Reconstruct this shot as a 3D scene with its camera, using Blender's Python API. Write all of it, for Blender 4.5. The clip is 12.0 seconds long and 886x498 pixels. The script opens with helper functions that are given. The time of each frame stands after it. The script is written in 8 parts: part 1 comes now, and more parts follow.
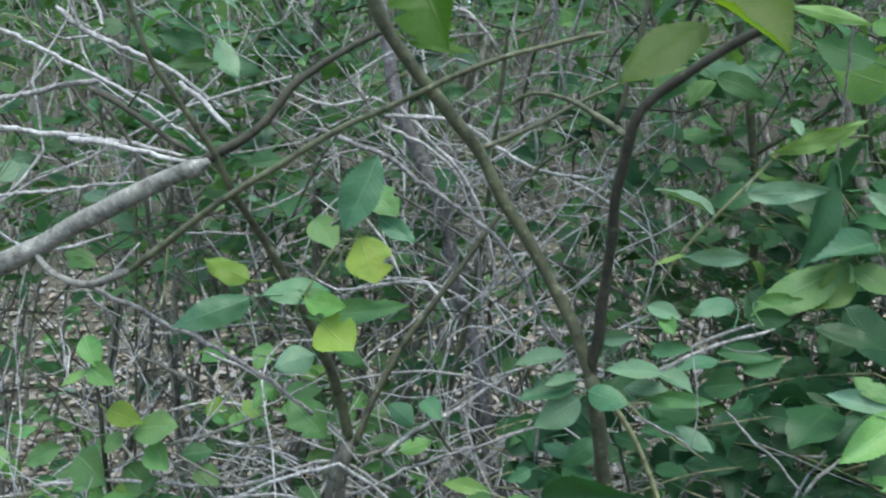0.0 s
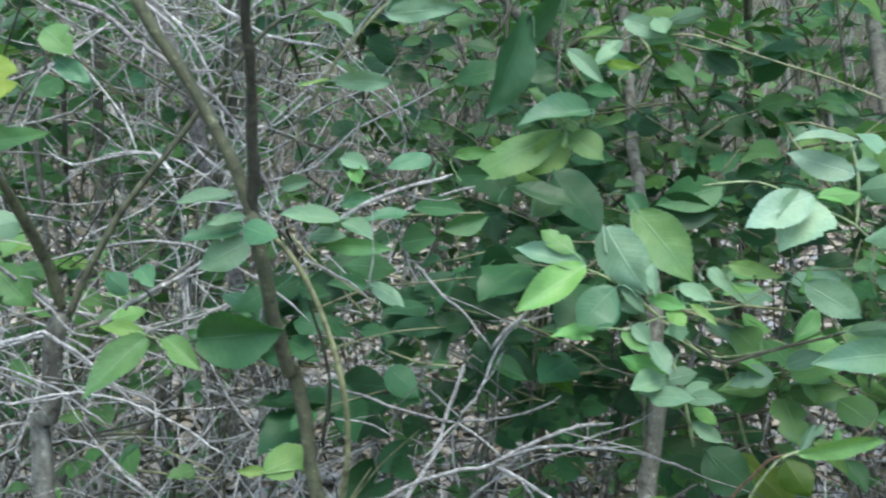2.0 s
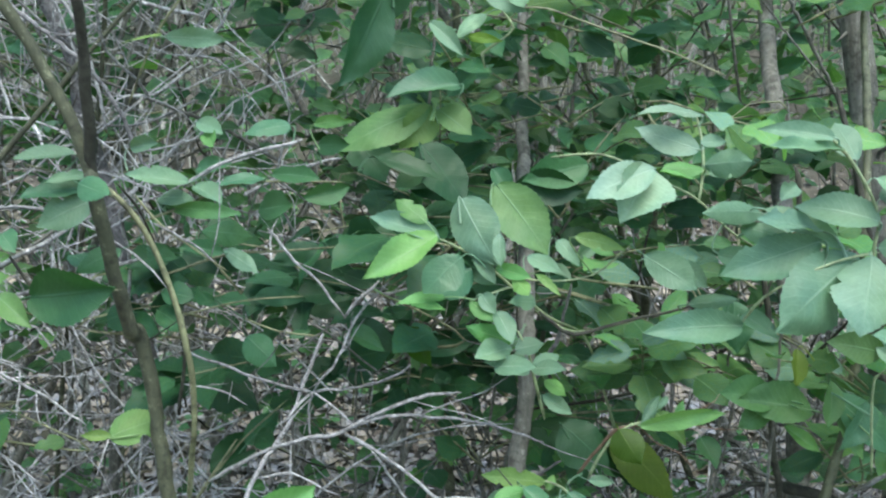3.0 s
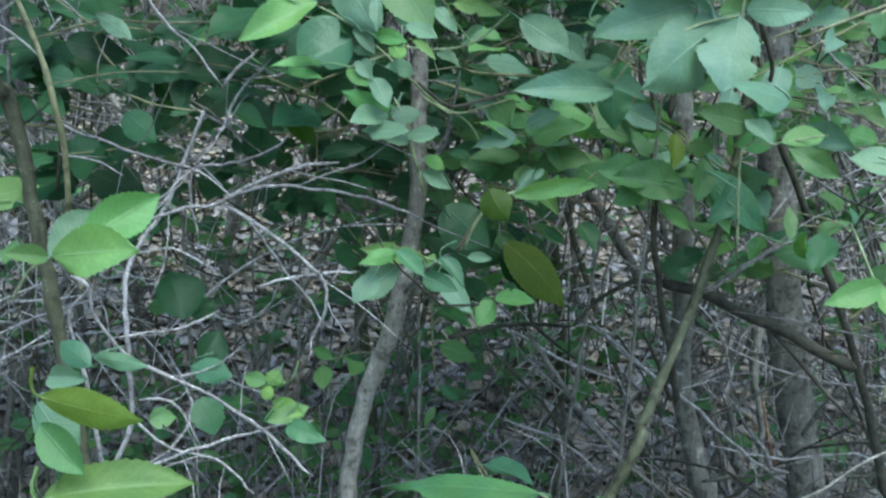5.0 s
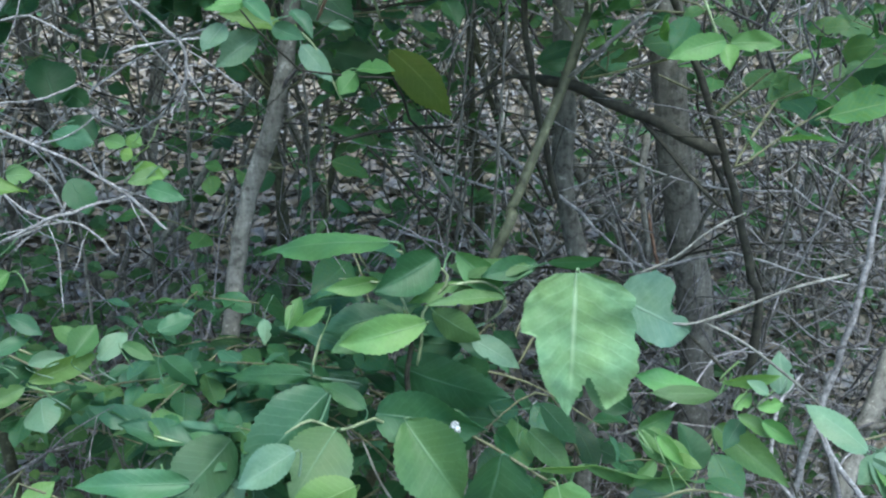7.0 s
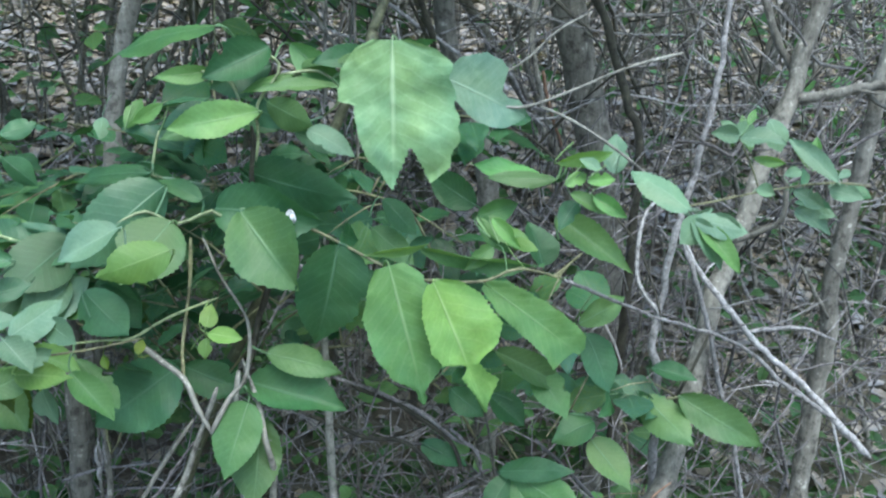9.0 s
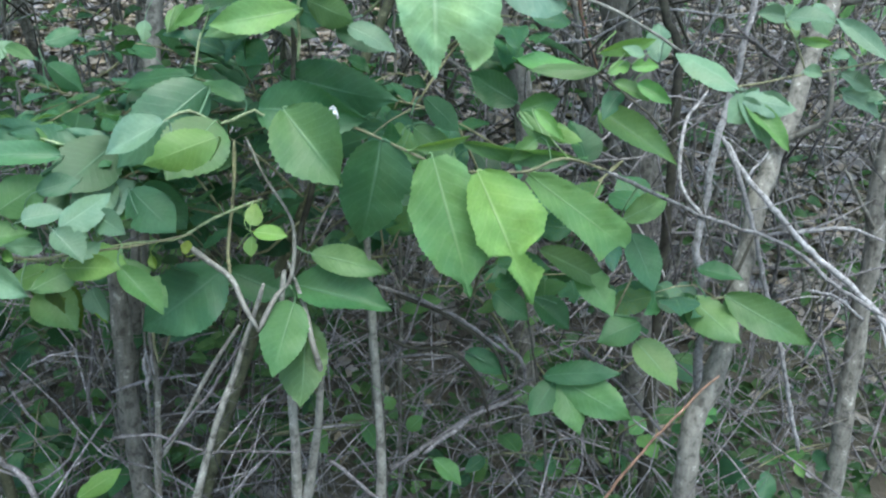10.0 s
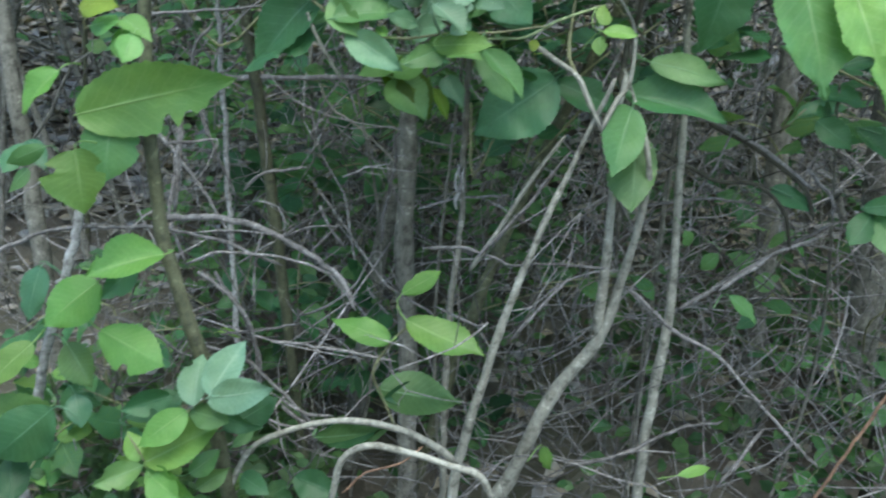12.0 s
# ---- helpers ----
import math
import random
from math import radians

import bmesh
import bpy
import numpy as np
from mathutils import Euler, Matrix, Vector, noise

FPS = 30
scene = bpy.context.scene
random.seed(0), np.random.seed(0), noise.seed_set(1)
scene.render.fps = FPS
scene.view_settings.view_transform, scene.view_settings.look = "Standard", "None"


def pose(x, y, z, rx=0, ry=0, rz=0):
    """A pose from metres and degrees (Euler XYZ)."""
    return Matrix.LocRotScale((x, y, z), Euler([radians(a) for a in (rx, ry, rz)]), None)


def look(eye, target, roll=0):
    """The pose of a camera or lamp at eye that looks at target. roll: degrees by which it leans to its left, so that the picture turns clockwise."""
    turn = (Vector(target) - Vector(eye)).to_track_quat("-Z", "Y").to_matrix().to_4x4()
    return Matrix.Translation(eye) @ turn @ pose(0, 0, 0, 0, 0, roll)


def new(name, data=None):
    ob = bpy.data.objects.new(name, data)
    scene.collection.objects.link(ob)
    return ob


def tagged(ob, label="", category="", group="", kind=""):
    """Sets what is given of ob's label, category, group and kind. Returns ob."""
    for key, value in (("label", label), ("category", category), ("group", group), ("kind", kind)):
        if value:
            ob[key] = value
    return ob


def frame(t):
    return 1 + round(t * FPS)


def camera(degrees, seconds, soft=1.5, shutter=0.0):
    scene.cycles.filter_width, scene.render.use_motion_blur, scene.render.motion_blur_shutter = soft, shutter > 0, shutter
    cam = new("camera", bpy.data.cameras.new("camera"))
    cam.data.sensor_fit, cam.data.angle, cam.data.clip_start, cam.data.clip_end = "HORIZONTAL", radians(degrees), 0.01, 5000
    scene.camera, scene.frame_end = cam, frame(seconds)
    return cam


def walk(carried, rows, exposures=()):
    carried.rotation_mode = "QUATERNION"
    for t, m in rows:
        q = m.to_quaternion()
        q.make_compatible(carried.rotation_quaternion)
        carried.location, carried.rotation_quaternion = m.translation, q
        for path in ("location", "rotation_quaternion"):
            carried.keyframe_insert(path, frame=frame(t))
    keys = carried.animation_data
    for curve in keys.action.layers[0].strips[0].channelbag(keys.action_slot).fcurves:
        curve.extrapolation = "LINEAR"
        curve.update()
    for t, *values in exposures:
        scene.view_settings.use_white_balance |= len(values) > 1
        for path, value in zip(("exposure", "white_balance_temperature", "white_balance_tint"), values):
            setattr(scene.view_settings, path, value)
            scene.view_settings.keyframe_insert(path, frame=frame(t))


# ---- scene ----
cam = camera(50.0, 12.0, soft=2.1, shutter=0.35)
PATH = [
    (0, (0.167, 0.509, 1.427), (-0.06, 2.484, 1.212), -1.4),
    (0.5, (0.212, 0.516, 1.402), (0.007, 2.489, 1.147), -1.4),
    (1, (0.253, 0.524, 1.373), (0.088, 2.498, 1.095), -0.9),
    (1.5, (0.292, 0.531, 1.351), (0.187, 2.507, 1.063), -0.5),
    (2, (0.351, 0.532, 1.328), (0.303, 2.51, 1.036), -0.1),
    (2.5, (0.415, 0.53, 1.321), (0.401, 2.51, 1.038), 0.3),
    (3, (0.44, 0.528, 1.303), (0.472, 2.506, 1.014), 1.5),
    (3.5, (0.459, 0.527, 1.266), (0.531, 2.499, 0.944), 2.3),
    (3.7, (0.463, 0.526, 1.25), (0.549, 2.494, 0.903), 2.6),
    (5.3, (0.505, 0.499, 1.193), (0.684, 2.41, 0.628), 2.8),
    (5.5, (0.509, 0.495, 1.181), (0.706, 2.389, 0.571), 2.7),
    (6, (0.535, 0.474, 1.136), (0.729, 2.364, 0.509), 2.5),
    (6.5, (0.562, 0.457, 1.104), (0.774, 2.34, 0.464), 3.1),
    (6.7, (0.575, 0.451, 1.094), (0.796, 2.334, 0.457), 3.2),
    (8.3, (0.7, 0.391, 0.96), (0.893, 2.3, 0.395), 2.2),
    (8.5, (0.723, 0.384, 0.944), (0.918, 2.29, 0.37), 2.1),
    (9, (0.748, 0.372, 0.906), (0.93, 2.267, 0.292), 1.4),
    (9.5, (0.739, 0.361, 0.865), (0.881, 2.256, 0.241), 0.5),
    (10, (0.733, 0.349, 0.828), (0.858, 2.243, 0.198), -0.1),
    (10.5, (0.715, 0.332, 0.784), (0.814, 2.224, 0.142), -0.3),
    (11, (0.643, 0.319, 0.744), (0.694, 2.212, 0.101), 0.2),
    (11.5, (0.58, 0.305, 0.702), (0.586, 2.201, 0.064), 1.0),
    (12, (0.508, 0.289, 0.662), (0.475, 2.19, 0.042), 1.6),
]
walk(cam, [(t, look(eye, target, roll)) for t, eye, target, roll in PATH], [
    (0, 1.09, 6150, -4), (1, 1.38, 6100, -3), (2, 1.48, 6200, -3), (3.7, 1.42, 6050, -3), (5.3, 1.20, 5650, -5), (6.7, 1.16, 5700, -4),
    (8.5, 1.28, 5850, -2), (9.5, 1.33, 5950, -2), (10.5, 1.37, 6050, -1), (11, 1.66, 6100, 0), (11.5, 1.31, 6150, -3), (12, 1.27, 6150, -7)])

# ---- light ----
world = bpy.data.worlds.new("sky")
scene.world = world
world.use_nodes = True
wn = world.node_tree
sky = wn.nodes.new("ShaderNodeTexSky")
sky.sky_type = "NISHITA"
sky.sun_disc = False
sky.sun_elevation = radians(68)
sky.sun_rotation = radians(162)
sky.air_density = 1.2
sky.dust_density = 2.5
wn.links.new(sky.outputs[0], wn.nodes["Background"].inputs[0])
wn.nodes["Background"].inputs[1].default_value = 0.15
sun_data = bpy.data.lights.new("sun", "SUN")
sun_data.energy = 1.9
sun_data.angle = radians(45)
sun_data.color = (1.0, 0.96, 0.9)
sun = new("sun", sun_data)
sun.matrix_world = look((0.5, -1.5, 4.0), (0, 0, 0))


# ---- materials ----
def nodes_of(name):
    mat = bpy.data.materials.new(name)
    mat.use_nodes = True
    tree = mat.node_tree
    return mat, tree, tree.nodes["Principled BSDF"], tree.nodes["Material Output"]


def node(tree, kind, **values):
    n = tree.nodes.new(kind)
    for key, value in values.items():
        n.inputs[key].default_value = value
    return n


def ramp(tree, source, *stops):
    n = tree.nodes.new("ShaderNodeValToRGB")
    while len(n.color_ramp.elements) < len(stops):
        n.color_ramp.elements.new(0.5)
    for e, (at, colour) in zip(n.color_ramp.elements, stops):
        e.position, e.color = at, (*colour, 1)
    tree.links.new(source, n.inputs[0])
    return n.outputs[0]


def shade(c, k):
    return tuple(min(1, v * k) for v in c)


def bark_material(name, base, light, dark, rough=0.85, scale=1.0, grain=0.35, relief=0.0015, spread=0.3):
    mat, t, b, _ = nodes_of(name)
    co = t.nodes.new("ShaderNodeTexCoord")
    stretch = t.nodes.new("ShaderNodeMapping")
    stretch.inputs["Scale"].default_value = (1, 1, grain)
    t.links.new(co.outputs["Object"], stretch.inputs[0])
    big = node(t, "ShaderNodeTexNoise", Scale=14 * scale, Detail=5, Roughness=0.6)
    fine = node(t, "ShaderNodeTexNoise", Scale=170 * scale, Detail=6, Roughness=0.7)
    t.links.new(stretch.outputs[0], big.inputs[0])
    t.links.new(stretch.outputs[0], fine.inputs[0])
    c1 = ramp(t, big.outputs[0], (0.3, dark), (0.5, base), (0.72, light))
    c2 = ramp(t, fine.outputs[0], (0.3, shade(dark, 0.8)), (0.55, base), (0.75, light))
    mix = t.nodes.new("ShaderNodeMix")
    mix.data_type = "RGBA"
    mix.inputs[0].default_value = 0.5
    t.links.new(c1, mix.inputs[6])
    t.links.new(c2, mix.inputs[7])
    info = t.nodes.new("ShaderNodeObjectInfo")
    geo = t.nodes.new("ShaderNodeNewGeometry")
    add = t.nodes.new("ShaderNodeMath")
    t.links.new(info.outputs["Random"], add.inputs[0])
    t.links.new(geo.outputs["Random Per Island"], add.inputs[1])
    span = t.nodes.new("ShaderNodeMapRange")
    span.inputs["From Max"].default_value = 2
    span.inputs["To Min"].default_value = 1 - spread
    span.inputs["To Max"].default_value = 1 + spread
    t.links.new(add.outputs[0], span.inputs[0])
    hsv = t.nodes.new("ShaderNodeHueSaturation")
    t.links.new(span.outputs[0], hsv.inputs["Value"])
    fleck = node(t, "ShaderNodeTexNoise", Scale=75 * scale, Detail=4, Roughness=0.75)
    t.links.new(co.outputs["Object"], fleck.inputs[0])
    spots = ramp(t, fleck.outputs[0], (0.36, (0.3, 0.29, 0.28)), (0.48, (0.85, 0.85, 0.85)), (0.56, (1, 1, 1)), (0.66, (1.0, 1.0, 1.0)))
    worn = t.nodes.new("ShaderNodeMix")
    worn.data_type = "RGBA"
    worn.blend_type = "MULTIPLY"
    worn.inputs[0].default_value = 0.9
    t.links.new(mix.outputs[2], worn.inputs[6])
    t.links.new(spots, worn.inputs[7])
    lichen = t.nodes.new("ShaderNodeMix")
    lichen.data_type = "RGBA"
    lichen.inputs[7].default_value = (*shade(light, 1.35), 1)
    crust = ramp(t, fleck.outputs[0], (0.6, (0, 0, 0)), (0.67, (0.7, 0.7, 0.7)))
    t.links.new(crust, lichen.inputs[0])
    t.links.new(worn.outputs[2], lichen.inputs[6])
    t.links.new(lichen.outputs[2], hsv.inputs["Color"])
    t.links.new(hsv.outputs[0], b.inputs["Base Color"])
    b.inputs["Roughness"].default_value = rough
    bump = node(t, "ShaderNodeBump", Strength=0.7, Distance=relief)
    t.links.new(fine.outputs[0], bump.inputs["Height"])
    t.links.new(bump.outputs[0], b.inputs["Normal"])
    return mat


def leaf_material(name, base, second, vein, through_light, gloss=0.45, veined=True):
    """Leaf blade: pale midrib and side veins along the UV map, blotches, light shining through."""
    mat, t, b, out = nodes_of(name)
    co = t.nodes.new("ShaderNodeTexCoord")
    blotch = node(t, "ShaderNodeTexNoise", Scale=45, Detail=4, Roughness=0.6)
    t.links.new(co.outputs["Object"], blotch.inputs[0])
    colour = ramp(t, blotch.outputs[0], (0.32, shade(second, 0.85)), (0.5, base), (0.7, second))
    speck = node(t, "ShaderNodeTexNoise", Scale=420, Detail=3)
    t.links.new(co.outputs["Object"], speck.inputs[0])
    info = t.nodes.new("ShaderNodeObjectInfo")
    geo = t.nodes.new("ShaderNodeNewGeometry")
    add = t.nodes.new("ShaderNodeMath")
    t.links.new(info.outputs["Random"], add.inputs[0])
    t.links.new(geo.outputs["Random Per Island"], add.inputs[1])
    wrap = t.nodes.new("ShaderNodeMath")
    wrap.operation = "FRACT"
    t.links.new(add.outputs[0], wrap.inputs[0])
    val = t.nodes.new("ShaderNodeMapRange")
    val.inputs["To Min"].default_value = 0.78
    val.inputs["To Max"].default_value = 1.2
    t.links.new(wrap.outputs[0], val.inputs[0])
    hue = t.nodes.new("ShaderNodeMapRange")
    hue.inputs["To Min"].default_value = 0.482
    hue.inputs["To Max"].default_value = 0.515
    t.links.new(info.outputs["Random"], hue.inputs[0])
    hsv = t.nodes.new("ShaderNodeHueSaturation")
    t.links.new(hue.outputs[0], hsv.inputs["Hue"])
    t.links.new(val.outputs[0], hsv.inputs["Value"])
    # broad drift from yellowish to bluish green across a blade
    drift = node(t, "ShaderNodeTexNoise", Scale=16, Detail=2)
    t.links.new(co.outputs["Object"], drift.inputs[0])
    tone = ramp(t, drift.outputs[0], (0.33, (1.06, 1.02, 0.84)), (0.5, (0.97, 1, 1)), (0.66, (0.84, 0.96, 1.16)))
    toned = t.nodes.new("ShaderNodeMix")
    toned.data_type = "RGBA"
    toned.blend_type = "MULTIPLY"
    toned.inputs[0].default_value = 1
    t.links.new(colour, toned.inputs[6])
    fleck = ramp(t, speck.outputs[0], (0.3, (0.91, 0.92, 0.9)), (0.5, (1, 1, 1)), (0.7, (1.06, 1.05, 1.06)))
    grain = t.nodes.new("ShaderNodeMix")
    grain.data_type = "RGBA"
    grain.blend_type = "MULTIPLY"
    grain.inputs[0].default_value = 1
    t.links.new(tone, grain.inputs[6])
    t.links.new(fleck, grain.inputs[7])
    t.links.new(grain.outputs[2], toned.inputs[7])
    t.links.new(toned.outputs[2], hsv.inputs["Color"])
    result = hsv.outputs[0]
    bump = node(t, "ShaderNodeBump", Strength=0.5, Distance=0.001)
    if veined:
        uv = t.nodes.new("ShaderNodeSeparateXYZ")
        t.links.new(co.outputs["UV"], uv.inputs[0])
        off = t.nodes.new("ShaderNodeMath")
        off.operation = "SUBTRACT"
        off.inputs[1].default_value = 0.5
        t.links.new(uv.outputs[0], off.inputs[0])
        side = t.nodes.new("ShaderNodeMath")
        side.operation = "ABSOLUTE"
        t.links.new(off.outputs[0], side.inputs[0])
        rib = ramp(t, side.outputs[0], (0.006, (1, 1, 1)), (0.028, (0, 0, 0)))
        lean = t.nodes.new("ShaderNodeMath")
        lean.operation = "MULTIPLY_ADD"
        lean.inputs[1].default_value = -0.42
        t.links.new(side.outputs[0], lean.inputs[0])
        warp = t.nodes.new("ShaderNodeMath")
        warp.operation = "MULTIPLY_ADD"
        warp.inputs[1].default_value = 0.09
        t.links.new(blotch.outputs[0], warp.inputs[0])
        t.links.new(uv.outputs[1], warp.inputs[2])
        t.links.new(warp.outputs[0], lean.inputs[2])
        rep = t.nodes.new("ShaderNodeMath")
        rep.operation = "MULTIPLY"
        rep.inputs[1].default_value = 11
        t.links.new(lean.outputs[0], rep.inputs[0])
        saw = t.nodes.new("ShaderNodeMath")
        saw.operation = "PINGPONG"
        saw.inputs[1].default_value = 0.5
        t.links.new(rep.outputs[0], saw.inputs[0])
        ribs = ramp(t, saw.outputs[0], (0.0, (0.2, 0.2, 0.2)), (0.14, (0, 0, 0)))
        fade = t.nodes.new("ShaderNodeMapRange")
        fade.inputs["From Min"].default_value = 0.3
        fade.inputs["From Max"].default_value = 0.85
        fade.inputs["To Min"].default_value = 1.0
        fade.inputs["To Max"].default_value = 0.15
        t.links.new(uv.outputs[1], fade.inputs[0])
        thin = t.nodes.new("ShaderNodeMath")
        thin.operation = "MULTIPLY"
        t.links.new(rib, thin.inputs[0])
        t.links.new(fade.outputs[0], thin.inputs[1])
        most = t.nodes.new("ShaderNodeMath")
        most.operation = "MAXIMUM"
        t.links.new(thin.outputs[0], most.inputs[0])
        t.links.new(ribs, most.inputs[1])
        part_of = t.nodes.new("ShaderNodeMath")
        part_of.operation = "MULTIPLY"
        part_of.inputs[1].default_value = 0.62
        t.links.new(most.outputs[0], part_of.inputs[0])
        mix = t.nodes.new("ShaderNodeMix")
        mix.data_type = "RGBA"
        mix.inputs[7].default_value = (*vein, 1)
        t.links.new(part_of.outputs[0], mix.inputs[0])
        t.links.new(result, mix.inputs[6])
        result = mix.outputs[2]
        t.links.new(most.outputs[0], bump.inputs["Height"])
    else:
        t.links.new(speck.outputs[0], bump.inputs["Height"])
    t.links.new(result, b.inputs["Base Color"])
    dull = t.nodes.new("ShaderNodeMapRange")
    dull.inputs["To Min"].default_value = gloss - 0.12
    dull.inputs["To Max"].default_value = gloss + 0.16
    t.links.new(blotch.outputs[0], dull.inputs[0])
    t.links.new(dull.outputs[0], b.inputs["Roughness"])
    b.inputs["Specular IOR Level"].default_value = 0.36
    t.links.new(bump.outputs[0], b.inputs["Normal"])
    glow = t.nodes.new("ShaderNodeBsdfTranslucent")
    warm = t.nodes.new("ShaderNodeMix")
    warm.data_type = "RGBA"
    warm.blend_type = "MULTIPLY"
    warm.inputs[0].default_value = 1
    warm.inputs[7].default_value = (1.3, 1.35, 0.6, 1)
    t.links.new(result, warm.inputs[6])
    t.links.new(warm.outputs[2], glow.inputs[0])
    both = t.nodes.new("ShaderNodeMixShader")
    both.inputs[0].default_value = through_light
    t.links.new(b.outputs[0], both.inputs[1])
    t.links.new(glow.outputs[0], both.inputs[2])
    t.links.new(both.outputs[0], out.inputs[0])
    return mat


def ground_material():
    mat, t, b, _ = nodes_of("forest_floor")
    co = t.nodes.new("ShaderNodeTexCoord")
    a = node(t, "ShaderNodeTexNoise", Scale=2.2, Detail=6, Roughness=0.65)
    v = node(t, "ShaderNodeTexVoronoi", Scale=26, Randomness=1)
    f = node(t, "ShaderNodeTexNoise", Scale=90, Detail=6, Roughness=0.7)
    for n in (a, v, f):
        t.links.new(co.outputs["Object"], n.inputs[0])
    leafy = ramp(t, v.outputs["Color"], (0.1, (0.05, 0.042, 0.037)), (0.5, (0.11, 0.093, 0.083)), (0.9, (0.24, 0.207, 0.187)))
    soil = ramp(t, f.outputs[0], (0.35, (0.03, 0.025, 0.021)), (0.7, (0.11, 0.092, 0.077)))
    mossy = ramp(t, a.outputs[0], (0.4, (0.1, 0.08, 0.065)), (0.62, (0.075, 0.09, 0.04)), (0.75, (0.05, 0.08, 0.03)))
    m1 = t.nodes.new("ShaderNodeMix")
    m1.data_type = "RGBA"
    m1.inputs[0].default_value = 0.45
    t.links.new(leafy, m1.inputs[6])
    t.links.new(soil, m1.inputs[7])
    m2 = t.nodes.new("ShaderNodeMix")
    m2.data_type = "RGBA"
    m2.inputs[0].default_value = 0.35
    t.links.new(m1.outputs[2], m2.inputs[6])
    t.links.new(mossy, m2.inputs[7])
    t.links.new(m2.outputs[2], b.inputs["Base Color"])
    b.inputs["Roughness"].default_value = 0.95
    bump = node(t, "ShaderNodeBump", Strength=0.8, Distance=0.01)
    t.links.new(f.outputs[0], bump.inputs["Height"])
    t.links.new(bump.outputs[0], b.inputs["Normal"])
    return mat


BARK = {
    "bark": bark_material("olive_bark", (0.08, 0.084, 0.048), (0.16, 0.163, 0.105), (0.033, 0.034, 0.022), 0.7),
    "oliv": bark_material("pale_olive_bark", (0.25, 0.243, 0.22), (0.4, 0.39, 0.36), (0.13, 0.122, 0.105), 0.75),
    "greybark": bark_material("grey_bark", (0.19, 0.18, 0.16), (0.33, 0.318, 0.292), (0.068, 0.063, 0.056), 0.9, 1.0, 0.16, 0.004),
    "limb": bark_material("smooth_grey_bark", (0.2, 0.192, 0.182), (0.33, 0.32, 0.31), (0.085, 0.08, 0.074), 0.85, 1.3, 1.0, 0.002),
    "pale": bark_material("bleached_bark", (0.35, 0.335, 0.345), (0.58, 0.56, 0.575), (0.12, 0.112, 0.115), 0.9, 2.2, 0.5, 0.0015, 0.6),
    "twig": bark_material("grey_twig_bark", (0.205, 0.19, 0.2), (0.4, 0.378, 0.395), (0.066, 0.06, 0.062), 0.9, 2.2, 0.5, 0.0015, 0.75),
    "dark": bark_material("dark_bark", (0.045, 0.042, 0.031), (0.088, 0.084, 0.062), (0.02, 0.018, 0.014), 0.85),
    "vine": bark_material("green_shoot_bark", (0.19, 0.195, 0.105), (0.29, 0.29, 0.175), (0.11, 0.1, 0.055), 0.6),
    "green": bark_material("pale_green_shoot", (0.27, 0.33, 0.175), (0.38, 0.44, 0.26), (0.17, 0.21, 0.1), 0.55),
    "down": bark_material("white_down", (0.46, 0.48, 0.5), (0.6, 0.62, 0.65), (0.25, 0.27, 0.28), 0.95, 3.0, 1.0, 0.001, 0.1),
    "rust": bark_material("rusty_shoot_bark", (0.23, 0.135, 0.092), (0.34, 0.21, 0.15), (0.12, 0.07, 0.05), 0.7),
}
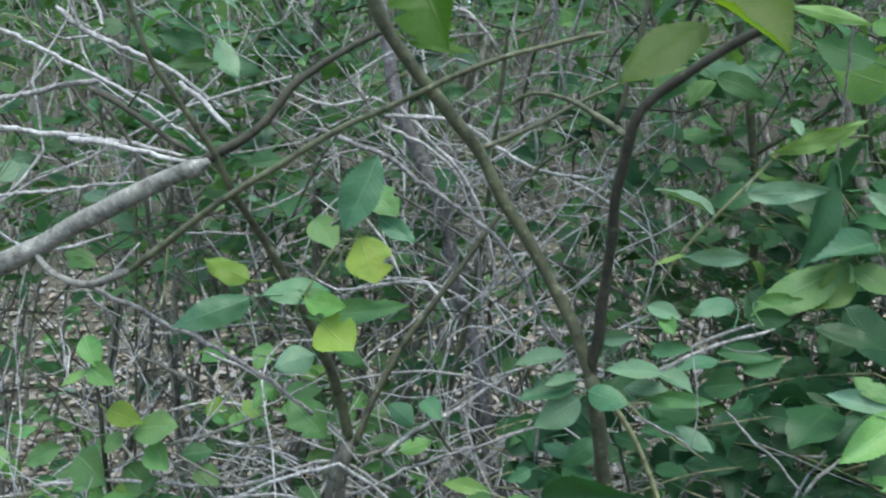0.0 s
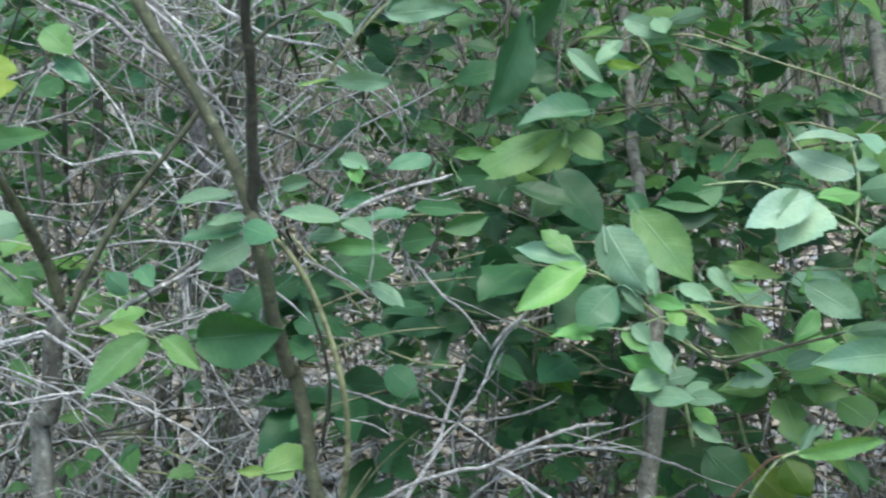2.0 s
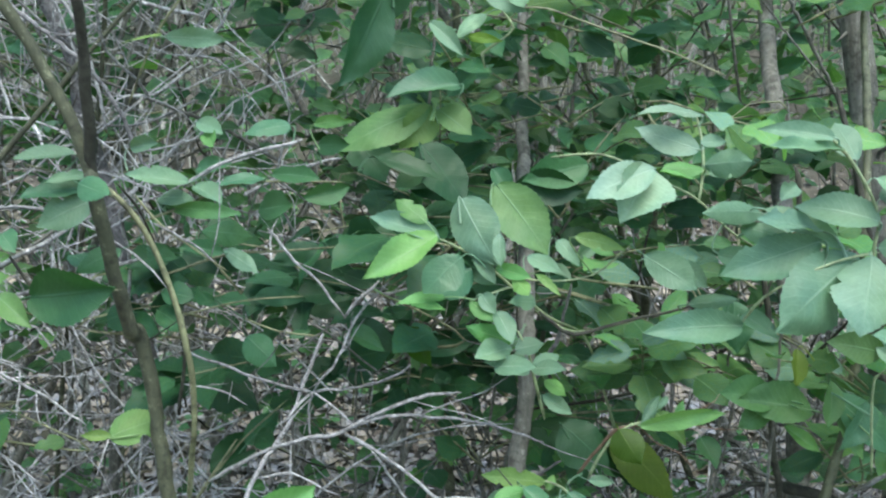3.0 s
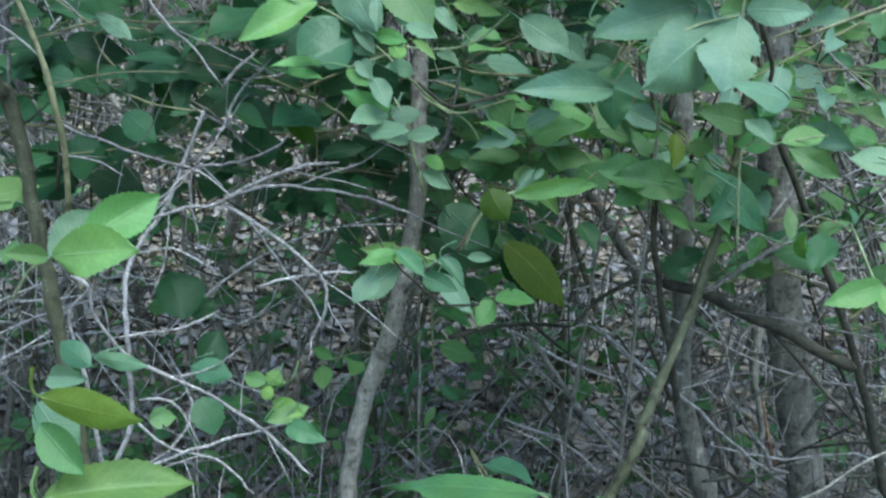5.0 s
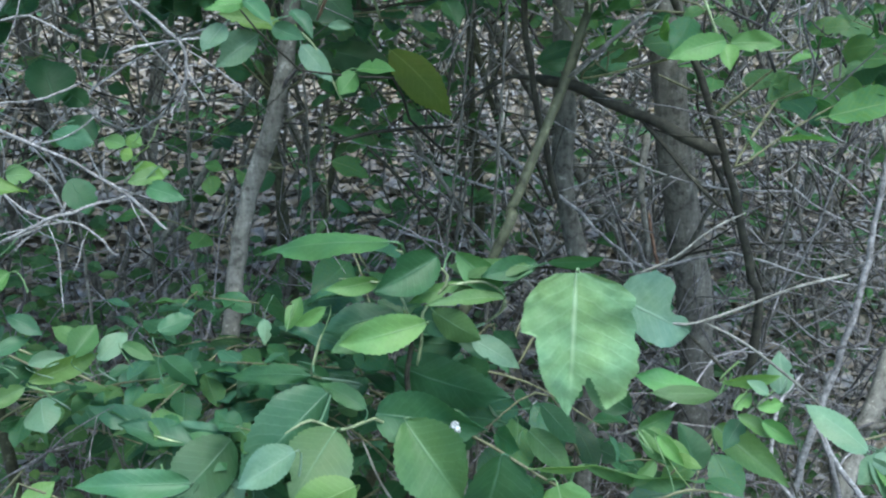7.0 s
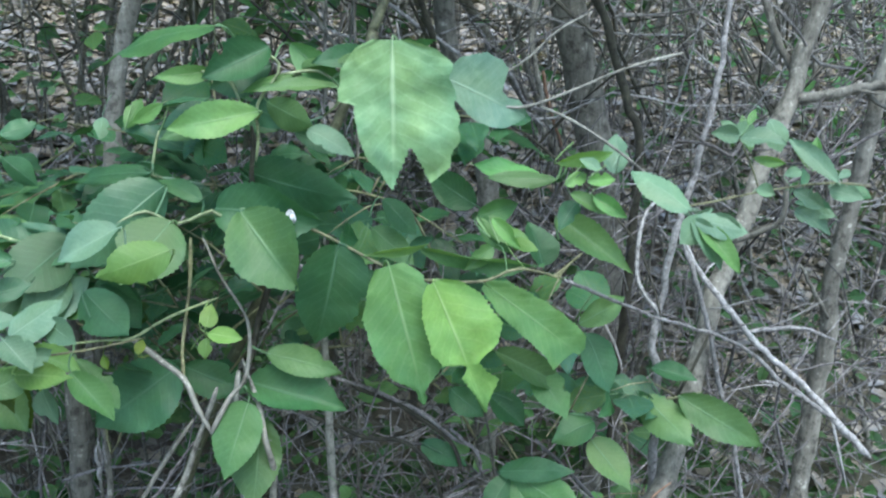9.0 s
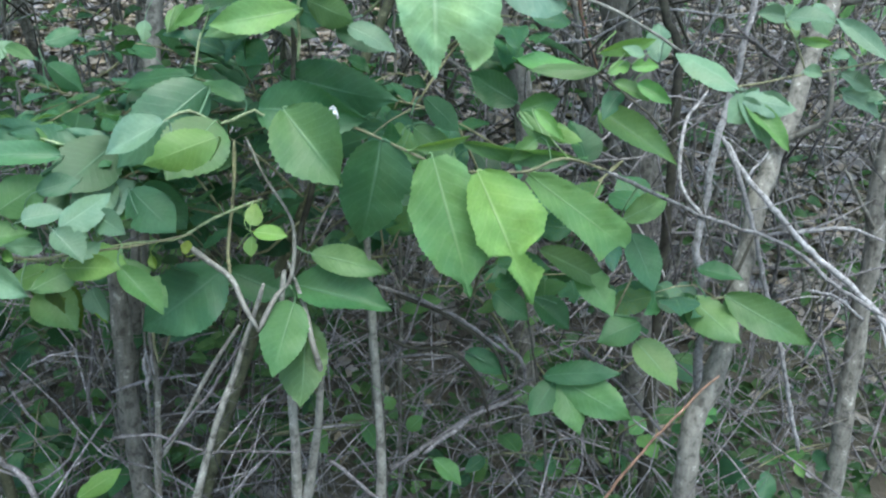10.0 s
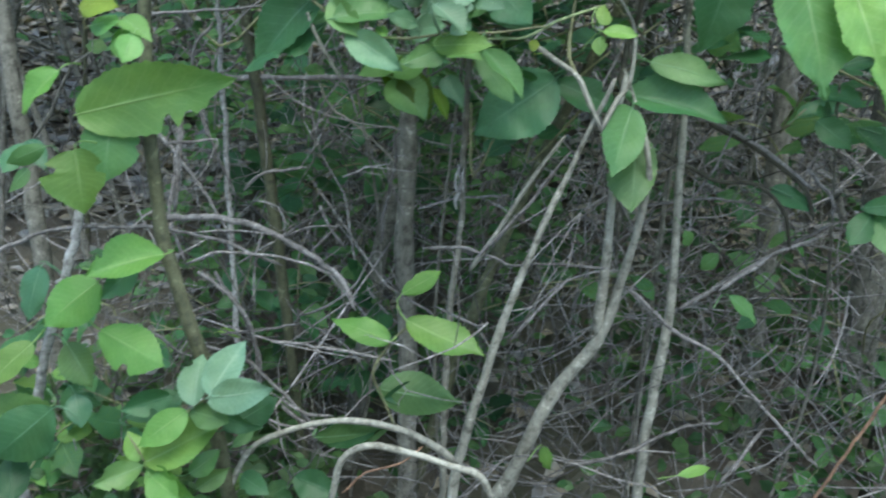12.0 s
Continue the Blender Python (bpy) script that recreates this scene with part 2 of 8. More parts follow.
LEAF = {
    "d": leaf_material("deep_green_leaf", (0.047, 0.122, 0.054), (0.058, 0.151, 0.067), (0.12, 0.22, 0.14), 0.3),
    # darker copy of "d": the inner thicket's shade put into the colour
    "D": leaf_material("shade_painted_leaf", (0.025, 0.072, 0.03), (0.032, 0.09, 0.038), (0.06, 0.13, 0.07), 0.3),
    "m": leaf_material("green_leaf", (0.09, 0.178, 0.068), (0.108, 0.214, 0.082), (0.19, 0.31, 0.18), 0.35),
    "n": leaf_material("light_green_leaf", (0.125, 0.262, 0.088), (0.145, 0.304, 0.102), (0.27, 0.38, 0.21), 0.35),
    "f": leaf_material("fresh_green_leaf", (0.155, 0.27, 0.08), (0.185, 0.305, 0.095), (0.29, 0.4, 0.2), 0.36),
    "F": leaf_material("bright_yellow_green_leaf", (0.2, 0.325, 0.09), (0.24, 0.39, 0.108), (0.38, 0.5, 0.24), 0.35),
    # blue-green of pale undersides, with sky sheen put into the colour
    "b": leaf_material("blue_green_leaf", (0.124, 0.212, 0.146), (0.158, 0.255, 0.18), (0.26, 0.36, 0.27), 0.27, 0.5),
    "s": leaf_material("soft_green_leaf", (0.098, 0.182, 0.118), (0.122, 0.215, 0.142), (0.2, 0.3, 0.21), 0.28, 0.48),
    "t": leaf_material("teal_green_leaf", (0.062, 0.146, 0.084), (0.074, 0.175, 0.101), (0.17, 0.28, 0.18), 0.28, 0.4),
    "P": leaf_material("pale_wrinkled_leaf", (0.25, 0.39, 0.185), (0.31, 0.46, 0.23), (0.44, 0.56, 0.38), 0.2, 0.5),
    # paler copy of "b": highlights on the sunlit shoot tip painted into the silvery green
    "B": leaf_material("silvery_green_leaf", (0.172, 0.262, 0.2), (0.215, 0.305, 0.24), (0.35, 0.45, 0.37), 0.24, 0.5),
    "g": leaf_material("grass_green_leaf", (0.128, 0.24, 0.065), (0.147, 0.276, 0.075), (0.26, 0.37, 0.16), 0.36),
    "h": leaf_material("meadow_green_leaf", (0.104, 0.202, 0.05), (0.122, 0.236, 0.06), (0.23, 0.34, 0.14), 0.33, 0.5),
    "y": leaf_material("olive_leaf", (0.160, 0.245, 0.040), (0.205, 0.285, 0.055), (0.280, 0.350, 0.100), 0.42),
    "Y": leaf_material("backlit_yellow_leaf", (0.064, 0.122, 0.014), (0.080, 0.146, 0.018), (0.150, 0.220, 0.050), 0.6),
}
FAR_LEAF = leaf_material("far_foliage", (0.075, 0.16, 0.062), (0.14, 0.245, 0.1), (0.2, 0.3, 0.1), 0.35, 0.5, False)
# darker copy of FAR_LEAF, with the thicket's shade put into the colour
SHADE_LEAF = leaf_material("shade_painted_foliage", (0.042, 0.094, 0.034), (0.075, 0.14, 0.055), (0.1, 0.2, 0.1), 0.35, 0.5, False)
LITTER = leaf_material("dry_litter", (0.27, 0.235, 0.22), (0.38, 0.342, 0.33), (0.2, 0.2, 0.2), 0.15, 0.8, False)
FLOOR = ground_material()


# ---- building helpers ----
def part(name, bm, mat, parent, label=""):
    me = bpy.data.meshes.new(name)
    bm.to_mesh(me)
    bm.free()
    me.materials.append(mat)
    ob = new(name, me)
    ob.parent = parent
    return tagged(ob, label)


THINGS = []
LINES = {}


def thing(name, label, category, group=""):
    THINGS.append(tagged(new(name), label, category, group))
    return THINGS[-1]


def ground_z(x, y):
    t = max(0.0, y - 1.35)
    rise = 0.33 * t if t < 3 else 0.99 + 0.36 * (t - 3)
    rise = min(rise, 2.6)
    near = min(1, max(0, y + 1))
    return -0.08 + rise + near * (0.05 * noise.noise((x * 0.9, y * 0.9, 3.1)) + 0.018 * noise.noise((x * 4, y * 4, 7.7)))


def smooth_line(pts, step):
    """A rounded line through the points, with a point about every step."""
    pts = [Vector(p) for p in pts]
    if len(pts) == 2:
        pts.insert(1, (pts[0] + pts[1]) / 2)
    ends = [2 * pts[0] - pts[1], *pts, 2 * pts[-1] - pts[-2]]
    line = []
    for a, b, c, d in zip(ends, ends[1:], ends[2:], ends[3:]):
        n = max(1, int((c - b).length / step))
        for i in range(n):
            s = i / n
            line.append(0.5 * (2 * b + (c - a) * s + (2 * a - 5 * b + 4 * c - d) * s * s + (3 * b - a - 3 * c + d) * s ** 3))
    return line + [pts[-1]]


def tube(bm, line, r0, r1, sides=7, rough=0.0, seed=0.0):
    """A tapered, slightly lumpy tube along the line, closed at both ends."""
    rings, n = [], len(line)
    side = None
    for i, p in enumerate(line):
        d = (line[min(i + 1, n - 1)] - line[max(i - 1, 0)]).normalized()
        side = d.orthogonal().normalized() if side is None else (side - d * side.dot(d)).normalized()
        other = d.cross(side)
        r = (r0 + (r1 - r0) * i / (n - 1)) * (0.35 if i == n - 1 else 0.6 if i == 0 else 1)
        r *= 1 + rough * noise.noise((p.x * 30 + seed, p.y * 30, p.z * 30))
        ring = []
        for k in range(sides):
            a = 2 * math.pi * k / sides
            q = r * (1 + rough * 0.6 * noise.noise((p.x * 60 + k * 3.3, p.z * 60, seed)))
            ring.append(bm.verts.new(p + (side * math.cos(a) + other * math.sin(a)) * q))
        rings.append(ring)
    for a, b in zip(rings, rings[1:]):
        for k in range(sides):
            bm.faces.new((a[k], a[(k + 1) % sides], b[(k + 1) % sides], b[k])).smooth = True
    bm.faces.new(rings[0][::-1])
    bm.faces.new(rings[-1])


def branch(parent, name, mat, w0, w1, *pts):
    """A stem, branch or twig: widths in millimetres at its two ends, and the points it passes."""
    bm = bmesh.new()
    r0, r1 = w0 / 2000, w1 / 2000
    seed = pts[0][0] * 77 + pts[0][2] * 31
    line = smooth_line(pts, max(0.008, 1.2 * max(r0, r1)))
    for i, p in enumerate(line[1:-1], 1):
        k = 0.28 * (r0 + r1) / 2 + (0.0012 if mat in ("pale", "dark", "twig") else 0)
        p += Vector((noise.noise((seed, i * 0.27, 0)), noise.noise((seed, i * 0.27, 9)), noise.noise((seed, i * 0.27, 5)))) * k
        if mat in ("pale", "twig", "greybark", "rust") and r0 < 0.009:
            p += Vector((noise.noise((seed, i * 0.83, 2)), 0, noise.noise((seed, i * 0.83, 7)))) * (0.0014 + 0.25 * r0)
    thick = max(r0, r1)
    tube(bm, line, r0, r1, 12 if thick > 0.008 else 8 if thick > 0.003 else 6, 0.2 if mat in ("pale", "twig") and thick < 0.006 else 0.16, seed)
    rng = random.Random(int(seed * 1000))
    skeleton = line[::2]
    # buds and old side-shoot stumps
    for i in range(2, len(line) - 2):
        if rng.random() < 0.055:
            d = (line[i + 1] - line[i - 1]).normalized()
            out = d.orthogonal().normalized()
            out.rotate(Matrix.Rotation(rng.uniform(0, 6.28), 3, d))
            r = r0 + (r1 - r0) * i / len(line)
            a = line[i] + out * r * 0.6
            tube(bm, [a, a + (out + d * 0.5) * r * rng.uniform(0.8, 2.2)], r * (0.42 if r < 0.005 else 0.22), r * (0.2 if r < 0.005 else 0.12), 5)
    # thin dead side twigs
    if mat in ("pale", "dark", "greybark", "twig", "rust") and name in ("twig", "branch") and thick < 0.008:
        for i in range(2, len(line) - 1):
            if rng.random() < 0.11:
                d = (line[i + 1] - line[i - 1]).normalized()
                out = (d * rng.uniform(0.2, 0.9) + Vector((rng.uniform(-1, 1), rng.uniform(-0.5, 0.5), rng.uniform(-0.7, 1)))).normalized()
                r = (r0 + (r1 - r0) * i / len(line)) * rng.uniform(0.3, 0.6)
                run = rng.uniform(0.025, 0.1)
                q = [line[i]]
                for _ in range(3):
                    out = (out + Vector([rng.uniform(-0.3, 0.3) for _ in range(3)])).normalized()
                    q.append(q[-1] + out * run / 3)
                tube(bm, smooth_line(q, 0.012), max(r, 0.0006), max(r * 0.5, 0.0004), 5, 0.15, seed)
    ob = part(name, bm, BARK[mat], parent)
    LINES.setdefault(parent.name, []).append((ob, skeleton))
    return ob


def outline(s, wide):
    """Half width of a willow leaf at s of its length: round at the base, drawn out to a short point."""
    u = s ** (math.log(0.5) / math.log(wide))
    return math.sin(math.pi * min(1, max(0, u))) ** (0.62 + 0.45 * s * s)


def stalk_tube(bm, line, r0, r1, uv):
    """A leaf stalk along the line, running a little way under the blade."""
    rings = []
    for i, p in enumerate(line):
        d = (line[min(i + 1, len(line) - 1)] - line[max(i - 1, 0)]).normalized()
        side = d.orthogonal().normalized()
        other = d.cross(side)
        r = r0 + (r1 - r0) * i / (len(line) - 1)
        rings.append([bm.verts.new(p + (side * math.cos(a) + other * math.sin(a)) * r) for a in (0, 1.26, 2.51, 3.77, 5.03)])
    for a, b in zip(rings, rings[1:]):
        for k in range(5):
            f = bm.faces.new((a[k], a[(k + 1) % 5], b[(k + 1) % 5], b[k]))
            f.smooth = True
            for loop in f.loops:
                loop[uv].uv = (0.5, 0.1)


def blade(bm, length, width, rng, rows=12, cols=6, bites=(), shape=None, fold=0.2, droop=0.2, twist=0.0, wavy=0.03, bend=0.0, quilt=0.003, split=None, stem=None, crinkle=0.005):
    """A leaf along +y from the stalk's end at the origin, facing +z: toothed edges, a folded and twisted blade, bites and a stalk."""
    uv = bm.loops.layers.uv.verify()
    grid, tex = [], {}
    wide, lop = rng.uniform(0.4, 0.54), rng.uniform(-0.1, 0.1)
    phase = rng.uniform(0, 6.28)
    for i in range(rows + 1):
        s = i / rows
        if shape:
            left, right = (length * float(np.interp(s, *zip(*edge))) for edge in shape)
            frill = (0.035 if split else 0.01) * length * min(1, 5 * s, 5 * (1 - s))
            left += 0.0004 + frill * noise.noise((s * 11, phase, 1))
            right += 0.0004 + frill * noise.noise((s * 11, phase, 8))
        else:
            w = width / 2 * outline(0.012 + s * 0.985, wide)
            left, right = w * (1 + lop), w * (1 - lop)
        tooth = 0.018 * (width if not shape else 0.4 * length) * (1 if i % 2 else -1) * min(1, 6 * s, 6 * (1 - s))
        left += tooth * rng.uniform(0.3, 1.3)
        right += tooth * rng.uniform(0.3, 1.3)
        for side, at, size, deep in bites:
            chord = math.sqrt(max(0, 1 - ((s - at) / size) ** 2)) * deep
            if side > 0:
                left *= 1 - chord
            else:
                right *= 1 - chord
        row = []
        span = max(left, right, 1e-5)
        for j in range(cols + 1):
            k = 2 * j / cols - 1
            x = k * (left if k > 0 else right)
            e = abs(x) / span
            z = fold * abs(x) * (0.5 + 0.5 * e) + wavy * length * e * noise.noise((s * 3.5 + phase, k * 0.9 + phase, phase))
            z += quilt * length * math.sin(42 * (s - 0.32 * abs(k))) * abs(k) * (1.15 - abs(k))
            z += crinkle * length * noise.noise((x * 10 / length + phase, s * 10, phase))
            a = twist * (s - 0.3)
            x, z = x * math.cos(a) - z * math.sin(a), x * math.sin(a) + z * math.cos(a)
            v = bm.verts.new((x + bend * length * s * s, length * s, z - droop * length * s * s))
            tex[v] = (0.5 + k / 2, s)
            row.append(v)
        grid.append(row)
    for i, (a, b) in enumerate(zip(grid, grid[1:])):
        for j in range(cols):
            if split:
                at, reach = -(a[j].co.x + a[j + 1].co.x) / 2 / length, (i + 0.5) / rows - split[1]
                if reach > 0 and split[0] - split[2] * reach < at < split[0] + split[3] * reach:
                    continue
            f = bm.faces.new((a[j], a[j + 1], b[j + 1], b[j]))
            f.smooth = True
            for loop in f.loops:
                loop[uv].uv = tex[loop.vert]
    r = max(0.0005, min(0.0013, length * 0.02)) if length < 0.5 else 0.016
    stem = stem or [Vector((0, -0.2 * length, -0.05 * length)), Vector((0, -0.1 * length, 0)), Vector((0, 0, 0))]
    under = [Vector((bend * length * q * q, length * q, -droop * length * q * q - r * 0.8)) for q in (0.12, 0.3)]
    stalk_tube(bm, [*stem, *under], r, r * 0.35, uv)


# edges of the chewed leaves: half widths along the length, on either side
SHAPE = {
    "torn": (((0, 0.13), (0.05, 0.24), (0.2, 0.33), (0.4, 0.36), (0.43, 0.24), (0.55, 0.23), (0.7, 0.2), (0.85, 0.11), (1, 0.0)),
             ((0, 0.1), (0.06, 0.28), (0.15, 0.37), (0.35, 0.41), (0.55, 0.44), (0.7, 0.42), (0.85, 0.38), (0.93, 0.28), (1, 0.2))),
    "torn2": (((0, 0.05), (0.17, 0.19), (0.4, 0.3), (0.65, 0.32), (0.8, 0.25), (0.92, 0.12), (1, 0.0)),
              ((0, 0.15), (0.05, 0.27), (0.3, 0.45), (0.5, 0.45), (0.61, 0.39), (0.63, 0.14), (0.72, 0.1), (0.85, 0.13), (0.95, 0.08), (1, 0.0))),
    "bite": (((0, 0.04), (0.06, 0.1), (0.2, 0.16), (0.45, 0.2), (0.56, 0.16), (0.6, 0.06), (0.62, 0.01), (0.66, 0.01), (0.69, 0.07), (0.8, 0.04), (1, 0.0)),
             ((0, 0.06), (0.06, 0.17), (0.2, 0.27), (0.45, 0.32), (0.57, 0.23), (0.63, 0.06), (0.68, 0.08), (0.8, 0.15), (0.94, 0.03), (1, 0.0))),
    "drip": (((0, 0.1), (0.08, 0.17), (0.3, 0.27), (0.55, 0.27), (0.75, 0.18), (0.86, 0.06), (0.91, 0.015), (0.95, 0.025), (1, 0.0)),
             ((0, 0.1), (0.1, 0.2), (0.3, 0.26), (0.55, 0.3), (0.74, 0.3), (0.78, 0.17), (0.86, 0.06), (0.91, 0.015), (0.95, 0.025), (1, 0.0))),
    "cut": (((0, 0.05), (0.2, 0.13), (0.5, 0.16), (0.75, 0.2), (0.86, 0.24), (0.9, 0.1), (0.94, 0.01), (1, 0.0)),
            ((0, 0.03), (0.15, 0.12), (0.5, 0.17), (0.85, 0.17), (0.95, 0.14), (1, 0.06))),
}
# a split running in from the tip: where it starts, and how it widens to either side
SPLIT = {"torn": (0.12, 0.7, 0.4, 0.55)}
FACING = Vector((0.05, -0.88, 0.48))
leaf_count = [0]


def leaf(parent, base, tip, width, turn, kind, torn=""):
    """One leaf from its base to its tip; turn rolls it about its length. Its stalk bends to the nearest twig of its plant."""
    leaf_count[0] += 1
    rng = random.Random(leaf_count[0] + 40)
    base, tip = Vector(base), Vector(tip)
    shape = SHAPE.get(torn)
    bites = []
    if not shape:
        for _ in range(3 if torn == "nick" else rng.choice((0, 0, 0, 1, 1, 2))):
            bites.append((rng.choice((-1, 1)), rng.uniform(0.3, 0.95), rng.uniform(0.03, 0.09), rng.uniform(0.12, 0.45)))
    rise = tip.z - base.z
    if rise > 0.3 * (tip - base).length and not shape:
        # a leaf that points upwards leans back, with its face to the sky
        tip += Vector((0, 1, -0.28)) * (base.y - tip.y + 0.5 * rise)
    along = tip - base
    length = along.length
    along.normalize()
    droop = rng.uniform(0.03, 0.1) if shape else rng.uniform(0.05, 0.3)
    face = (FACING - along * FACING.dot(along)).normalized()
    base += face * droop * length * 0.3
    face.rotate(Matrix.Rotation(radians(turn + (0 if shape else rng.uniform(-24, 24))), 3, along))
    across = along.cross(face)
    place = Matrix.Translation(base) @ Matrix((across, along, face)).transposed().to_4x4()
    grown = LINES.get(parent.name, ())
    host, foot = parent, None
    if grown:
        gap, host, foot = min(((q - base).length, i, q) for i, e in enumerate(grown) for q in e[1])
        host = grown[host][0]
    start = Vector((0, -0.2 * length, -0.06 * length))
    if foot is not None:
        near = place.inverted() @ foot
        start = near if near.length < 0.035 else near.normalized() * 0.022
    knee = Vector((0, -0.45 * start.length, 0.12 * start.length))
    stem = [start.lerp(knee, q).lerp(knee.lerp(Vector((0, 0, 0)), q), q) for q in (0, 0.25, 0.5, 0.75, 1)]
    bm = bmesh.new()
    fold = 0.16 if shape else rng.choice((rng.uniform(-0.3, -0.05), rng.uniform(0.1, 0.5), rng.uniform(0.1, 0.7)))
    dense = (110, 48) if torn in SPLIT else (56, 22) if shape else (30, 10) if length > 0.035 else (20, 8)
    blade(bm, length, 0.98 * width * length, rng, *dense, bites, shape, fold, droop, 0 if shape else rng.uniform(-0.7, 0.7),
          0.09 if torn == "torn" else rng.uniform(0.03, 0.09), rng.uniform(-0.08, 0.08) * (not shape), 0.003, SPLIT.get(torn), stem, 0.014 if torn == "torn" else 0.008)
    # the leaf grows on the nearest twig of its plant
    ob = part("leaf", bm, LEAF[kind], host)
    ob.matrix_world = place
    return ob


# shared blades for the thicket's many smaller leaves
def small_blades(kind):
    made = []
    for i in range(10):
        rng = random.Random(900 + i)
        bm = bmesh.new()
        nips = [(rng.choice((-1, 1)), rng.uniform(0.3, 0.9), rng.uniform(0.05, 0.1), rng.uniform(0.15, 0.5)) for _ in range(i % 3)]
        blade(bm, 1.0, rng.uniform(0.42, 0.75), rng, 16, 8, nips, None, rng.uniform(-0.15, 0.45), rng.uniform(0.05, 0.35), rng.uniform(-0.8, 0.8), 0.08, rng.uniform(-0.1, 0.1))
        me = bpy.data.meshes.new("leaf")
        bm.to_mesh(me)
        bm.free()
        me.materials.append(LEAF[kind])
        made.append(me)
    return made


SMALL = {kind: small_blades(kind) for kind in "dDmnfbytg"}


def leafy_bush(label, low, high, shoots, kinds, size, seed, level=0.5, bark="vine", per=(5, 9)):
    """A bush whose shoots fill the box from low to high: curved twigs, each with its own leaves."""
    rng = random.Random(seed)
    bush = thing("willow_shrub", label, "willow shrub", "leafy shoots of the thicket")
    low, high = Vector(low), Vector(high)
    foot = Vector(((low.x + high.x) / 2, high.y + 0.05, 0))
    foot.z = ground_z(foot.x, foot.y) - 0.02
    mid = Vector(((low.x + high.x) / 2, (low.y + high.y) / 2, low.z + 0.3 * (high.z - low.z)))
    branch(bush, "stem", "greybark", 5, 2.5, foot, foot.lerp(mid, 0.5) + Vector((rng.uniform(-0.05, 0.05), 0.02, 0)), mid)
    for _ in range(shoots):
        end = Vector([rng.uniform(a, b) for a, b in zip(low, high)])
        way = Vector((rng.uniform(-1, 1), rng.uniform(-0.6, 0.1), rng.uniform(-0.2, 0.7))).normalized()
        reach = rng.uniform(0.09, 0.17)
        start = end - way * reach
        bend = start.lerp(end, 0.5) + Vector((0, 0, rng.uniform(0.0, 0.02)))
        bm = bmesh.new()
        line = smooth_line((mid.lerp(start, 0.55), start, bend, end), 0.02)
        tube(bm, line, 0.0016, 0.0007, 5, 0.1, seed)
        twig = part("twig", bm, BARK[bark], bush)
        n = rng.randint(*per)
        for i in range(n):
            s = 0.15 + 0.85 * i / (n - 1)
            p = start.lerp(end, s)
            sideways = way.cross(Vector((0, 0, 1))).normalized() * (1 if i % 2 else -1)
            along = (way * rng.uniform(0.3, 0.9) + sideways * rng.uniform(0.5, 1.1) + Vector((0, 0, rng.uniform(-0.45, 0.25)))).normalized()
            face = Vector((rng.uniform(-0.3, 0.3), -1 + level, level)) + Vector([rng.uniform(-0.35, 0.35) for _ in range(3)])
            face = (face - along * face.dot(along)).normalized()
            kind = rng.choice(kinds)
            ob = new("leaf", rng.choice(SMALL[kind]))
            ob.parent = twig
            k = rng.uniform(*size) * (0.75 if i == n - 1 else 1)
            ob.matrix_world = Matrix.Translation(p + along * 0.2 * k) @ Matrix((along.cross(face), along, face)).transposed().to_4x4() @ Matrix.Scale(k, 4)
    return bush


def twig_tangle(name, label, mat, low, high, count, thick, length, seed, upright=0.2):
    """Many forked dead twigs in a box, too many to count."""
    rng = random.Random(seed)
    bm = bmesh.new()
    for _ in range(count):
        p = Vector([rng.uniform(a, b) for a, b in zip(low, high)])
        p.z = max(p.z, ground_z(p.x, p.y) + 0.01)
        way = Vector((rng.uniform(-1, 1), rng.uniform(-0.5, 0.5), rng.gauss(upright, 0.55))).normalized()
        pts, run = [p], rng.uniform(*length)
        for _ in range(4):
            way = (way + Vector([rng.uniform(-0.6, 0.6) for _ in range(3)])).normalized()
            pts.append(pts[-1] + way * run / 4)
        r = rng.uniform(*thick) / 2000
        line = smooth_line(pts, run / 9)
        tube(bm, line, r, r * 0.45, 5, 0.15, rng.random())
        for _ in range(rng.randint(0, 3)):
            i = rng.randrange(2, len(line) - 1)
            out = ((line[i] - line[i - 1]).normalized() + Vector([rng.uniform(-0.9, 0.9) for _ in range(3)])).normalized()
            q = line[i] + out * run * rng.uniform(0.1, 0.3)
            tube(bm, [line[i], line[i].lerp(q, 0.5) + Vector([rng.uniform(-0.006, 0.006) for _ in range(3)]), q], r * 0.6, r * 0.3, 4)
    ob = part(name, bm, BARK[mat], None, label)
    return tagged(ob, label, "twigs", "", "stuff")


# ---- ground ----
bm = bmesh.new()
xs = [-400, -60, -12, *[-5 + 0.14 * i for i in range(80)], 14, 60, 400]
ys = [-400, -60, -8, -2, -0.5, *[0.4 + 0.12 * i for i in range(80)], 14, 60, 400]
sheet = [[bm.verts.new((x, y, ground_z(x, y))) for x in xs] for y in ys]
for a, b in zip(sheet, sheet[1:]):
    for i in range(len(xs) - 1):
        bm.faces.new((a[i], a[i + 1], b[i + 1], b[i])).smooth = True
tagged(part("ground", bm, FLOOR, None), "leaf-littered soil bank rising behind the thicket", "ground", "", "structure")

# ---- stems, branches and leaves ----
vw = thing("willow_shrub", "forked willow sapling with olive-brown bark and broad green leaves", "willow shrub")
branch(vw, "stem", "bark", 11.6, 13.5, (0.194, 1.217, 1.256), (0.199, 1.220, 1.226), (0.204, 1.235, 1.179), (0.211, 1.250, 1.130), (0.224, 1.270, 1.052), (0.296, 1.285, 0.456), (0.344, 1.300, -0.140))
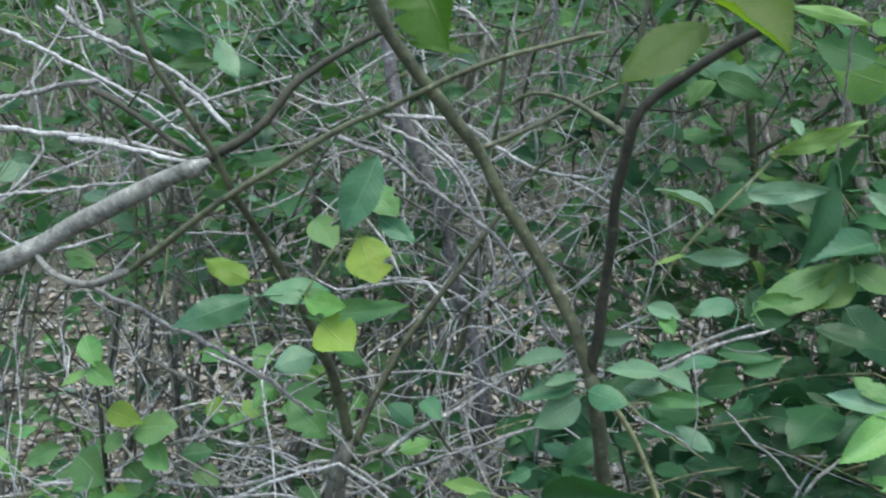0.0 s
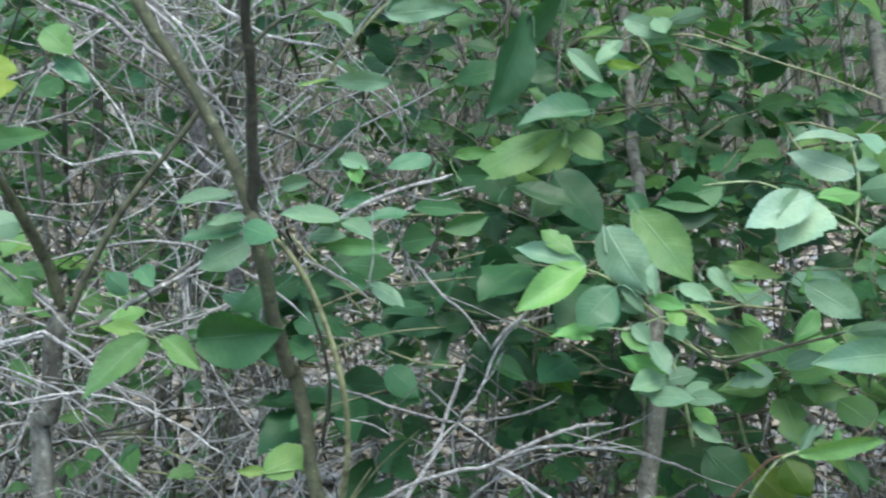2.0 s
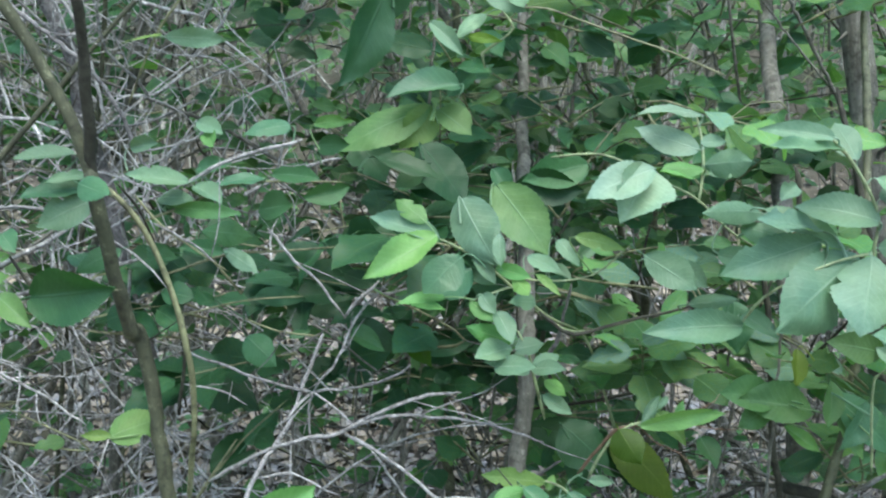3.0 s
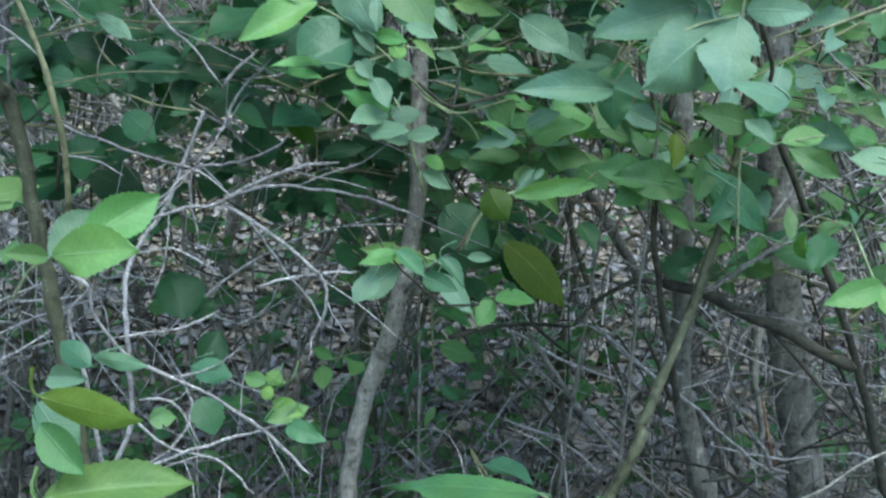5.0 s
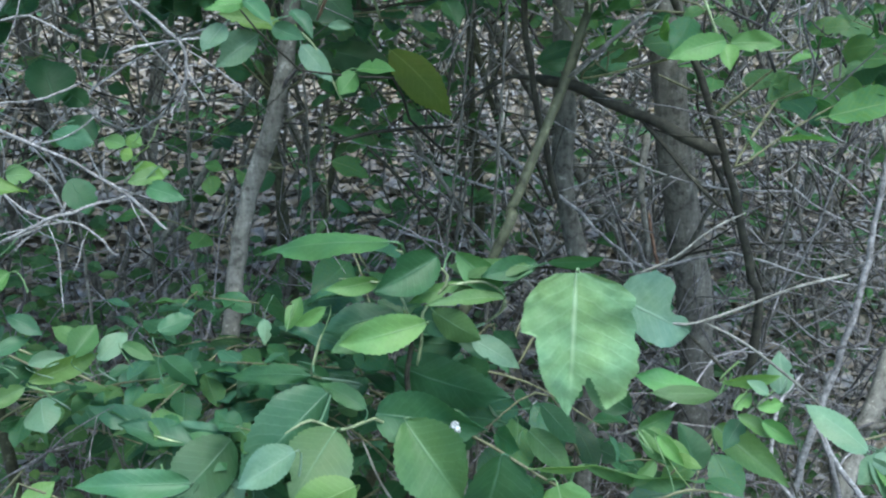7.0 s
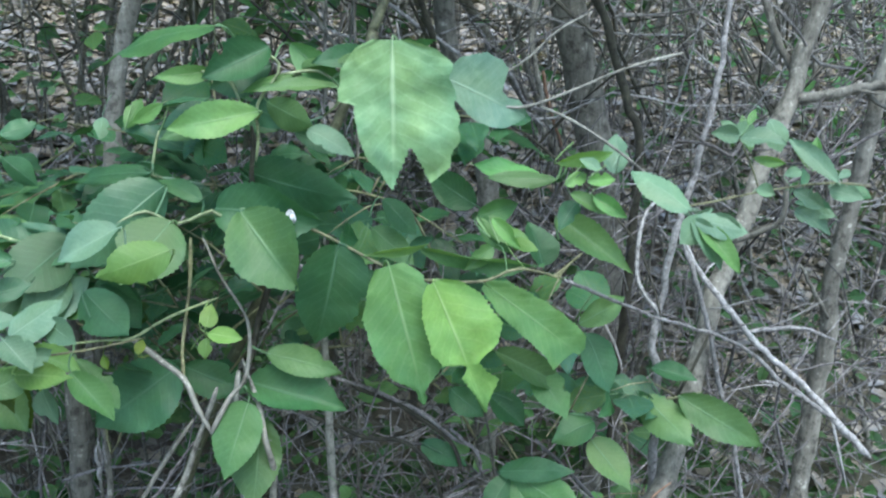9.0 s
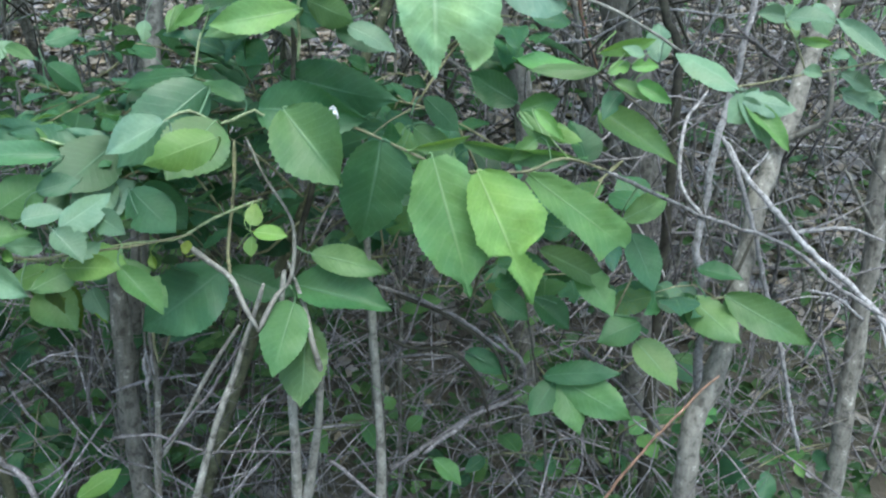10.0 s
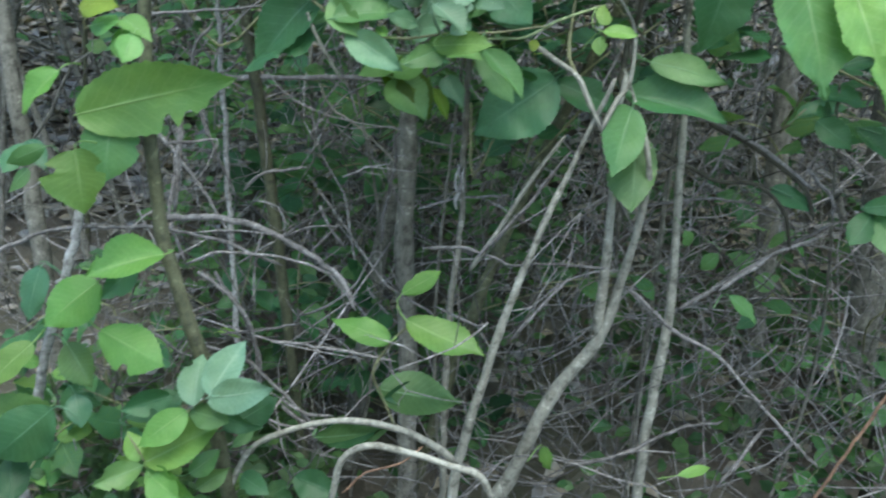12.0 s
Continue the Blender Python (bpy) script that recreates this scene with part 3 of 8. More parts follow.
branch(vw, "limb", "bark", 8.8, 9.8, (0.198, 1.220, 1.235), (0.193, 1.217, 1.257), (0.181, 1.215, 1.294), (0.160, 1.210, 1.338), (0.136, 1.200, 1.381), (0.115, 1.190, 1.424), (0.099, 1.180, 1.448), (0.079, 1.170, 1.474), (0.063, 1.160, 1.498), (0.052, 1.150, 1.522), (0.042, 1.140, 1.553))
branch(vw, "limb", "dark", 8.6, 6.0, (0.199, 1.222, 1.234), (0.195, 1.217, 1.259), (0.201, 1.200, 1.293), (0.206, 1.180, 1.337), (0.209, 1.160, 1.374), (0.213, 1.140, 1.409), (0.217, 1.130, 1.429), (0.223, 1.125, 1.443), (0.236, 1.120, 1.457), (0.255, 1.110, 1.469), (0.277, 1.100, 1.483), (0.304, 1.080, 1.499), (0.329, 1.060, 1.519))
branch(vw, "twig", "bark", 4.8, 2.5, (0.115, 1.190, 1.424), (0.137, 1.200, 1.432), (0.162, 1.210, 1.443), (0.190, 1.220, 1.457), (0.224, 1.230, 1.473))
branch(vw, "twig", "bark", 4.7, 2.5, (0.217, 1.130, 1.429), (0.203, 1.150, 1.441), (0.178, 1.180, 1.458), (0.154, 1.200, 1.463), (0.137, 1.220, 1.455))
branch(vw, "twig", "bark", 3.6, 2.8, (0.209, 1.135, 1.438), (0.216, 1.130, 1.463), (0.229, 1.120, 1.514), (0.234, 1.120, 1.541))
branch(vw, "twig", "vine", 1.7, 1.7, (0.113, 1.200, 1.168), (0.134, 1.200, 1.161), (0.159, 1.200, 1.162), (0.184, 1.210, 1.164), (0.212, 1.230, 1.164))
leaf(vw, (0.100, 1.000, 1.513), (0.120, 0.980, 1.478), .8, 0, "Y")
leaf(vw, (0.082, 1.100, 1.491), (0.122, 1.080, 1.484), .25, 20, "Y")
leaf(vw, (0.244, 1.000, 1.483), (0.198, 0.980, 1.461), .5, 0, "Y")
leaf(vw, (0.245, 0.990, 1.494), (0.280, 0.970, 1.468), .8, 0, "Y")
leaf(vw, (0.297, 1.050, 1.496), (0.332, 1.030, 1.484), .2, 30, "f")
leaf(vw, (0.119, 1.200, 1.165), (0.082, 1.180, 1.183), .33, 10, "f")
leaf(vw, (0.119, 1.200, 1.164), (0.078, 1.170, 1.130), .45, 0, "m")
leaf(vw, (0.134, 1.200, 1.162), (0.162, 1.180, 1.149), .5, 0, "m")
leaf(vw, (0.159, 1.200, 1.162), (0.222, 1.170, 1.172), .6, 0, "D")
leaf(vw, (0.187, 1.270, 1.034), (0.227, 1.250, 1.059), .7, 0, "f")
leaf(vw, (0.188, 1.270, 1.035), (0.167, 1.260, 1.038), .4, 0, "f")
ls = thing("willow_shrub", "slender dark-barked willow with two forking stems among dead twigs", "willow shrub")
branch(ls, "stem", "bark", 11.3, 3.1, (-0.037, 1.420, 1.138), (-0.041, 1.400, 1.187), (-0.046, 1.360, 1.241), (-0.057, 1.310, 1.302), (-0.068, 1.270, 1.351), (-0.076, 1.220, 1.394), (-0.083, 1.200, 1.427), (-0.095, 1.180, 1.456), (-0.110, 1.160, 1.491), (-0.118, 1.150, 1.525), (-0.119, 1.140, 1.557))
branch(ls, "branch", "bark", 7.9, 4.1, (-0.032, 1.420, 1.130), (-0.011, 1.430, 1.179), (0.021, 1.440, 1.235), (0.061, 1.450, 1.285), (0.090, 1.460, 1.324), (0.124, 1.470, 1.368), (0.159, 1.480, 1.407), (0.205, 1.500, 1.434))
branch(ls, "stem", "greybark", 19.0, 24.8, (-0.039, 1.420, 1.135), (-0.054, 1.430, 1.086), (-0.066, 1.440, 1.022), (-0.081, 1.450, 0.969), (-0.051, 1.465, 0.436), (-0.031, 1.480, -0.097))
branch(ls, "twig", "vine", 2.0, 1.6, (-0.010, 1.170, 1.323), (0.008, 1.170, 1.350), (0.020, 1.170, 1.363), (0.038, 1.165, 1.361))
branch(ls, "twig", "vine", 1.6, 1.6, (0.016, 1.170, 1.334), (0.019, 1.170, 1.355), (0.033, 1.170, 1.368), (0.047, 1.170, 1.418))
branch(ls, "twig", "dark", 6.6, 5.4, (-0.254, 1.350, 1.489), (-0.206, 1.340, 1.462), (-0.146, 1.320, 1.426))
branch(ls, "twig", "pale", 6.1, 4.4, (-0.166, 1.350, 1.491), (-0.138, 1.340, 1.470), (-0.112, 1.330, 1.442))
branch(ls, "twig", "pale", 6.5, 3.8, (-0.260, 1.320, 1.442), (-0.213, 1.310, 1.436), (-0.172, 1.310, 1.425), (-0.138, 1.300, 1.419))
branch(ls, "twig", "dark", 4.0, 2.8, (-0.234, 1.330, 1.479), (-0.207, 1.320, 1.444), (-0.184, 1.300, 1.411), (-0.173, 1.280, 1.363))
branch(ls, "twig", "pale", 2.9, 1.9, (-0.152, 1.300, 1.358), (-0.118, 1.300, 1.358), (-0.087, 1.300, 1.356))
leaf(ls, (-0.095, 1.300, 1.316), (-0.139, 1.280, 1.346), .5, 0, "y")
leaf(ls, (0.034, 1.165, 1.364), (0.043, 1.145, 1.335), .95, 0, "y")
leaf(ls, (0.047, 1.170, 1.420), (0.028, 1.150, 1.370), .5, 0, "t")
leaf(ls, (-0.049, 1.200, 1.317), (-0.002, 1.180, 1.336), .5, 0, "t")
leaf(ls, (0.016, 1.300, 1.390), (0.039, 1.280, 1.374), .8, 0, "m")
leaf(ls, (0.022, 1.300, 1.368), (0.053, 1.280, 1.348), .42, 0, "t")
leaf(ls, (-0.021, 1.250, 1.371), (0.002, 1.230, 1.351), .7, 0, "m")
leaf(ls, (-0.017, 1.200, 1.320), (0.006, 1.180, 1.316), .5, 0, "m")
leaf(ls, (-0.061, 1.200, 1.315), (-0.116, 1.180, 1.297), .42, 10, "t")
leaf(ls, (-0.015, 1.200, 1.301), (0.062, 1.180, 1.306), .26, 10, "m")
leaf(ls, (0.008, 1.145, 1.307), (0.031, 1.125, 1.291), .95, 0, "y")
leaf(ls, (-0.003, 1.150, 1.322), (0.027, 1.130, 1.319), .5, 0, "g")
leaf(ls, (0.004, 1.200, 1.275), (0.030, 1.180, 1.273), .45, 0, "m")
fb = thing("fallen_branch", "thick grey bare branch leaning through the twigs", "branch")
branch(fb, "limb", "limb", 21.0, 14.5, (-0.415, 1.320, 1.292), (-0.362, 1.310, 1.315), (-0.322, 1.300, 1.331), (-0.275, 1.295, 1.351), (-0.214, 1.280, 1.379), (-0.163, 1.270, 1.400), (-0.109, 1.260, 1.420))
branch(fb, "limb", "dark", 9.2, 4.2, (-0.120, 1.262, 1.416), (-0.074, 1.270, 1.442), (-0.041, 1.280, 1.480), (-0.005, 1.290, 1.505), (0.022, 1.300, 1.519), (0.059, 1.310, 1.539))
branch(fb, "branch", "limb", 6.0, 7.8, (-0.286, 1.295, 1.344), (-0.263, 1.280, 1.328), (-0.223, 1.260, 1.319), (-0.175, 1.245, 1.332))
branch(fb, "branch", "bark", 6.5, 3.0, (-0.175, 1.245, 1.332), (-0.136, 1.235, 1.358), (-0.079, 1.210, 1.392), (-0.031, 1.200, 1.417), (0.015, 1.190, 1.441), (0.059, 1.175, 1.457), (0.085, 1.165, 1.467), (0.121, 1.160, 1.481), (0.159, 1.160, 1.491), (0.207, 1.160, 1.500))
branch(fb, "branch", "pale", 5.2, 4.5, (-0.223, 1.260, 1.319), (-0.198, 1.290, 1.296), (-0.172, 1.310, 1.275), (-0.132, 1.340, 1.243), (-0.089, 1.370, 1.200), (-0.059, 1.400, 1.162), (-0.040, 1.410, 1.139))
leaf(fb, (-0.129, 1.350, 1.525), (-0.108, 1.330, 1.493), .5, 0, "b")
gt = thing("bare_sapling", "pale grey bare sapling trunk wound with dead twigs", "sapling")
branch(gt, "stem", "twig", 22.0, 13.5, (0.109, 1.660, 0.973), (0.085, 1.640, 1.081), (0.081, 1.620, 1.164), (0.065, 1.620, 1.225), (0.055, 1.600, 1.282), (0.043, 1.600, 1.355), (0.018, 1.580, 1.421), (-0.002, 1.560, 1.484), (-0.011, 1.550, 1.550), (-0.015, 1.550, 1.623))
branch(gt, "branch", "twig", 5.6, 3.8, (-0.066, 1.450, 1.447), (0.002, 1.450, 1.420), (0.036, 1.450, 1.393), (0.069, 1.450, 1.370), (0.108, 1.450, 1.339), (0.135, 1.460, 1.300), (0.157, 1.470, 1.246), (0.180, 1.480, 1.215))
branch(gt, "twig", "pale", 5.0, 3.1, (-0.365, 1.400, 1.552), (-0.303, 1.400, 1.520), (-0.253, 1.400, 1.494), (-0.190, 1.380, 1.457), (-0.146, 1.360, 1.427))
branch(gt, "twig", "pale", 6.5, 4.6, (-0.428, 1.450, 1.459), (-0.354, 1.450, 1.451), (-0.281, 1.450, 1.441), (-0.203, 1.450, 1.424))
branch(gt, "twig", "pale", 6.7, 4.2, (-0.359, 1.500, 1.587), (-0.328, 1.500, 1.560), (-0.273, 1.500, 1.534), (-0.230, 1.500, 1.511), (-0.176, 1.500, 1.468))
branch(gt, "twig", "pale", 3.9, 2.8, (-0.396, 1.400, 1.386), (-0.318, 1.400, 1.394), (-0.236, 1.400, 1.400))
branch(gt, "twig", "pale", 8.1, 5.6, (-0.458, 1.500, 1.482), (-0.398, 1.500, 1.496), (-0.352, 1.500, 1.503), (-0.309, 1.520, 1.509))
branch(gt, "twig", "pale", 4.2, 2.6, (0.270, 1.400, 1.221), (0.314, 1.400, 1.243), (0.360, 1.400, 1.258))
branch(gt, "twig", "pale", 5.3, 3.5, (-0.005, 1.500, 1.460), (0.066, 1.500, 1.453), (0.112, 1.500, 1.425), (0.153, 1.500, 1.401), (0.211, 1.500, 1.389))
branch(gt, "twig", "pale", 4.9, 3.5, (-0.394, 1.450, 1.071), (-0.317, 1.450, 1.079), (-0.241, 1.450, 1.077), (-0.166, 1.450, 1.075), (-0.104, 1.450, 1.095), (-0.056, 1.450, 1.103), (0.003, 1.450, 1.072))
branch(gt, "twig", "pale", 4.5, 3.5, (0.013, 1.500, 1.469), (0.046, 1.500, 1.430), (0.079, 1.500, 1.390), (0.101, 1.500, 1.333), (0.109, 1.510, 1.274))
branch(gt, "twig", "pale", 3.9, 2.9, (-0.010, 1.480, 1.453), (0.040, 1.480, 1.428), (0.072, 1.480, 1.395), (0.096, 1.490, 1.322))
branch(gt, "twig", "pale", 3.5, 3.0, (0.036, 1.520, 1.471), (0.064, 1.520, 1.420), (0.086, 1.520, 1.362), (0.089, 1.530, 1.255))
branch(gt, "twig", "pale", 3.4, 2.3, (0.116, 1.500, 1.467), (0.103, 1.500, 1.429), (0.079, 1.500, 1.396), (0.061, 1.500, 1.368))
branch(gt, "twig", "pale", 3.5, 2.3, (0.147, 1.520, 1.441), (0.111, 1.520, 1.413), (0.075, 1.520, 1.402), (0.028, 1.520, 1.409))
branch(gt, "twig", "pale", 3.2, 2.2, (-0.175, 1.400, 1.231), (-0.116, 1.400, 1.204), (-0.059, 1.400, 1.160), (-0.021, 1.410, 1.113))
branch(gt, "twig", "pale", 3.8, 2.8, (0.166, 1.420, 1.156), (0.099, 1.420, 1.134), (0.032, 1.420, 1.111), (-0.043, 1.420, 1.076))
branch(gt, "twig", "pale", 3.2, 2.2, (-0.079, 1.380, 1.055), (-0.002, 1.380, 1.067), (0.067, 1.380, 1.045), (0.123, 1.390, 1.003))
branch(gt, "twig", "pale", 2.7, 2.2, (-0.164, 1.380, 1.087), (-0.098, 1.380, 1.093), (-0.034, 1.380, 1.072), (0.015, 1.390, 1.030))
branch(gt, "twig", "dark", 3.3, 2.2, (0.045, 1.420, 1.156), (0.076, 1.420, 1.111), (0.120, 1.420, 1.066))
branch(gt, "twig", "pale", 2.8, 1.7, (0.068, 1.440, 1.174), (0.084, 1.440, 1.129), (0.093, 1.440, 1.071), (0.097, 1.440, 1.012))
vn = thing("climbing_vine", "thin yellow-green climbing stem hanging in a curve", "vine")
branch(vn, "stem", "vine", 4.4, 5.8, (0.197, 1.250, 1.238), (0.217, 1.250, 1.216), (0.234, 1.250, 1.185), (0.247, 1.250, 1.149), (0.255, 1.250, 1.112), (0.257, 1.260, 1.080), (0.254, 1.270, 1.038), (0.242, 1.300, 0.969))
branch(vn, "twig", "vine", 2.2, 1.8, (0.217, 1.250, 1.233), (0.236, 1.250, 1.211), (0.260, 1.250, 1.194), (0.287, 1.250, 1.176))
branch(vn, "twig", "vine", 1.6, 2.2, (0.229, 1.200, 1.301), (0.254, 1.180, 1.346), (0.276, 1.170, 1.373), (0.302, 1.170, 1.399), (0.322, 1.165, 1.419), (0.346, 1.160, 1.426), (0.374, 1.160, 1.427))
leaf(vn, (0.276, 1.170, 1.376), (0.240, 1.140, 1.410), .33, 20, "b")
leaf(vn, (0.300, 1.170, 1.389), (0.349, 1.150, 1.390), .3, 30, "b")
leaf(vn, (0.314, 1.160, 1.416), (0.373, 1.150, 1.426), .22, 40, "f")
leaf(vn, (0.332, 1.165, 1.428), (0.329, 1.150, 1.449), .45, 0, "b")
leaf(vn, (0.262, 1.180, 1.346), (0.303, 1.170, 1.345), .33, 40, "b")
leaf(vn, (0.258, 1.180, 1.348), (0.234, 1.170, 1.345), .3, 30, "f")
st = thing("dead_twigs", "spreading bleached dead twigs meeting in a star", "twigs")
branch(st, "twig", "pale", 2.5, 2.9, (0.229, 1.340, 1.092), (0.244, 1.340, 1.084), (0.290, 1.330, 1.071), (0.320, 1.325, 1.064), (0.344, 1.325, 1.059))
branch(st, "twig", "pale", 2.9, 1.8, (0.344, 1.325, 1.059), (0.384, 1.310, 1.069), (0.422, 1.290, 1.088), (0.429, 1.280, 1.098))
branch(st, "twig", "pale", 2.5, 1.9, (0.344, 1.325, 1.059), (0.365, 1.310, 1.049), (0.382, 1.300, 1.037))
branch(st, "twig", "pale", 2.5, 1.9, (0.344, 1.325, 1.059), (0.330, 1.320, 1.045), (0.314, 1.310, 1.032))
branch(st, "twig", "pale", 2.5, 2.0, (0.344, 1.325, 1.059), (0.364, 1.330, 1.088), (0.378, 1.340, 1.121), (0.407, 1.350, 1.154))
branch(st, "twig", "pale", 2.0, 2.0, (0.344, 1.325, 1.059), (0.339, 1.330, 1.031), (0.346, 1.330, 0.995))
branch(st, "branch", "pale", 3.9, 2.7, (0.259, 1.300, 0.986), (0.305, 1.290, 1.016), (0.344, 1.280, 1.033), (0.371, 1.280, 1.038), (0.404, 1.275, 1.057), (0.436, 1.275, 1.071), (0.470, 1.270, 1.078))
branch(st, "branch", "pale", 3.3, 2.4, (0.371, 1.280, 1.039), (0.409, 1.275, 1.055), (0.446, 1.280, 1.054), (0.493, 1.290, 1.045), (0.542, 1.300, 1.027))
branch(st, "branch", "pale", 3.7, 3.0, (0.376, 1.280, 1.037), (0.406, 1.285, 1.018), (0.438, 1.285, 0.994), (0.459, 1.285, 0.973), (0.461, 1.285, 0.948), (0.447, 1.290, 0.915))
branch(st, "twig", "pale", 2.3, 2.0, (0.398, 1.280, 1.023), (0.418, 1.300, 0.986), (0.441, 1.310, 0.953), (0.459, 1.320, 0.919))
branch(st, "twig", "pale", 2.4, 1.9, (0.400, 1.290, 0.964), (0.428, 1.290, 0.973), (0.461, 1.290, 0.979), (0.488, 1.290, 0.981))
branch(st, "twig", "pale", 1.8, 1.9, (0.239, 1.300, 1.071), (0.265, 1.300, 1.068), (0.291, 1.300, 1.054))
ks = thing("dead_shrub", "bleached bare shrub with whitish cracked stems", "dead shrub")
branch(ks, "stem", "pale", 3.8, 7.7, (0.350, 1.340, 1.107), (0.335, 1.330, 1.065), (0.324, 1.320, 1.033), (0.316, 1.320, 1.018), (0.293, 1.310, 0.980), (0.287, 1.300, 0.948), (0.289, 1.300, 0.917), (0.291, 1.300, 0.876), (0.291, 1.300, 0.833), (0.279, 1.300, 0.799), (0.269, 1.300, 0.766), (0.262, 1.300, 0.701), (0.250, 1.300, 0.640), (0.250, 1.315, 0.250), (0.250, 1.330, -0.140))
branch(ks, "stem", "pale", 3.2, 4.6, (0.254, 1.270, 0.975), (0.268, 1.270, 0.966), (0.247, 1.280, 0.933), (0.261, 1.280, 0.873), (0.265, 1.280, 0.830), (0.270, 1.290, 0.782))
branch(ks, "branch", "pale", 3.7, 2.8, (0.265, 1.280, 0.960), (0.266, 1.280, 0.941), (0.278, 1.280, 0.924), (0.300, 1.280, 0.899), (0.357, 1.270, 0.877), (0.407, 1.250, 0.855), (0.432, 1.230, 0.843), (0.454, 1.210, 0.832))
branch(ks, "twig", "pale", 3.5, 1.9, (0.296, 1.270, 0.797), (0.328, 1.260, 0.816), (0.367, 1.260, 0.832), (0.405, 1.260, 0.845), (0.453, 1.260, 0.856))
branch(ks, "twig", "pale", 3.0, 2.0, (0.300, 1.290, 0.858), (0.319, 1.290, 0.859), (0.335, 1.290, 0.851), (0.354, 1.280, 0.820))
branch(ks, "twig", "pale", 2.5, 1.9, (0.294, 1.290, 0.842), (0.326, 1.270, 0.825), (0.373, 1.250, 0.823), (0.408, 1.230, 0.802))
branch(ks, "twig", "pale", 2.4, 2.0, (0.289, 1.290, 0.916), (0.315, 1.300, 0.918), (0.339, 1.300, 0.923), (0.367, 1.310, 0.936))
branch(ks, "twig", "pale", 2.4, 2.0, (0.296, 1.310, 0.985), (0.326, 1.310, 0.991), (0.354, 1.310, 0.977), (0.368, 1.310, 0.972))
wa = thing("willow_tree", "slim grey-brown willow stem growing out of the thicket floor", "willow")
branch(wa, "stem", "greybark", 12.0, 26.0, (0.560, 1.900, 1.559), (0.552, 1.700, 1.305), (0.541, 1.500, 1.158), (0.541, 1.460, 1.072), (0.544, 1.460, 1.015), (0.538, 1.460, 0.956), (0.528, 1.450, 0.898), (0.511, 1.450, 0.841), (0.494, 1.450, 0.783), (0.482, 1.440, 0.713), (0.477, 1.430, 0.629), (0.405, 1.445, 0.263), (0.357, 1.460, -0.104))
branch(wa, "twig", "twig", 5.2, 2.6, (0.542, 1.460, 1.027), (0.563, 1.440, 1.064), (0.571, 1.420, 1.104), (0.575, 1.400, 1.147))
branch(wa, "twig", "twig", 4.7, 2.3, (0.530, 1.450, 0.910), (0.555, 1.430, 0.946), (0.579, 1.420, 0.966))
wb = thing("willow_tree", "olive-grey leaning willow stem with smooth bark", "willow")
branch(wb, "stem", "bark", 7.1, 16.6, (0.871, 1.500, 1.412), (0.864, 1.450, 1.287), (0.852, 1.410, 1.183), (0.851, 1.400, 1.121), (0.844, 1.390, 1.063), (0.835, 1.380, 1.021), (0.821, 1.370, 0.973), (0.802, 1.360, 0.912), (0.782, 1.350, 0.862), (0.764, 1.340, 0.818), (0.746, 1.330, 0.768), (0.554, 1.345, 0.316), (0.426, 1.360, -0.137))
branch(wb, "twig", "pale", 4.4, 3.0, (0.817, 1.360, 0.950), (0.844, 1.330, 0.988), (0.870, 1.300, 1.019))
wc = thing("willow_tree", "upright grey willow trunk with shaded bark", "willow")
branch(wc, "stem", "greybark", 18.0, 30.0, (0.905, 2.000, 1.711), (0.866, 1.750, 1.390), (0.833, 1.560, 1.169), (0.836, 1.500, 0.998), (0.847, 1.500, 0.889), (0.853, 1.500, 0.807), (0.870, 1.500, 0.750), (0.892, 1.500, 0.677), (0.909, 1.500, 0.631), (0.921, 1.515, 0.275), (0.929, 1.530, -0.081))
branch(wc, "twig", "dark", 5.1, 3.0, (0.836, 1.470, 0.791), (0.809, 1.440, 0.842), (0.781, 1.420, 0.887))
branch(wc, "twig", "greybark", 5.3, 3.1, (0.888, 1.480, 0.687), (0.912, 1.450, 0.709), (0.948, 1.400, 0.740))
wd = thing("willow_tree", "thick brown-grey willow trunk with rough flaking bark", "willow")
branch(wd, "trunk", "greybark", 30.0, 58.0, (0.894, 1.660, 1.648), (0.924, 1.620, 1.374), (0.950, 1.600, 1.185), (0.972, 1.600, 1.071), (0.997, 1.600, 0.934), (1.025, 1.600, 0.802), (1.053, 1.600, 0.692), (1.084, 1.600, 0.593), (1.108, 1.615, 0.273), (1.124, 1.630, -0.048))
branch(wd, "branch", "greybark", 9.7, 5.7, (0.972, 1.570, 0.856), (0.965, 1.550, 0.789), (0.977, 1.540, 0.734), (0.988, 1.550, 0.659))
branch(wd, "twig", "rust", 4.9, 3.6, (0.983, 1.560, 0.756), (0.991, 1.550, 0.714), (1.014, 1.550, 0.652))
branch(wd, "twig", "greybark", 6.4, 3.3, (1.040, 1.560, 0.710), (1.047, 1.530, 0.768), (1.048, 1.500, 0.809))
we = thing("dark_branch", "dark bare branch arching between the trunks", "branch")
branch(we, "limb", "dark", 11.9, 12.4, (0.799, 1.440, 0.937), (0.842, 1.420, 0.931), (0.886, 1.400, 0.913), (0.923, 1.370, 0.902), (0.976, 1.350, 0.880))
branch(we, "twig", "dark", 5.9, 4.8, (0.802, 1.440, 0.935), (0.769, 1.440, 0.936), (0.735, 1.440, 0.914), (0.713, 1.440, 0.885))
branch(we, "twig", "dark", 4.6, 3.9, (0.901, 1.390, 0.907), (0.919, 1.370, 0.887), (0.952, 1.350, 0.852), (0.975, 1.330, 0.830))
branch(we, "twig", "dark", 5.7, 3.7, (0.586, 1.500, 0.848), (0.624, 1.500, 0.858), (0.674, 1.500, 0.866), (0.717, 1.460, 0.879))
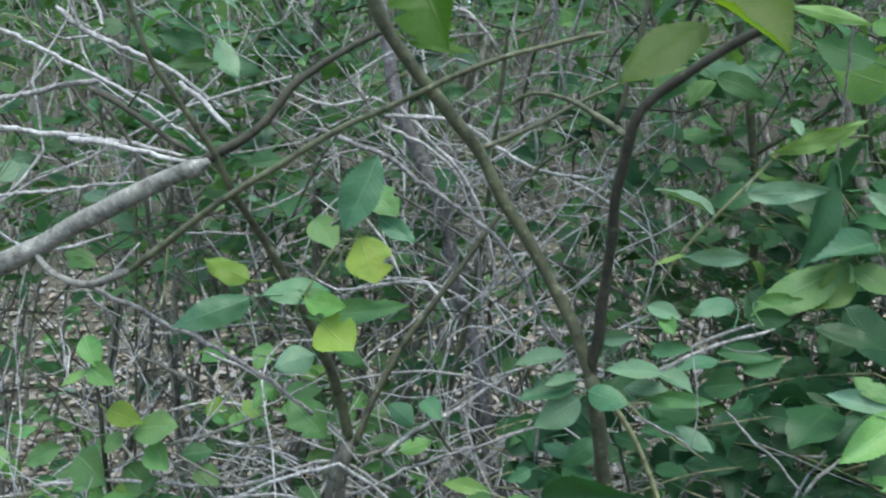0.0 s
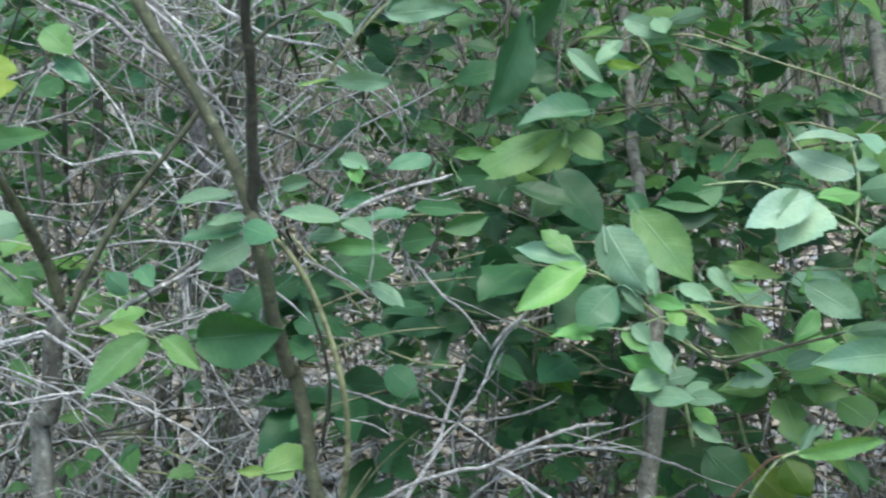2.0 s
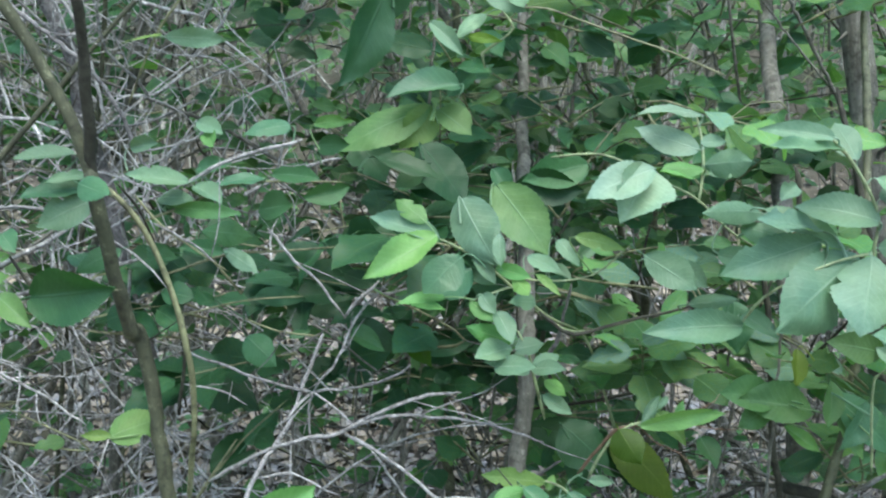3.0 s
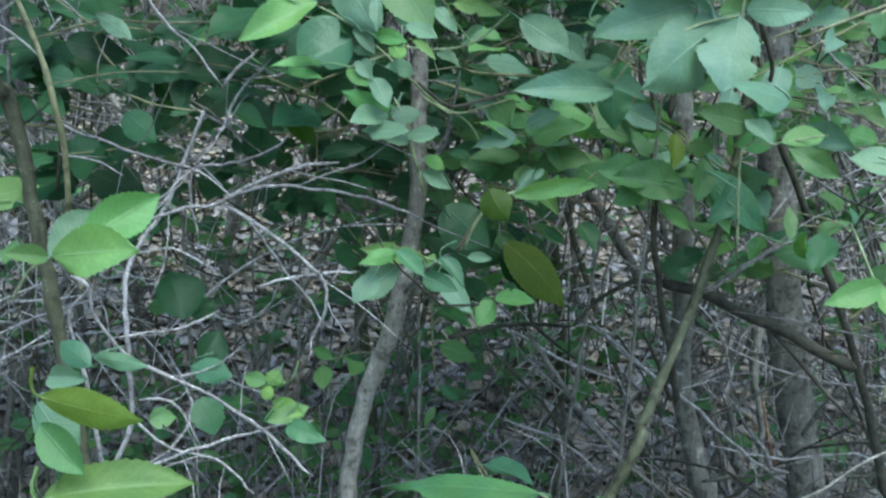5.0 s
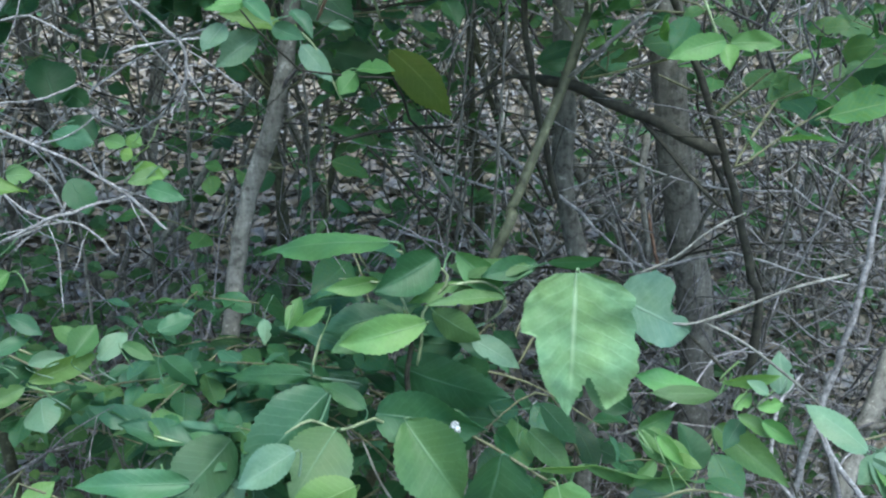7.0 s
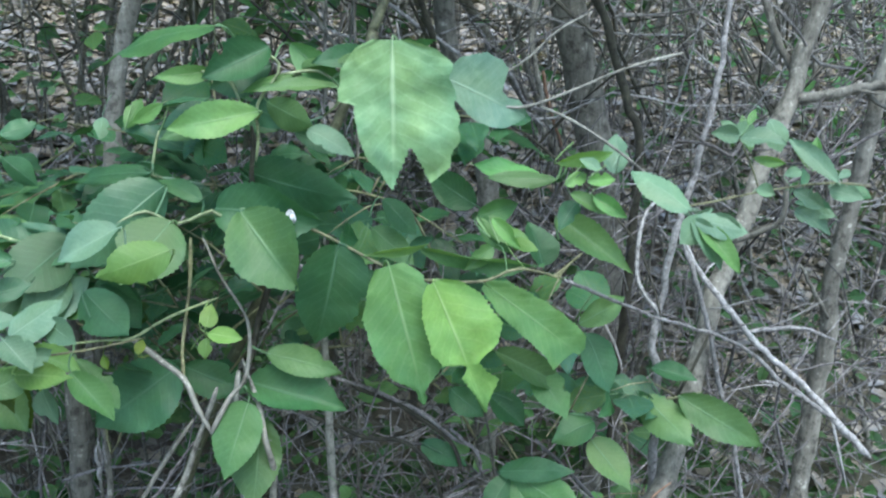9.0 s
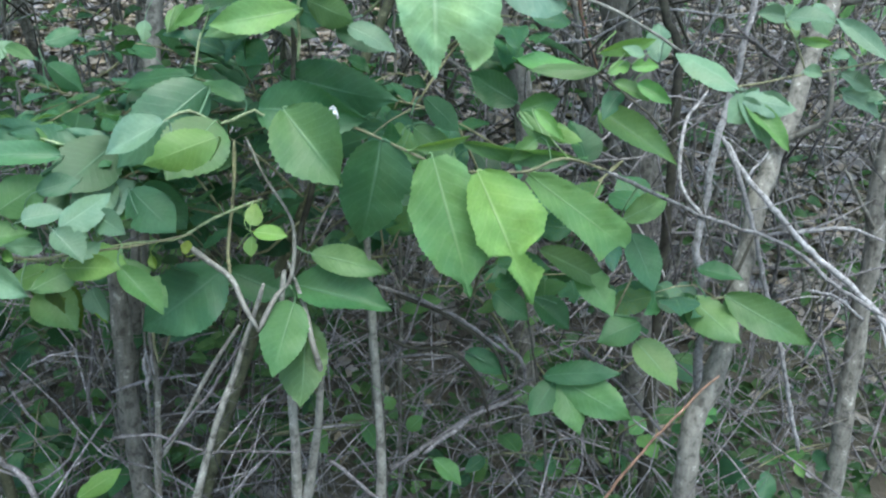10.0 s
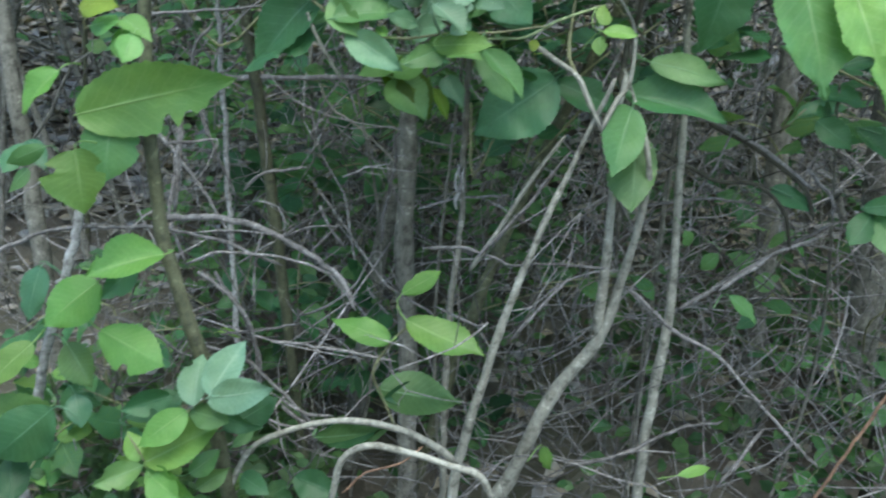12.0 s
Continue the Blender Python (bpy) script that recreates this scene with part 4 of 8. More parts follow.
wf = thing("willow_tree", "dark slender willow stem leaning among trunks", "willow")
branch(wf, "stem", "dark", 4.8, 16.5, (0.830, 1.450, 1.334), (0.849, 1.420, 1.234), (0.874, 1.400, 1.122), (0.893, 1.390, 1.081), (0.916, 1.390, 1.038), (0.939, 1.385, 0.989), (0.963, 1.380, 0.938), (0.991, 1.380, 0.878), (1.012, 1.380, 0.829), (1.039, 1.380, 0.750), (1.060, 1.380, 0.668), (1.060, 1.395, 0.274), (1.060, 1.410, -0.120))
branch(wf, "stem", "dark", 5.8, 7.5, (0.751, 1.400, 1.179), (0.757, 1.400, 1.149), (0.769, 1.400, 1.060), (0.777, 1.400, 0.987), (0.793, 1.410, 0.926), (0.812, 1.420, 0.868), (0.836, 1.450, 0.799))
branch(wf, "stem", "dark", 6.9, 5.2, (0.778, 1.400, 1.112), (0.782, 1.400, 1.156), (0.785, 1.400, 1.209), (0.777, 1.400, 1.260))
tf = thing("willow_shoot", "leafy willow shoot with a large torn leaf and pale twigs", "willow shoot")
branch(tf, "twig", "oliv", 2.3, 2.8, (0.801, 1.165, 0.800), (0.834, 1.160, 0.779), (0.873, 1.152, 0.777), (0.894, 1.150, 0.779), (0.935, 1.150, 0.795), (0.972, 1.150, 0.811), (1.019, 1.150, 0.824))
branch(tf, "twig", "oliv", 2.8, 2.6, (0.902, 1.150, 0.778), (0.929, 1.140, 0.767), (0.956, 1.120, 0.751), (0.978, 1.100, 0.735), (0.992, 1.070, 0.721), (0.999, 1.050, 0.714))
branch(tf, "twig", "oliv", 2.6, 2.0, (0.868, 1.250, 0.784), (0.901, 1.245, 0.803), (0.932, 1.240, 0.833), (0.962, 1.240, 0.850))
branch(tf, "twig", "vine", 2.9, 2.4, (0.699, 1.160, 0.675), (0.733, 1.140, 0.664), (0.761, 1.120, 0.654), (0.789, 1.110, 0.643), (0.815, 1.090, 0.646), (0.852, 1.090, 0.646), (0.879, 1.090, 0.656), (0.922, 1.110, 0.640))
branch(tf, "twig", "pale", 3.3, 4.6, (0.921, 1.110, 0.639), (0.977, 1.130, 0.610), (1.020, 1.150, 0.586), (1.077, 1.170, 0.564), (1.113, 1.160, 0.548), (1.145, 1.140, 0.522), (1.187, 1.120, 0.496))
branch(tf, "twig", "vine", 2.1, 2.1, (0.999, 1.160, 0.505), (1.022, 1.150, 0.506), (1.045, 1.140, 0.513), (1.066, 1.140, 0.518))
branch(tf, "twig", "vine", 2.1, 2.1, (0.941, 1.140, 0.498), (0.950, 1.140, 0.520), (0.962, 1.150, 0.538))
branch(tf, "twig", "vine", 2.2, 2.1, (0.874, 1.160, 0.420), (0.893, 1.150, 0.430), (0.920, 1.150, 0.439))
leaf(tf, (0.776, 1.115, 0.834), (0.777, 1.095, 0.720), .74, 0, "P", "torn")
leaf(tf, (0.822, 1.150, 0.800), (0.890, 1.150, 0.770), .95, 0, "b", "torn2")
leaf(tf, (0.733, 1.140, 0.662), (0.718, 1.120, 0.576), .72, 0, "d")
leaf(tf, (0.774, 1.100, 0.656), (0.804, 1.066, 0.547), .6, -5, "n", "drip")
leaf(tf, (0.809, 1.085, 0.647), (0.854, 1.060, 0.542), .55, 0, "F", "bite")
leaf(tf, (0.852, 1.100, 0.640), (0.937, 1.090, 0.579), .38, 0, "n", "cut")
leaf(tf, (0.909, 1.140, 0.715), (0.846, 1.120, 0.742), .42, 10, "n")
leaf(tf, (0.914, 1.140, 0.718), (0.856, 1.130, 0.724), .3, 20, "m")
leaf(tf, (0.915, 1.130, 0.734), (0.954, 1.110, 0.747), .3, 20, "f")
leaf(tf, (0.961, 1.120, 0.728), (0.966, 1.100, 0.770), .6, 0, "b")
leaf(tf, (1.000, 1.050, 0.715), (0.962, 1.030, 0.758), .55, 0, "b")
leaf(tf, (1.004, 1.050, 0.709), (1.041, 1.030, 0.705), .5, 10, "b")
leaf(tf, (1.002, 1.050, 0.709), (1.027, 1.030, 0.676), .4, 10, "b")
leaf(tf, (1.007, 1.050, 0.705), (1.036, 1.020, 0.679), .35, -20, "n")
leaf(tf, (1.006, 1.050, 0.712), (1.023, 1.030, 0.723), .4, 10, "b")
leaf(tf, (0.850, 1.140, 0.685), (0.889, 1.120, 0.703), .5, 0, "m")
leaf(tf, (0.853, 1.140, 0.683), (0.900, 1.120, 0.666), .4, 10, "n")
leaf(tf, (0.853, 1.140, 0.683), (0.877, 1.120, 0.660), .5, 10, "m")
leaf(tf, (0.941, 1.130, 0.591), (0.991, 1.100, 0.620), .45, 10, "m")
leaf(tf, (0.910, 1.150, 0.637), (0.906, 1.120, 0.689), .8, 0, "d")
leaf(tf, (0.924, 1.150, 0.679), (0.972, 1.100, 0.649), .4, 0, "m")
leaf(tf, (0.801, 1.120, 0.663), (0.901, 1.100, 0.646), .2, 50, "m")
leaf(tf, (0.761, 1.120, 0.659), (0.806, 1.100, 0.672), .2, 50, "f")
leaf(tf, (0.653, 1.150, 0.685), (0.697, 1.100, 0.637), .75, 0, "m")
leaf(tf, (0.763, 1.170, 0.666), (0.796, 1.140, 0.643), .5, 0, "m")
leaf(tf, (0.772, 1.170, 0.692), (0.798, 1.140, 0.672), .5, 0, "d")
leaf(tf, (0.852, 1.170, 0.687), (0.808, 1.140, 0.722), .6, 0, "d")
leaf(tf, (0.860, 1.120, 0.664), (0.839, 1.100, 0.652), .5, 0, "m")
leaf(tf, (1.009, 1.160, 0.508), (1.017, 1.130, 0.481), .6, 0, "d")
leaf(tf, (1.014, 1.150, 0.508), (1.045, 1.100, 0.484), .6, 0, "m")
leaf(tf, (1.043, 1.140, 0.512), (1.111, 1.100, 0.477), .42, 10, "m")
leaf(tf, (0.964, 1.140, 0.469), (0.993, 1.100, 0.441), .6, 0, "m")
leaf(tf, (0.963, 1.140, 0.489), (0.924, 1.120, 0.486), .7, 0, "d")
leaf(tf, (0.891, 1.150, 0.431), (0.868, 1.120, 0.408), .6, 0, "d")
leaf(tf, (0.894, 1.150, 0.428), (0.909, 1.110, 0.397), .65, 0, "m")
leaf(tf, (0.896, 1.150, 0.430), (0.949, 1.100, 0.408), .5, 0, "m")
leaf(tf, (0.883, 1.150, 0.434), (0.942, 1.120, 0.454), .35, 10, "d")
leaf(tf, (0.957, 1.160, 0.568), (0.978, 1.130, 0.524), .6, 0, "d")
leaf(tf, (0.907, 1.140, 0.543), (0.931, 1.100, 0.517), .6, 0, "m")
leaf(tf, (0.871, 1.140, 0.560), (0.934, 1.120, 0.535), .4, 0, "m")
leaf(tf, (0.872, 1.170, 0.503), (0.902, 1.150, 0.480), .7, 0, "d")
leaf(tf, (0.835, 1.170, 0.510), (0.862, 1.150, 0.490), .7, 0, "d")
leaf(tf, (0.812, 1.200, 0.437), (0.855, 1.180, 0.422), .5, 0, "d")
leaf(tf, (1.023, 1.160, 0.533), (1.059, 1.140, 0.532), .5, 0, "d")
leaf(tf, (0.917, 1.110, 0.720), (0.938, 1.095, 0.737), .5, 0, "n")
leaf(tf, (0.922, 1.110, 0.713), (0.948, 1.095, 0.701), .45, 0, "m")
leaf(tf, (0.933, 1.100, 0.726), (0.957, 1.085, 0.735), .5, 0, "n")
leaf(tf, (0.939, 1.100, 0.713), (0.964, 1.085, 0.701), .45, 0, "n")
leaf(tf, (0.930, 1.120, 0.703), (0.911, 1.105, 0.687), .6, 0, "t")
leaf(tf, (0.877, 1.120, 0.671), (0.897, 1.105, 0.668), .45, 0, "f")
leaf(tf, (0.860, 1.120, 0.689), (0.883, 1.105, 0.669), .35, 0, "n")
leaf(tf, (0.945, 1.110, 0.733), (0.929, 1.095, 0.748), .6, 0, "b")
leaf(tf, (1.013, 1.050, 0.709), (0.993, 1.035, 0.695), .8, 0, "b")
leaf(tf, (1.017, 1.050, 0.711), (1.037, 1.035, 0.704), .55, 0, "b")
leaf(tf, (1.018, 1.050, 0.703), (1.026, 1.035, 0.690), .7, 0, "b")
leaf(tf, (1.086, 1.120, 0.773), (1.095, 1.105, 0.752), .8, 0, "b")
leaf(tf, (1.075, 1.120, 0.761), (1.051, 1.105, 0.765), .8, 0, "b")
leaf(tf, (1.078, 1.130, 0.745), (1.075, 1.115, 0.784), .4, 0, "m")
leaf(tf, (1.130, 1.120, 0.732), (1.137, 1.105, 0.768), .3, 0, "n")
leaf(tf, (1.162, 1.120, 0.718), (1.177, 1.105, 0.711), .6, 0, "t")
leaf(tf, (1.122, 1.120, 0.718), (1.128, 1.105, 0.740), .6, 0, "t")
leaf(tf, (1.153, 1.120, 0.692), (1.122, 1.105, 0.707), .6, 0, "t")
ws = thing("willow_shoot", "bushy willow shoot with broad overlapping green leaves on curved petioles", "willow shoot")
branch(ws, "twig", "green", 2.9, 2.8, (0.647, 1.160, 0.664), (0.638, 1.160, 0.679), (0.627, 1.155, 0.687), (0.598, 1.155, 0.676), (0.574, 1.150, 0.688), (0.553, 1.140, 0.681))
branch(ws, "twig", "green", 2.4, 1.9, (0.653, 1.170, 0.775), (0.645, 1.180, 0.790), (0.629, 1.180, 0.799), (0.595, 1.190, 0.799))
branch(ws, "twig", "green", 2.9, 2.4, (0.663, 1.180, 0.724), (0.666, 1.180, 0.749), (0.666, 1.180, 0.773), (0.685, 1.180, 0.807), (0.642, 1.200, 0.822))
branch(ws, "twig", "green", 2.4, 2.4, (0.732, 1.180, 0.775), (0.735, 1.180, 0.787), (0.718, 1.180, 0.801), (0.685, 1.180, 0.798))
branch(ws, "twig", "green", 2.4, 2.4, (0.503, 1.170, 0.658), (0.475, 1.170, 0.653), (0.443, 1.170, 0.663))
branch(ws, "stem", "dark", 4.4, 6.2, (0.658, 1.200, 0.751), (0.658, 1.200, 0.692), (0.666, 1.200, 0.650), (0.670, 1.200, 0.613), (0.659, 1.190, 0.573), (0.651, 1.170, 0.537))
branch(ws, "twig", "green", 1.9, 2.9, (0.423, 1.130, 0.565), (0.460, 1.130, 0.567), (0.503, 1.130, 0.577), (0.536, 1.130, 0.581), (0.560, 1.130, 0.583), (0.588, 1.140, 0.597), (0.630, 1.150, 0.611))
branch(ws, "branch", "oliv", 5.7, 4.3, (0.560, 1.130, 0.581), (0.584, 1.120, 0.566), (0.604, 1.110, 0.554), (0.615, 1.100, 0.533), (0.627, 1.095, 0.510))
branch(ws, "branch", "oliv", 5.2, 1.9, (0.626, 1.095, 0.510), (0.641, 1.110, 0.536), (0.653, 1.130, 0.548), (0.655, 1.140, 0.591), (0.631, 1.150, 0.634), (0.617, 1.160, 0.664))
branch(ws, "branch", "vine", 3.6, 3.4, (0.606, 1.170, 0.659), (0.604, 1.160, 0.616), (0.599, 1.140, 0.571), (0.604, 1.110, 0.554))
branch(ws, "twig", "green", 2.9, 1.9, (0.652, 1.185, 0.767), (0.645, 1.185, 0.790), (0.627, 1.185, 0.800))
branch(ws, "twig", "green", 2.9, 1.9, (0.720, 1.185, 0.762), (0.737, 1.185, 0.778), (0.726, 1.190, 0.790), (0.695, 1.190, 0.796))
branch(ws, "twig", "green", 2.9, 1.9, (0.651, 1.185, 0.766), (0.671, 1.190, 0.772), (0.686, 1.200, 0.781))
branch(ws, "twig", "green", 2.9, 2.4, (0.582, 1.190, 0.707), (0.573, 1.190, 0.709), (0.577, 1.190, 0.732), (0.581, 1.190, 0.748))
leaf(ws, (0.639, 1.180, 0.833), (0.511, 1.250, 0.811), .17, 35, "m")
leaf(ws, (0.732, 1.180, 0.787), (0.665, 1.160, 0.796), .2, 40, "m")
leaf(ws, (0.675, 1.190, 0.818), (0.627, 1.160, 0.796), .6, 10, "d")
leaf(ws, (0.667, 1.170, 0.768), (0.599, 1.140, 0.756), .42, 10, "n")
leaf(ws, (0.675, 1.180, 0.774), (0.709, 1.150, 0.759), .6, 10, "m")
leaf(ws, (0.694, 1.200, 0.819), (0.732, 1.180, 0.789), .5, 20, "m")
leaf(ws, (0.761, 1.190, 0.815), (0.713, 1.170, 0.807), .4, 20, "d")
leaf(ws, (0.770, 1.180, 0.819), (0.813, 1.160, 0.825), .3, 30, "d")
leaf(ws, (0.709, 1.170, 0.752), (0.747, 1.150, 0.738), .5, 10, "b")
leaf(ws, (0.619, 1.160, 0.694), (0.582, 1.140, 0.725), .4, 30, "d")
leaf(ws, (0.585, 1.170, 0.701), (0.523, 1.110, 0.656), .6, 0, "t")
leaf(ws, (0.594, 1.150, 0.678), (0.559, 1.100, 0.645), .85, 0, "m", "nick")
leaf(ws, (0.506, 1.170, 0.658), (0.469, 1.120, 0.625), .75, 0, "d")
leaf(ws, (0.473, 1.170, 0.653), (0.411, 1.140, 0.683), .4, 20, "t")
leaf(ws, (0.499, 1.160, 0.628), (0.474, 1.120, 0.600), .65, 0, "b")
leaf(ws, (0.529, 1.160, 0.618), (0.567, 1.140, 0.590), .7, 0, "d")
leaf(ws, (0.694, 1.170, 0.687), (0.714, 1.150, 0.673), .5, 0, "d")
leaf(ws, (0.452, 1.190, 0.653), (0.378, 1.150, 0.688), .34, 10, "t")
leaf(ws, (0.467, 1.180, 0.656), (0.507, 1.150, 0.647), .7, 0, "d")
leaf(ws, (0.358, 1.160, 0.701), (0.365, 1.130, 0.690), .95, 0, "b")
leaf(ws, (0.612, 1.200, 0.694), (0.543, 1.180, 0.705), .3, 30, "b")
leaf(ws, (0.648, 1.220, 0.705), (0.741, 1.180, 0.677), .5, 20, "d")
leaf(ws, (0.655, 1.120, 0.525), (0.636, 1.080, 0.476), .65, 0, "m")
leaf(ws, (0.662, 1.140, 0.500), (0.662, 1.090, 0.442), .6, 0, "m")
leaf(ws, (0.655, 1.150, 0.530), (0.733, 1.110, 0.524), .5, 10, "d")
leaf(ws, (0.672, 1.140, 0.562), (0.735, 1.120, 0.555), .42, 20, "m")
leaf(ws, (0.590, 1.160, 0.542), (0.522, 1.130, 0.496), .72, 0, "d")
leaf(ws, (0.593, 1.170, 0.538), (0.650, 1.150, 0.518), .55, 0, "d")
leaf(ws, (0.469, 1.130, 0.597), (0.525, 1.100, 0.641), .55, 0, "b")
leaf(ws, (0.455, 1.130, 0.603), (0.439, 1.120, 0.614), .7, 0, "b")
leaf(ws, (0.456, 1.130, 0.608), (0.471, 1.120, 0.628), .8, 0, "b")
leaf(ws, (0.460, 1.130, 0.585), (0.490, 1.110, 0.592), .7, 0, "b")
leaf(ws, (0.478, 1.120, 0.576), (0.522, 1.100, 0.572), .55, 0, "n")
leaf(ws, (0.472, 1.120, 0.561), (0.450, 1.100, 0.550), .6, 0, "n")
leaf(ws, (0.517, 1.120, 0.568), (0.552, 1.100, 0.533), .45, 0, "m")
leaf(ws, (0.480, 1.130, 0.536), (0.497, 1.120, 0.513), .4, 0, "y")
leaf(ws, (0.454, 1.120, 0.561), (0.419, 1.100, 0.555), .5, 0, "n")
leaf(ws, (0.451, 1.130, 0.637), (0.425, 1.100, 0.628), .7, 0, "n")
leaf(ws, (0.503, 1.140, 0.598), (0.528, 1.130, 0.616), .7, 0, "m")
leaf(ws, (0.623, 1.120, 0.596), (0.628, 1.110, 0.619), .75, 0, "f")
leaf(ws, (0.625, 1.120, 0.590), (0.653, 1.110, 0.591), .55, 0, "F")
leaf(ws, (0.623, 1.120, 0.586), (0.622, 1.110, 0.572), .8, 0, "f")
leaf(ws, (0.538, 1.120, 0.572), (0.542, 1.110, 0.563), .6, 0, "y")
leaf(ws, (0.566, 1.120, 0.572), (0.568, 1.110, 0.588), .7, 0, "y")
leaf(ws, (0.526, 1.170, 0.619), (0.559, 1.150, 0.589), .75, 0, "d")
leaf(ws, (0.676, 1.200, 0.804), (0.625, 1.190, 0.787), .7, 10, "t")
leaf(ws, (0.627, 1.185, 0.799), (0.584, 1.170, 0.794), .36, 0, "n")
leaf(ws, (0.695, 1.190, 0.796), (0.654, 1.170, 0.788), .36, 10, "n")
leaf(ws, (0.731, 1.190, 0.788), (0.669, 1.200, 0.791), .34, 20, "m")
leaf(ws, (0.755, 1.180, 0.816), (0.685, 1.200, 0.811), .36, 20, "m")
leaf(ws, (0.641, 1.180, 0.766), (0.591, 1.150, 0.747), .42, 0, "m")
leaf(ws, (0.644, 1.200, 0.764), (0.580, 1.190, 0.753), .5, 10, "t")
leaf(ws, (0.658, 1.190, 0.767), (0.699, 1.170, 0.757), .55, 10, "t")
leaf(ws, (0.697, 1.190, 0.746), (0.740, 1.170, 0.737), .4, 10, "t")
leaf(ws, (0.573, 1.190, 0.709), (0.498, 1.200, 0.711), .26, 20, "d")
leaf(ws, (0.631, 1.170, 0.683), (0.719, 1.140, 0.687), .55, 10, "d")
leaf(ws, (0.672, 1.160, 0.681), (0.673, 1.130, 0.653), .85, 0, "d")
leaf(ws, (0.500, 1.185, 0.658), (0.449, 1.180, 0.666), .24, 10, "t")
leaf(ws, (0.584, 1.200, 0.769), (0.561, 1.190, 0.753), .45, 0, "n")
leaf(ws, (0.562, 1.200, 0.716), (0.592, 1.190, 0.699), .5, 0, "d")
leaf(ws, (0.324, 1.150, 0.735), (0.295, 1.130, 0.732), .5, 0, "m")
leaf(ws, (0.348, 1.150, 0.717), (0.320, 1.130, 0.710), .45, 0, "m")
leaf(ws, (0.322, 1.140, 0.717), (0.296, 1.120, 0.697), .6, 0, "t")
leaf(ws, (0.328, 1.200, 0.796), (0.299, 1.180, 0.776), .55, 0, "n")
leaf(ws, (0.347, 1.170, 0.728), (0.374, 1.160, 0.740), .5, 0, "b")
leaf(ws, (0.347, 1.170, 0.713), (0.400, 1.150, 0.738), .36, 10, "f")
leaf(ws, (0.384, 1.190, 0.739), (0.357, 1.180, 0.756), .5, 0, "m")
leaf(ws, (0.379, 1.180, 0.730), (0.394, 1.170, 0.761), .8, 0, "m")
leaf(ws, (0.397, 1.190, 0.723), (0.416, 1.180, 0.751), .65, 0, "b")
leaf(ws, (0.417, 1.190, 0.738), (0.445, 1.180, 0.729), .4, 0, "m")
leaf(ws, (0.324, 1.200, 0.757), (0.354, 1.190, 0.752), .5, 0, "t")
leaf(ws, (0.315, 1.180, 0.731), (0.341, 1.170, 0.751), .5, 0, "t")
leaf(ws, (0.447, 1.200, 0.721), (0.476, 1.190, 0.699), .6, 0, "d")
leaf(ws, (0.440, 1.220, 0.738), (0.470, 1.210, 0.751), .6, 0, "t")
wg = thing("willow_shrub", "young willow with several pale olive stems rising from litter", "willow shrub")
branch(wg, "stem", "oliv", 3.8, 15.2, (0.634, 1.090, 0.555), (0.629, 1.095, 0.538), (0.620, 1.100, 0.517), (0.600, 1.110, 0.462), (0.583, 1.110, 0.419), (0.565, 1.115, 0.363), (0.547, 1.120, 0.303), (0.529, 1.120, 0.231), (0.517, 1.125, 0.178), (0.510, 1.130, 0.116), (0.522, 1.145, -0.012), (0.530, 1.160, -0.140))
branch(wg, "stem", "oliv", 3.0, 25.3, (0.649, 1.140, 0.558), (0.662, 1.130, 0.520), (0.669, 1.110, 0.494), (0.676, 1.115, 0.463), (0.674, 1.120, 0.441), (0.671, 1.130, 0.405), (0.663, 1.140, 0.357), (0.648, 1.150, 0.294), (0.619, 1.160, 0.245), (0.594, 1.160, 0.194), (0.569, 1.170, 0.120), (0.553, 1.170, 0.082), (0.553, 1.185, -0.029), (0.553, 1.200, -0.140))
branch(wg, "stem", "oliv", 4.4, 11.1, (0.648, 1.120, 0.556), (0.644, 1.120, 0.522), (0.646, 1.130, 0.469), (0.647, 1.135, 0.414), (0.647, 1.140, 0.368), (0.645, 1.150, 0.297))
branch(wg, "stem", "oliv", 6.2, 15.0, (0.713, 1.200, 0.645), (0.715, 1.200, 0.584), (0.719, 1.200, 0.521), (0.721, 1.200, 0.460), (0.724, 1.200, 0.385), (0.726, 1.200, 0.301), (0.719, 1.200, 0.223), (0.714, 1.200, 0.156), (0.712, 1.200, 0.079), (0.712, 1.215, -0.030), (0.712, 1.230, -0.140))
branch(wg, "twig", "oliv", 4.1, 4.9, (0.602, 1.150, 0.494), (0.573, 1.150, 0.451), (0.544, 1.150, 0.400), (0.519, 1.160, 0.356))
branch(wg, "stem", "greybark", 19.5, 28.1, (0.449, 1.320, 0.530), (0.448, 1.320, 0.405), (0.445, 1.320, 0.332), (0.450, 1.320, 0.242), (0.452, 1.320, 0.184), (0.452, 1.335, 0.022), (0.452, 1.350, -0.140))
branch(wg, "stem", "greybark", 5.9, 8.5, (0.512, 1.200, 0.557), (0.510, 1.200, 0.459), (0.509, 1.200, 0.390), (0.503, 1.200, 0.317), (0.499, 1.200, 0.241), (0.499, 1.215, 0.050), (0.499, 1.230, -0.140))
branch(wg, "stem", "rust", 2.2, 3.8, (1.014, 1.060, 0.473), (1.005, 1.060, 0.466), (0.970, 1.050, 0.435), (0.935, 1.050, 0.388), (0.912, 1.050, 0.350), (0.890, 1.050, 0.299), (0.806, 1.065, 0.080), (0.750, 1.080, -0.140))
wl = thing("willow_shrub", "low willow with brown stems and fresh light green leaves", "willow shrub")
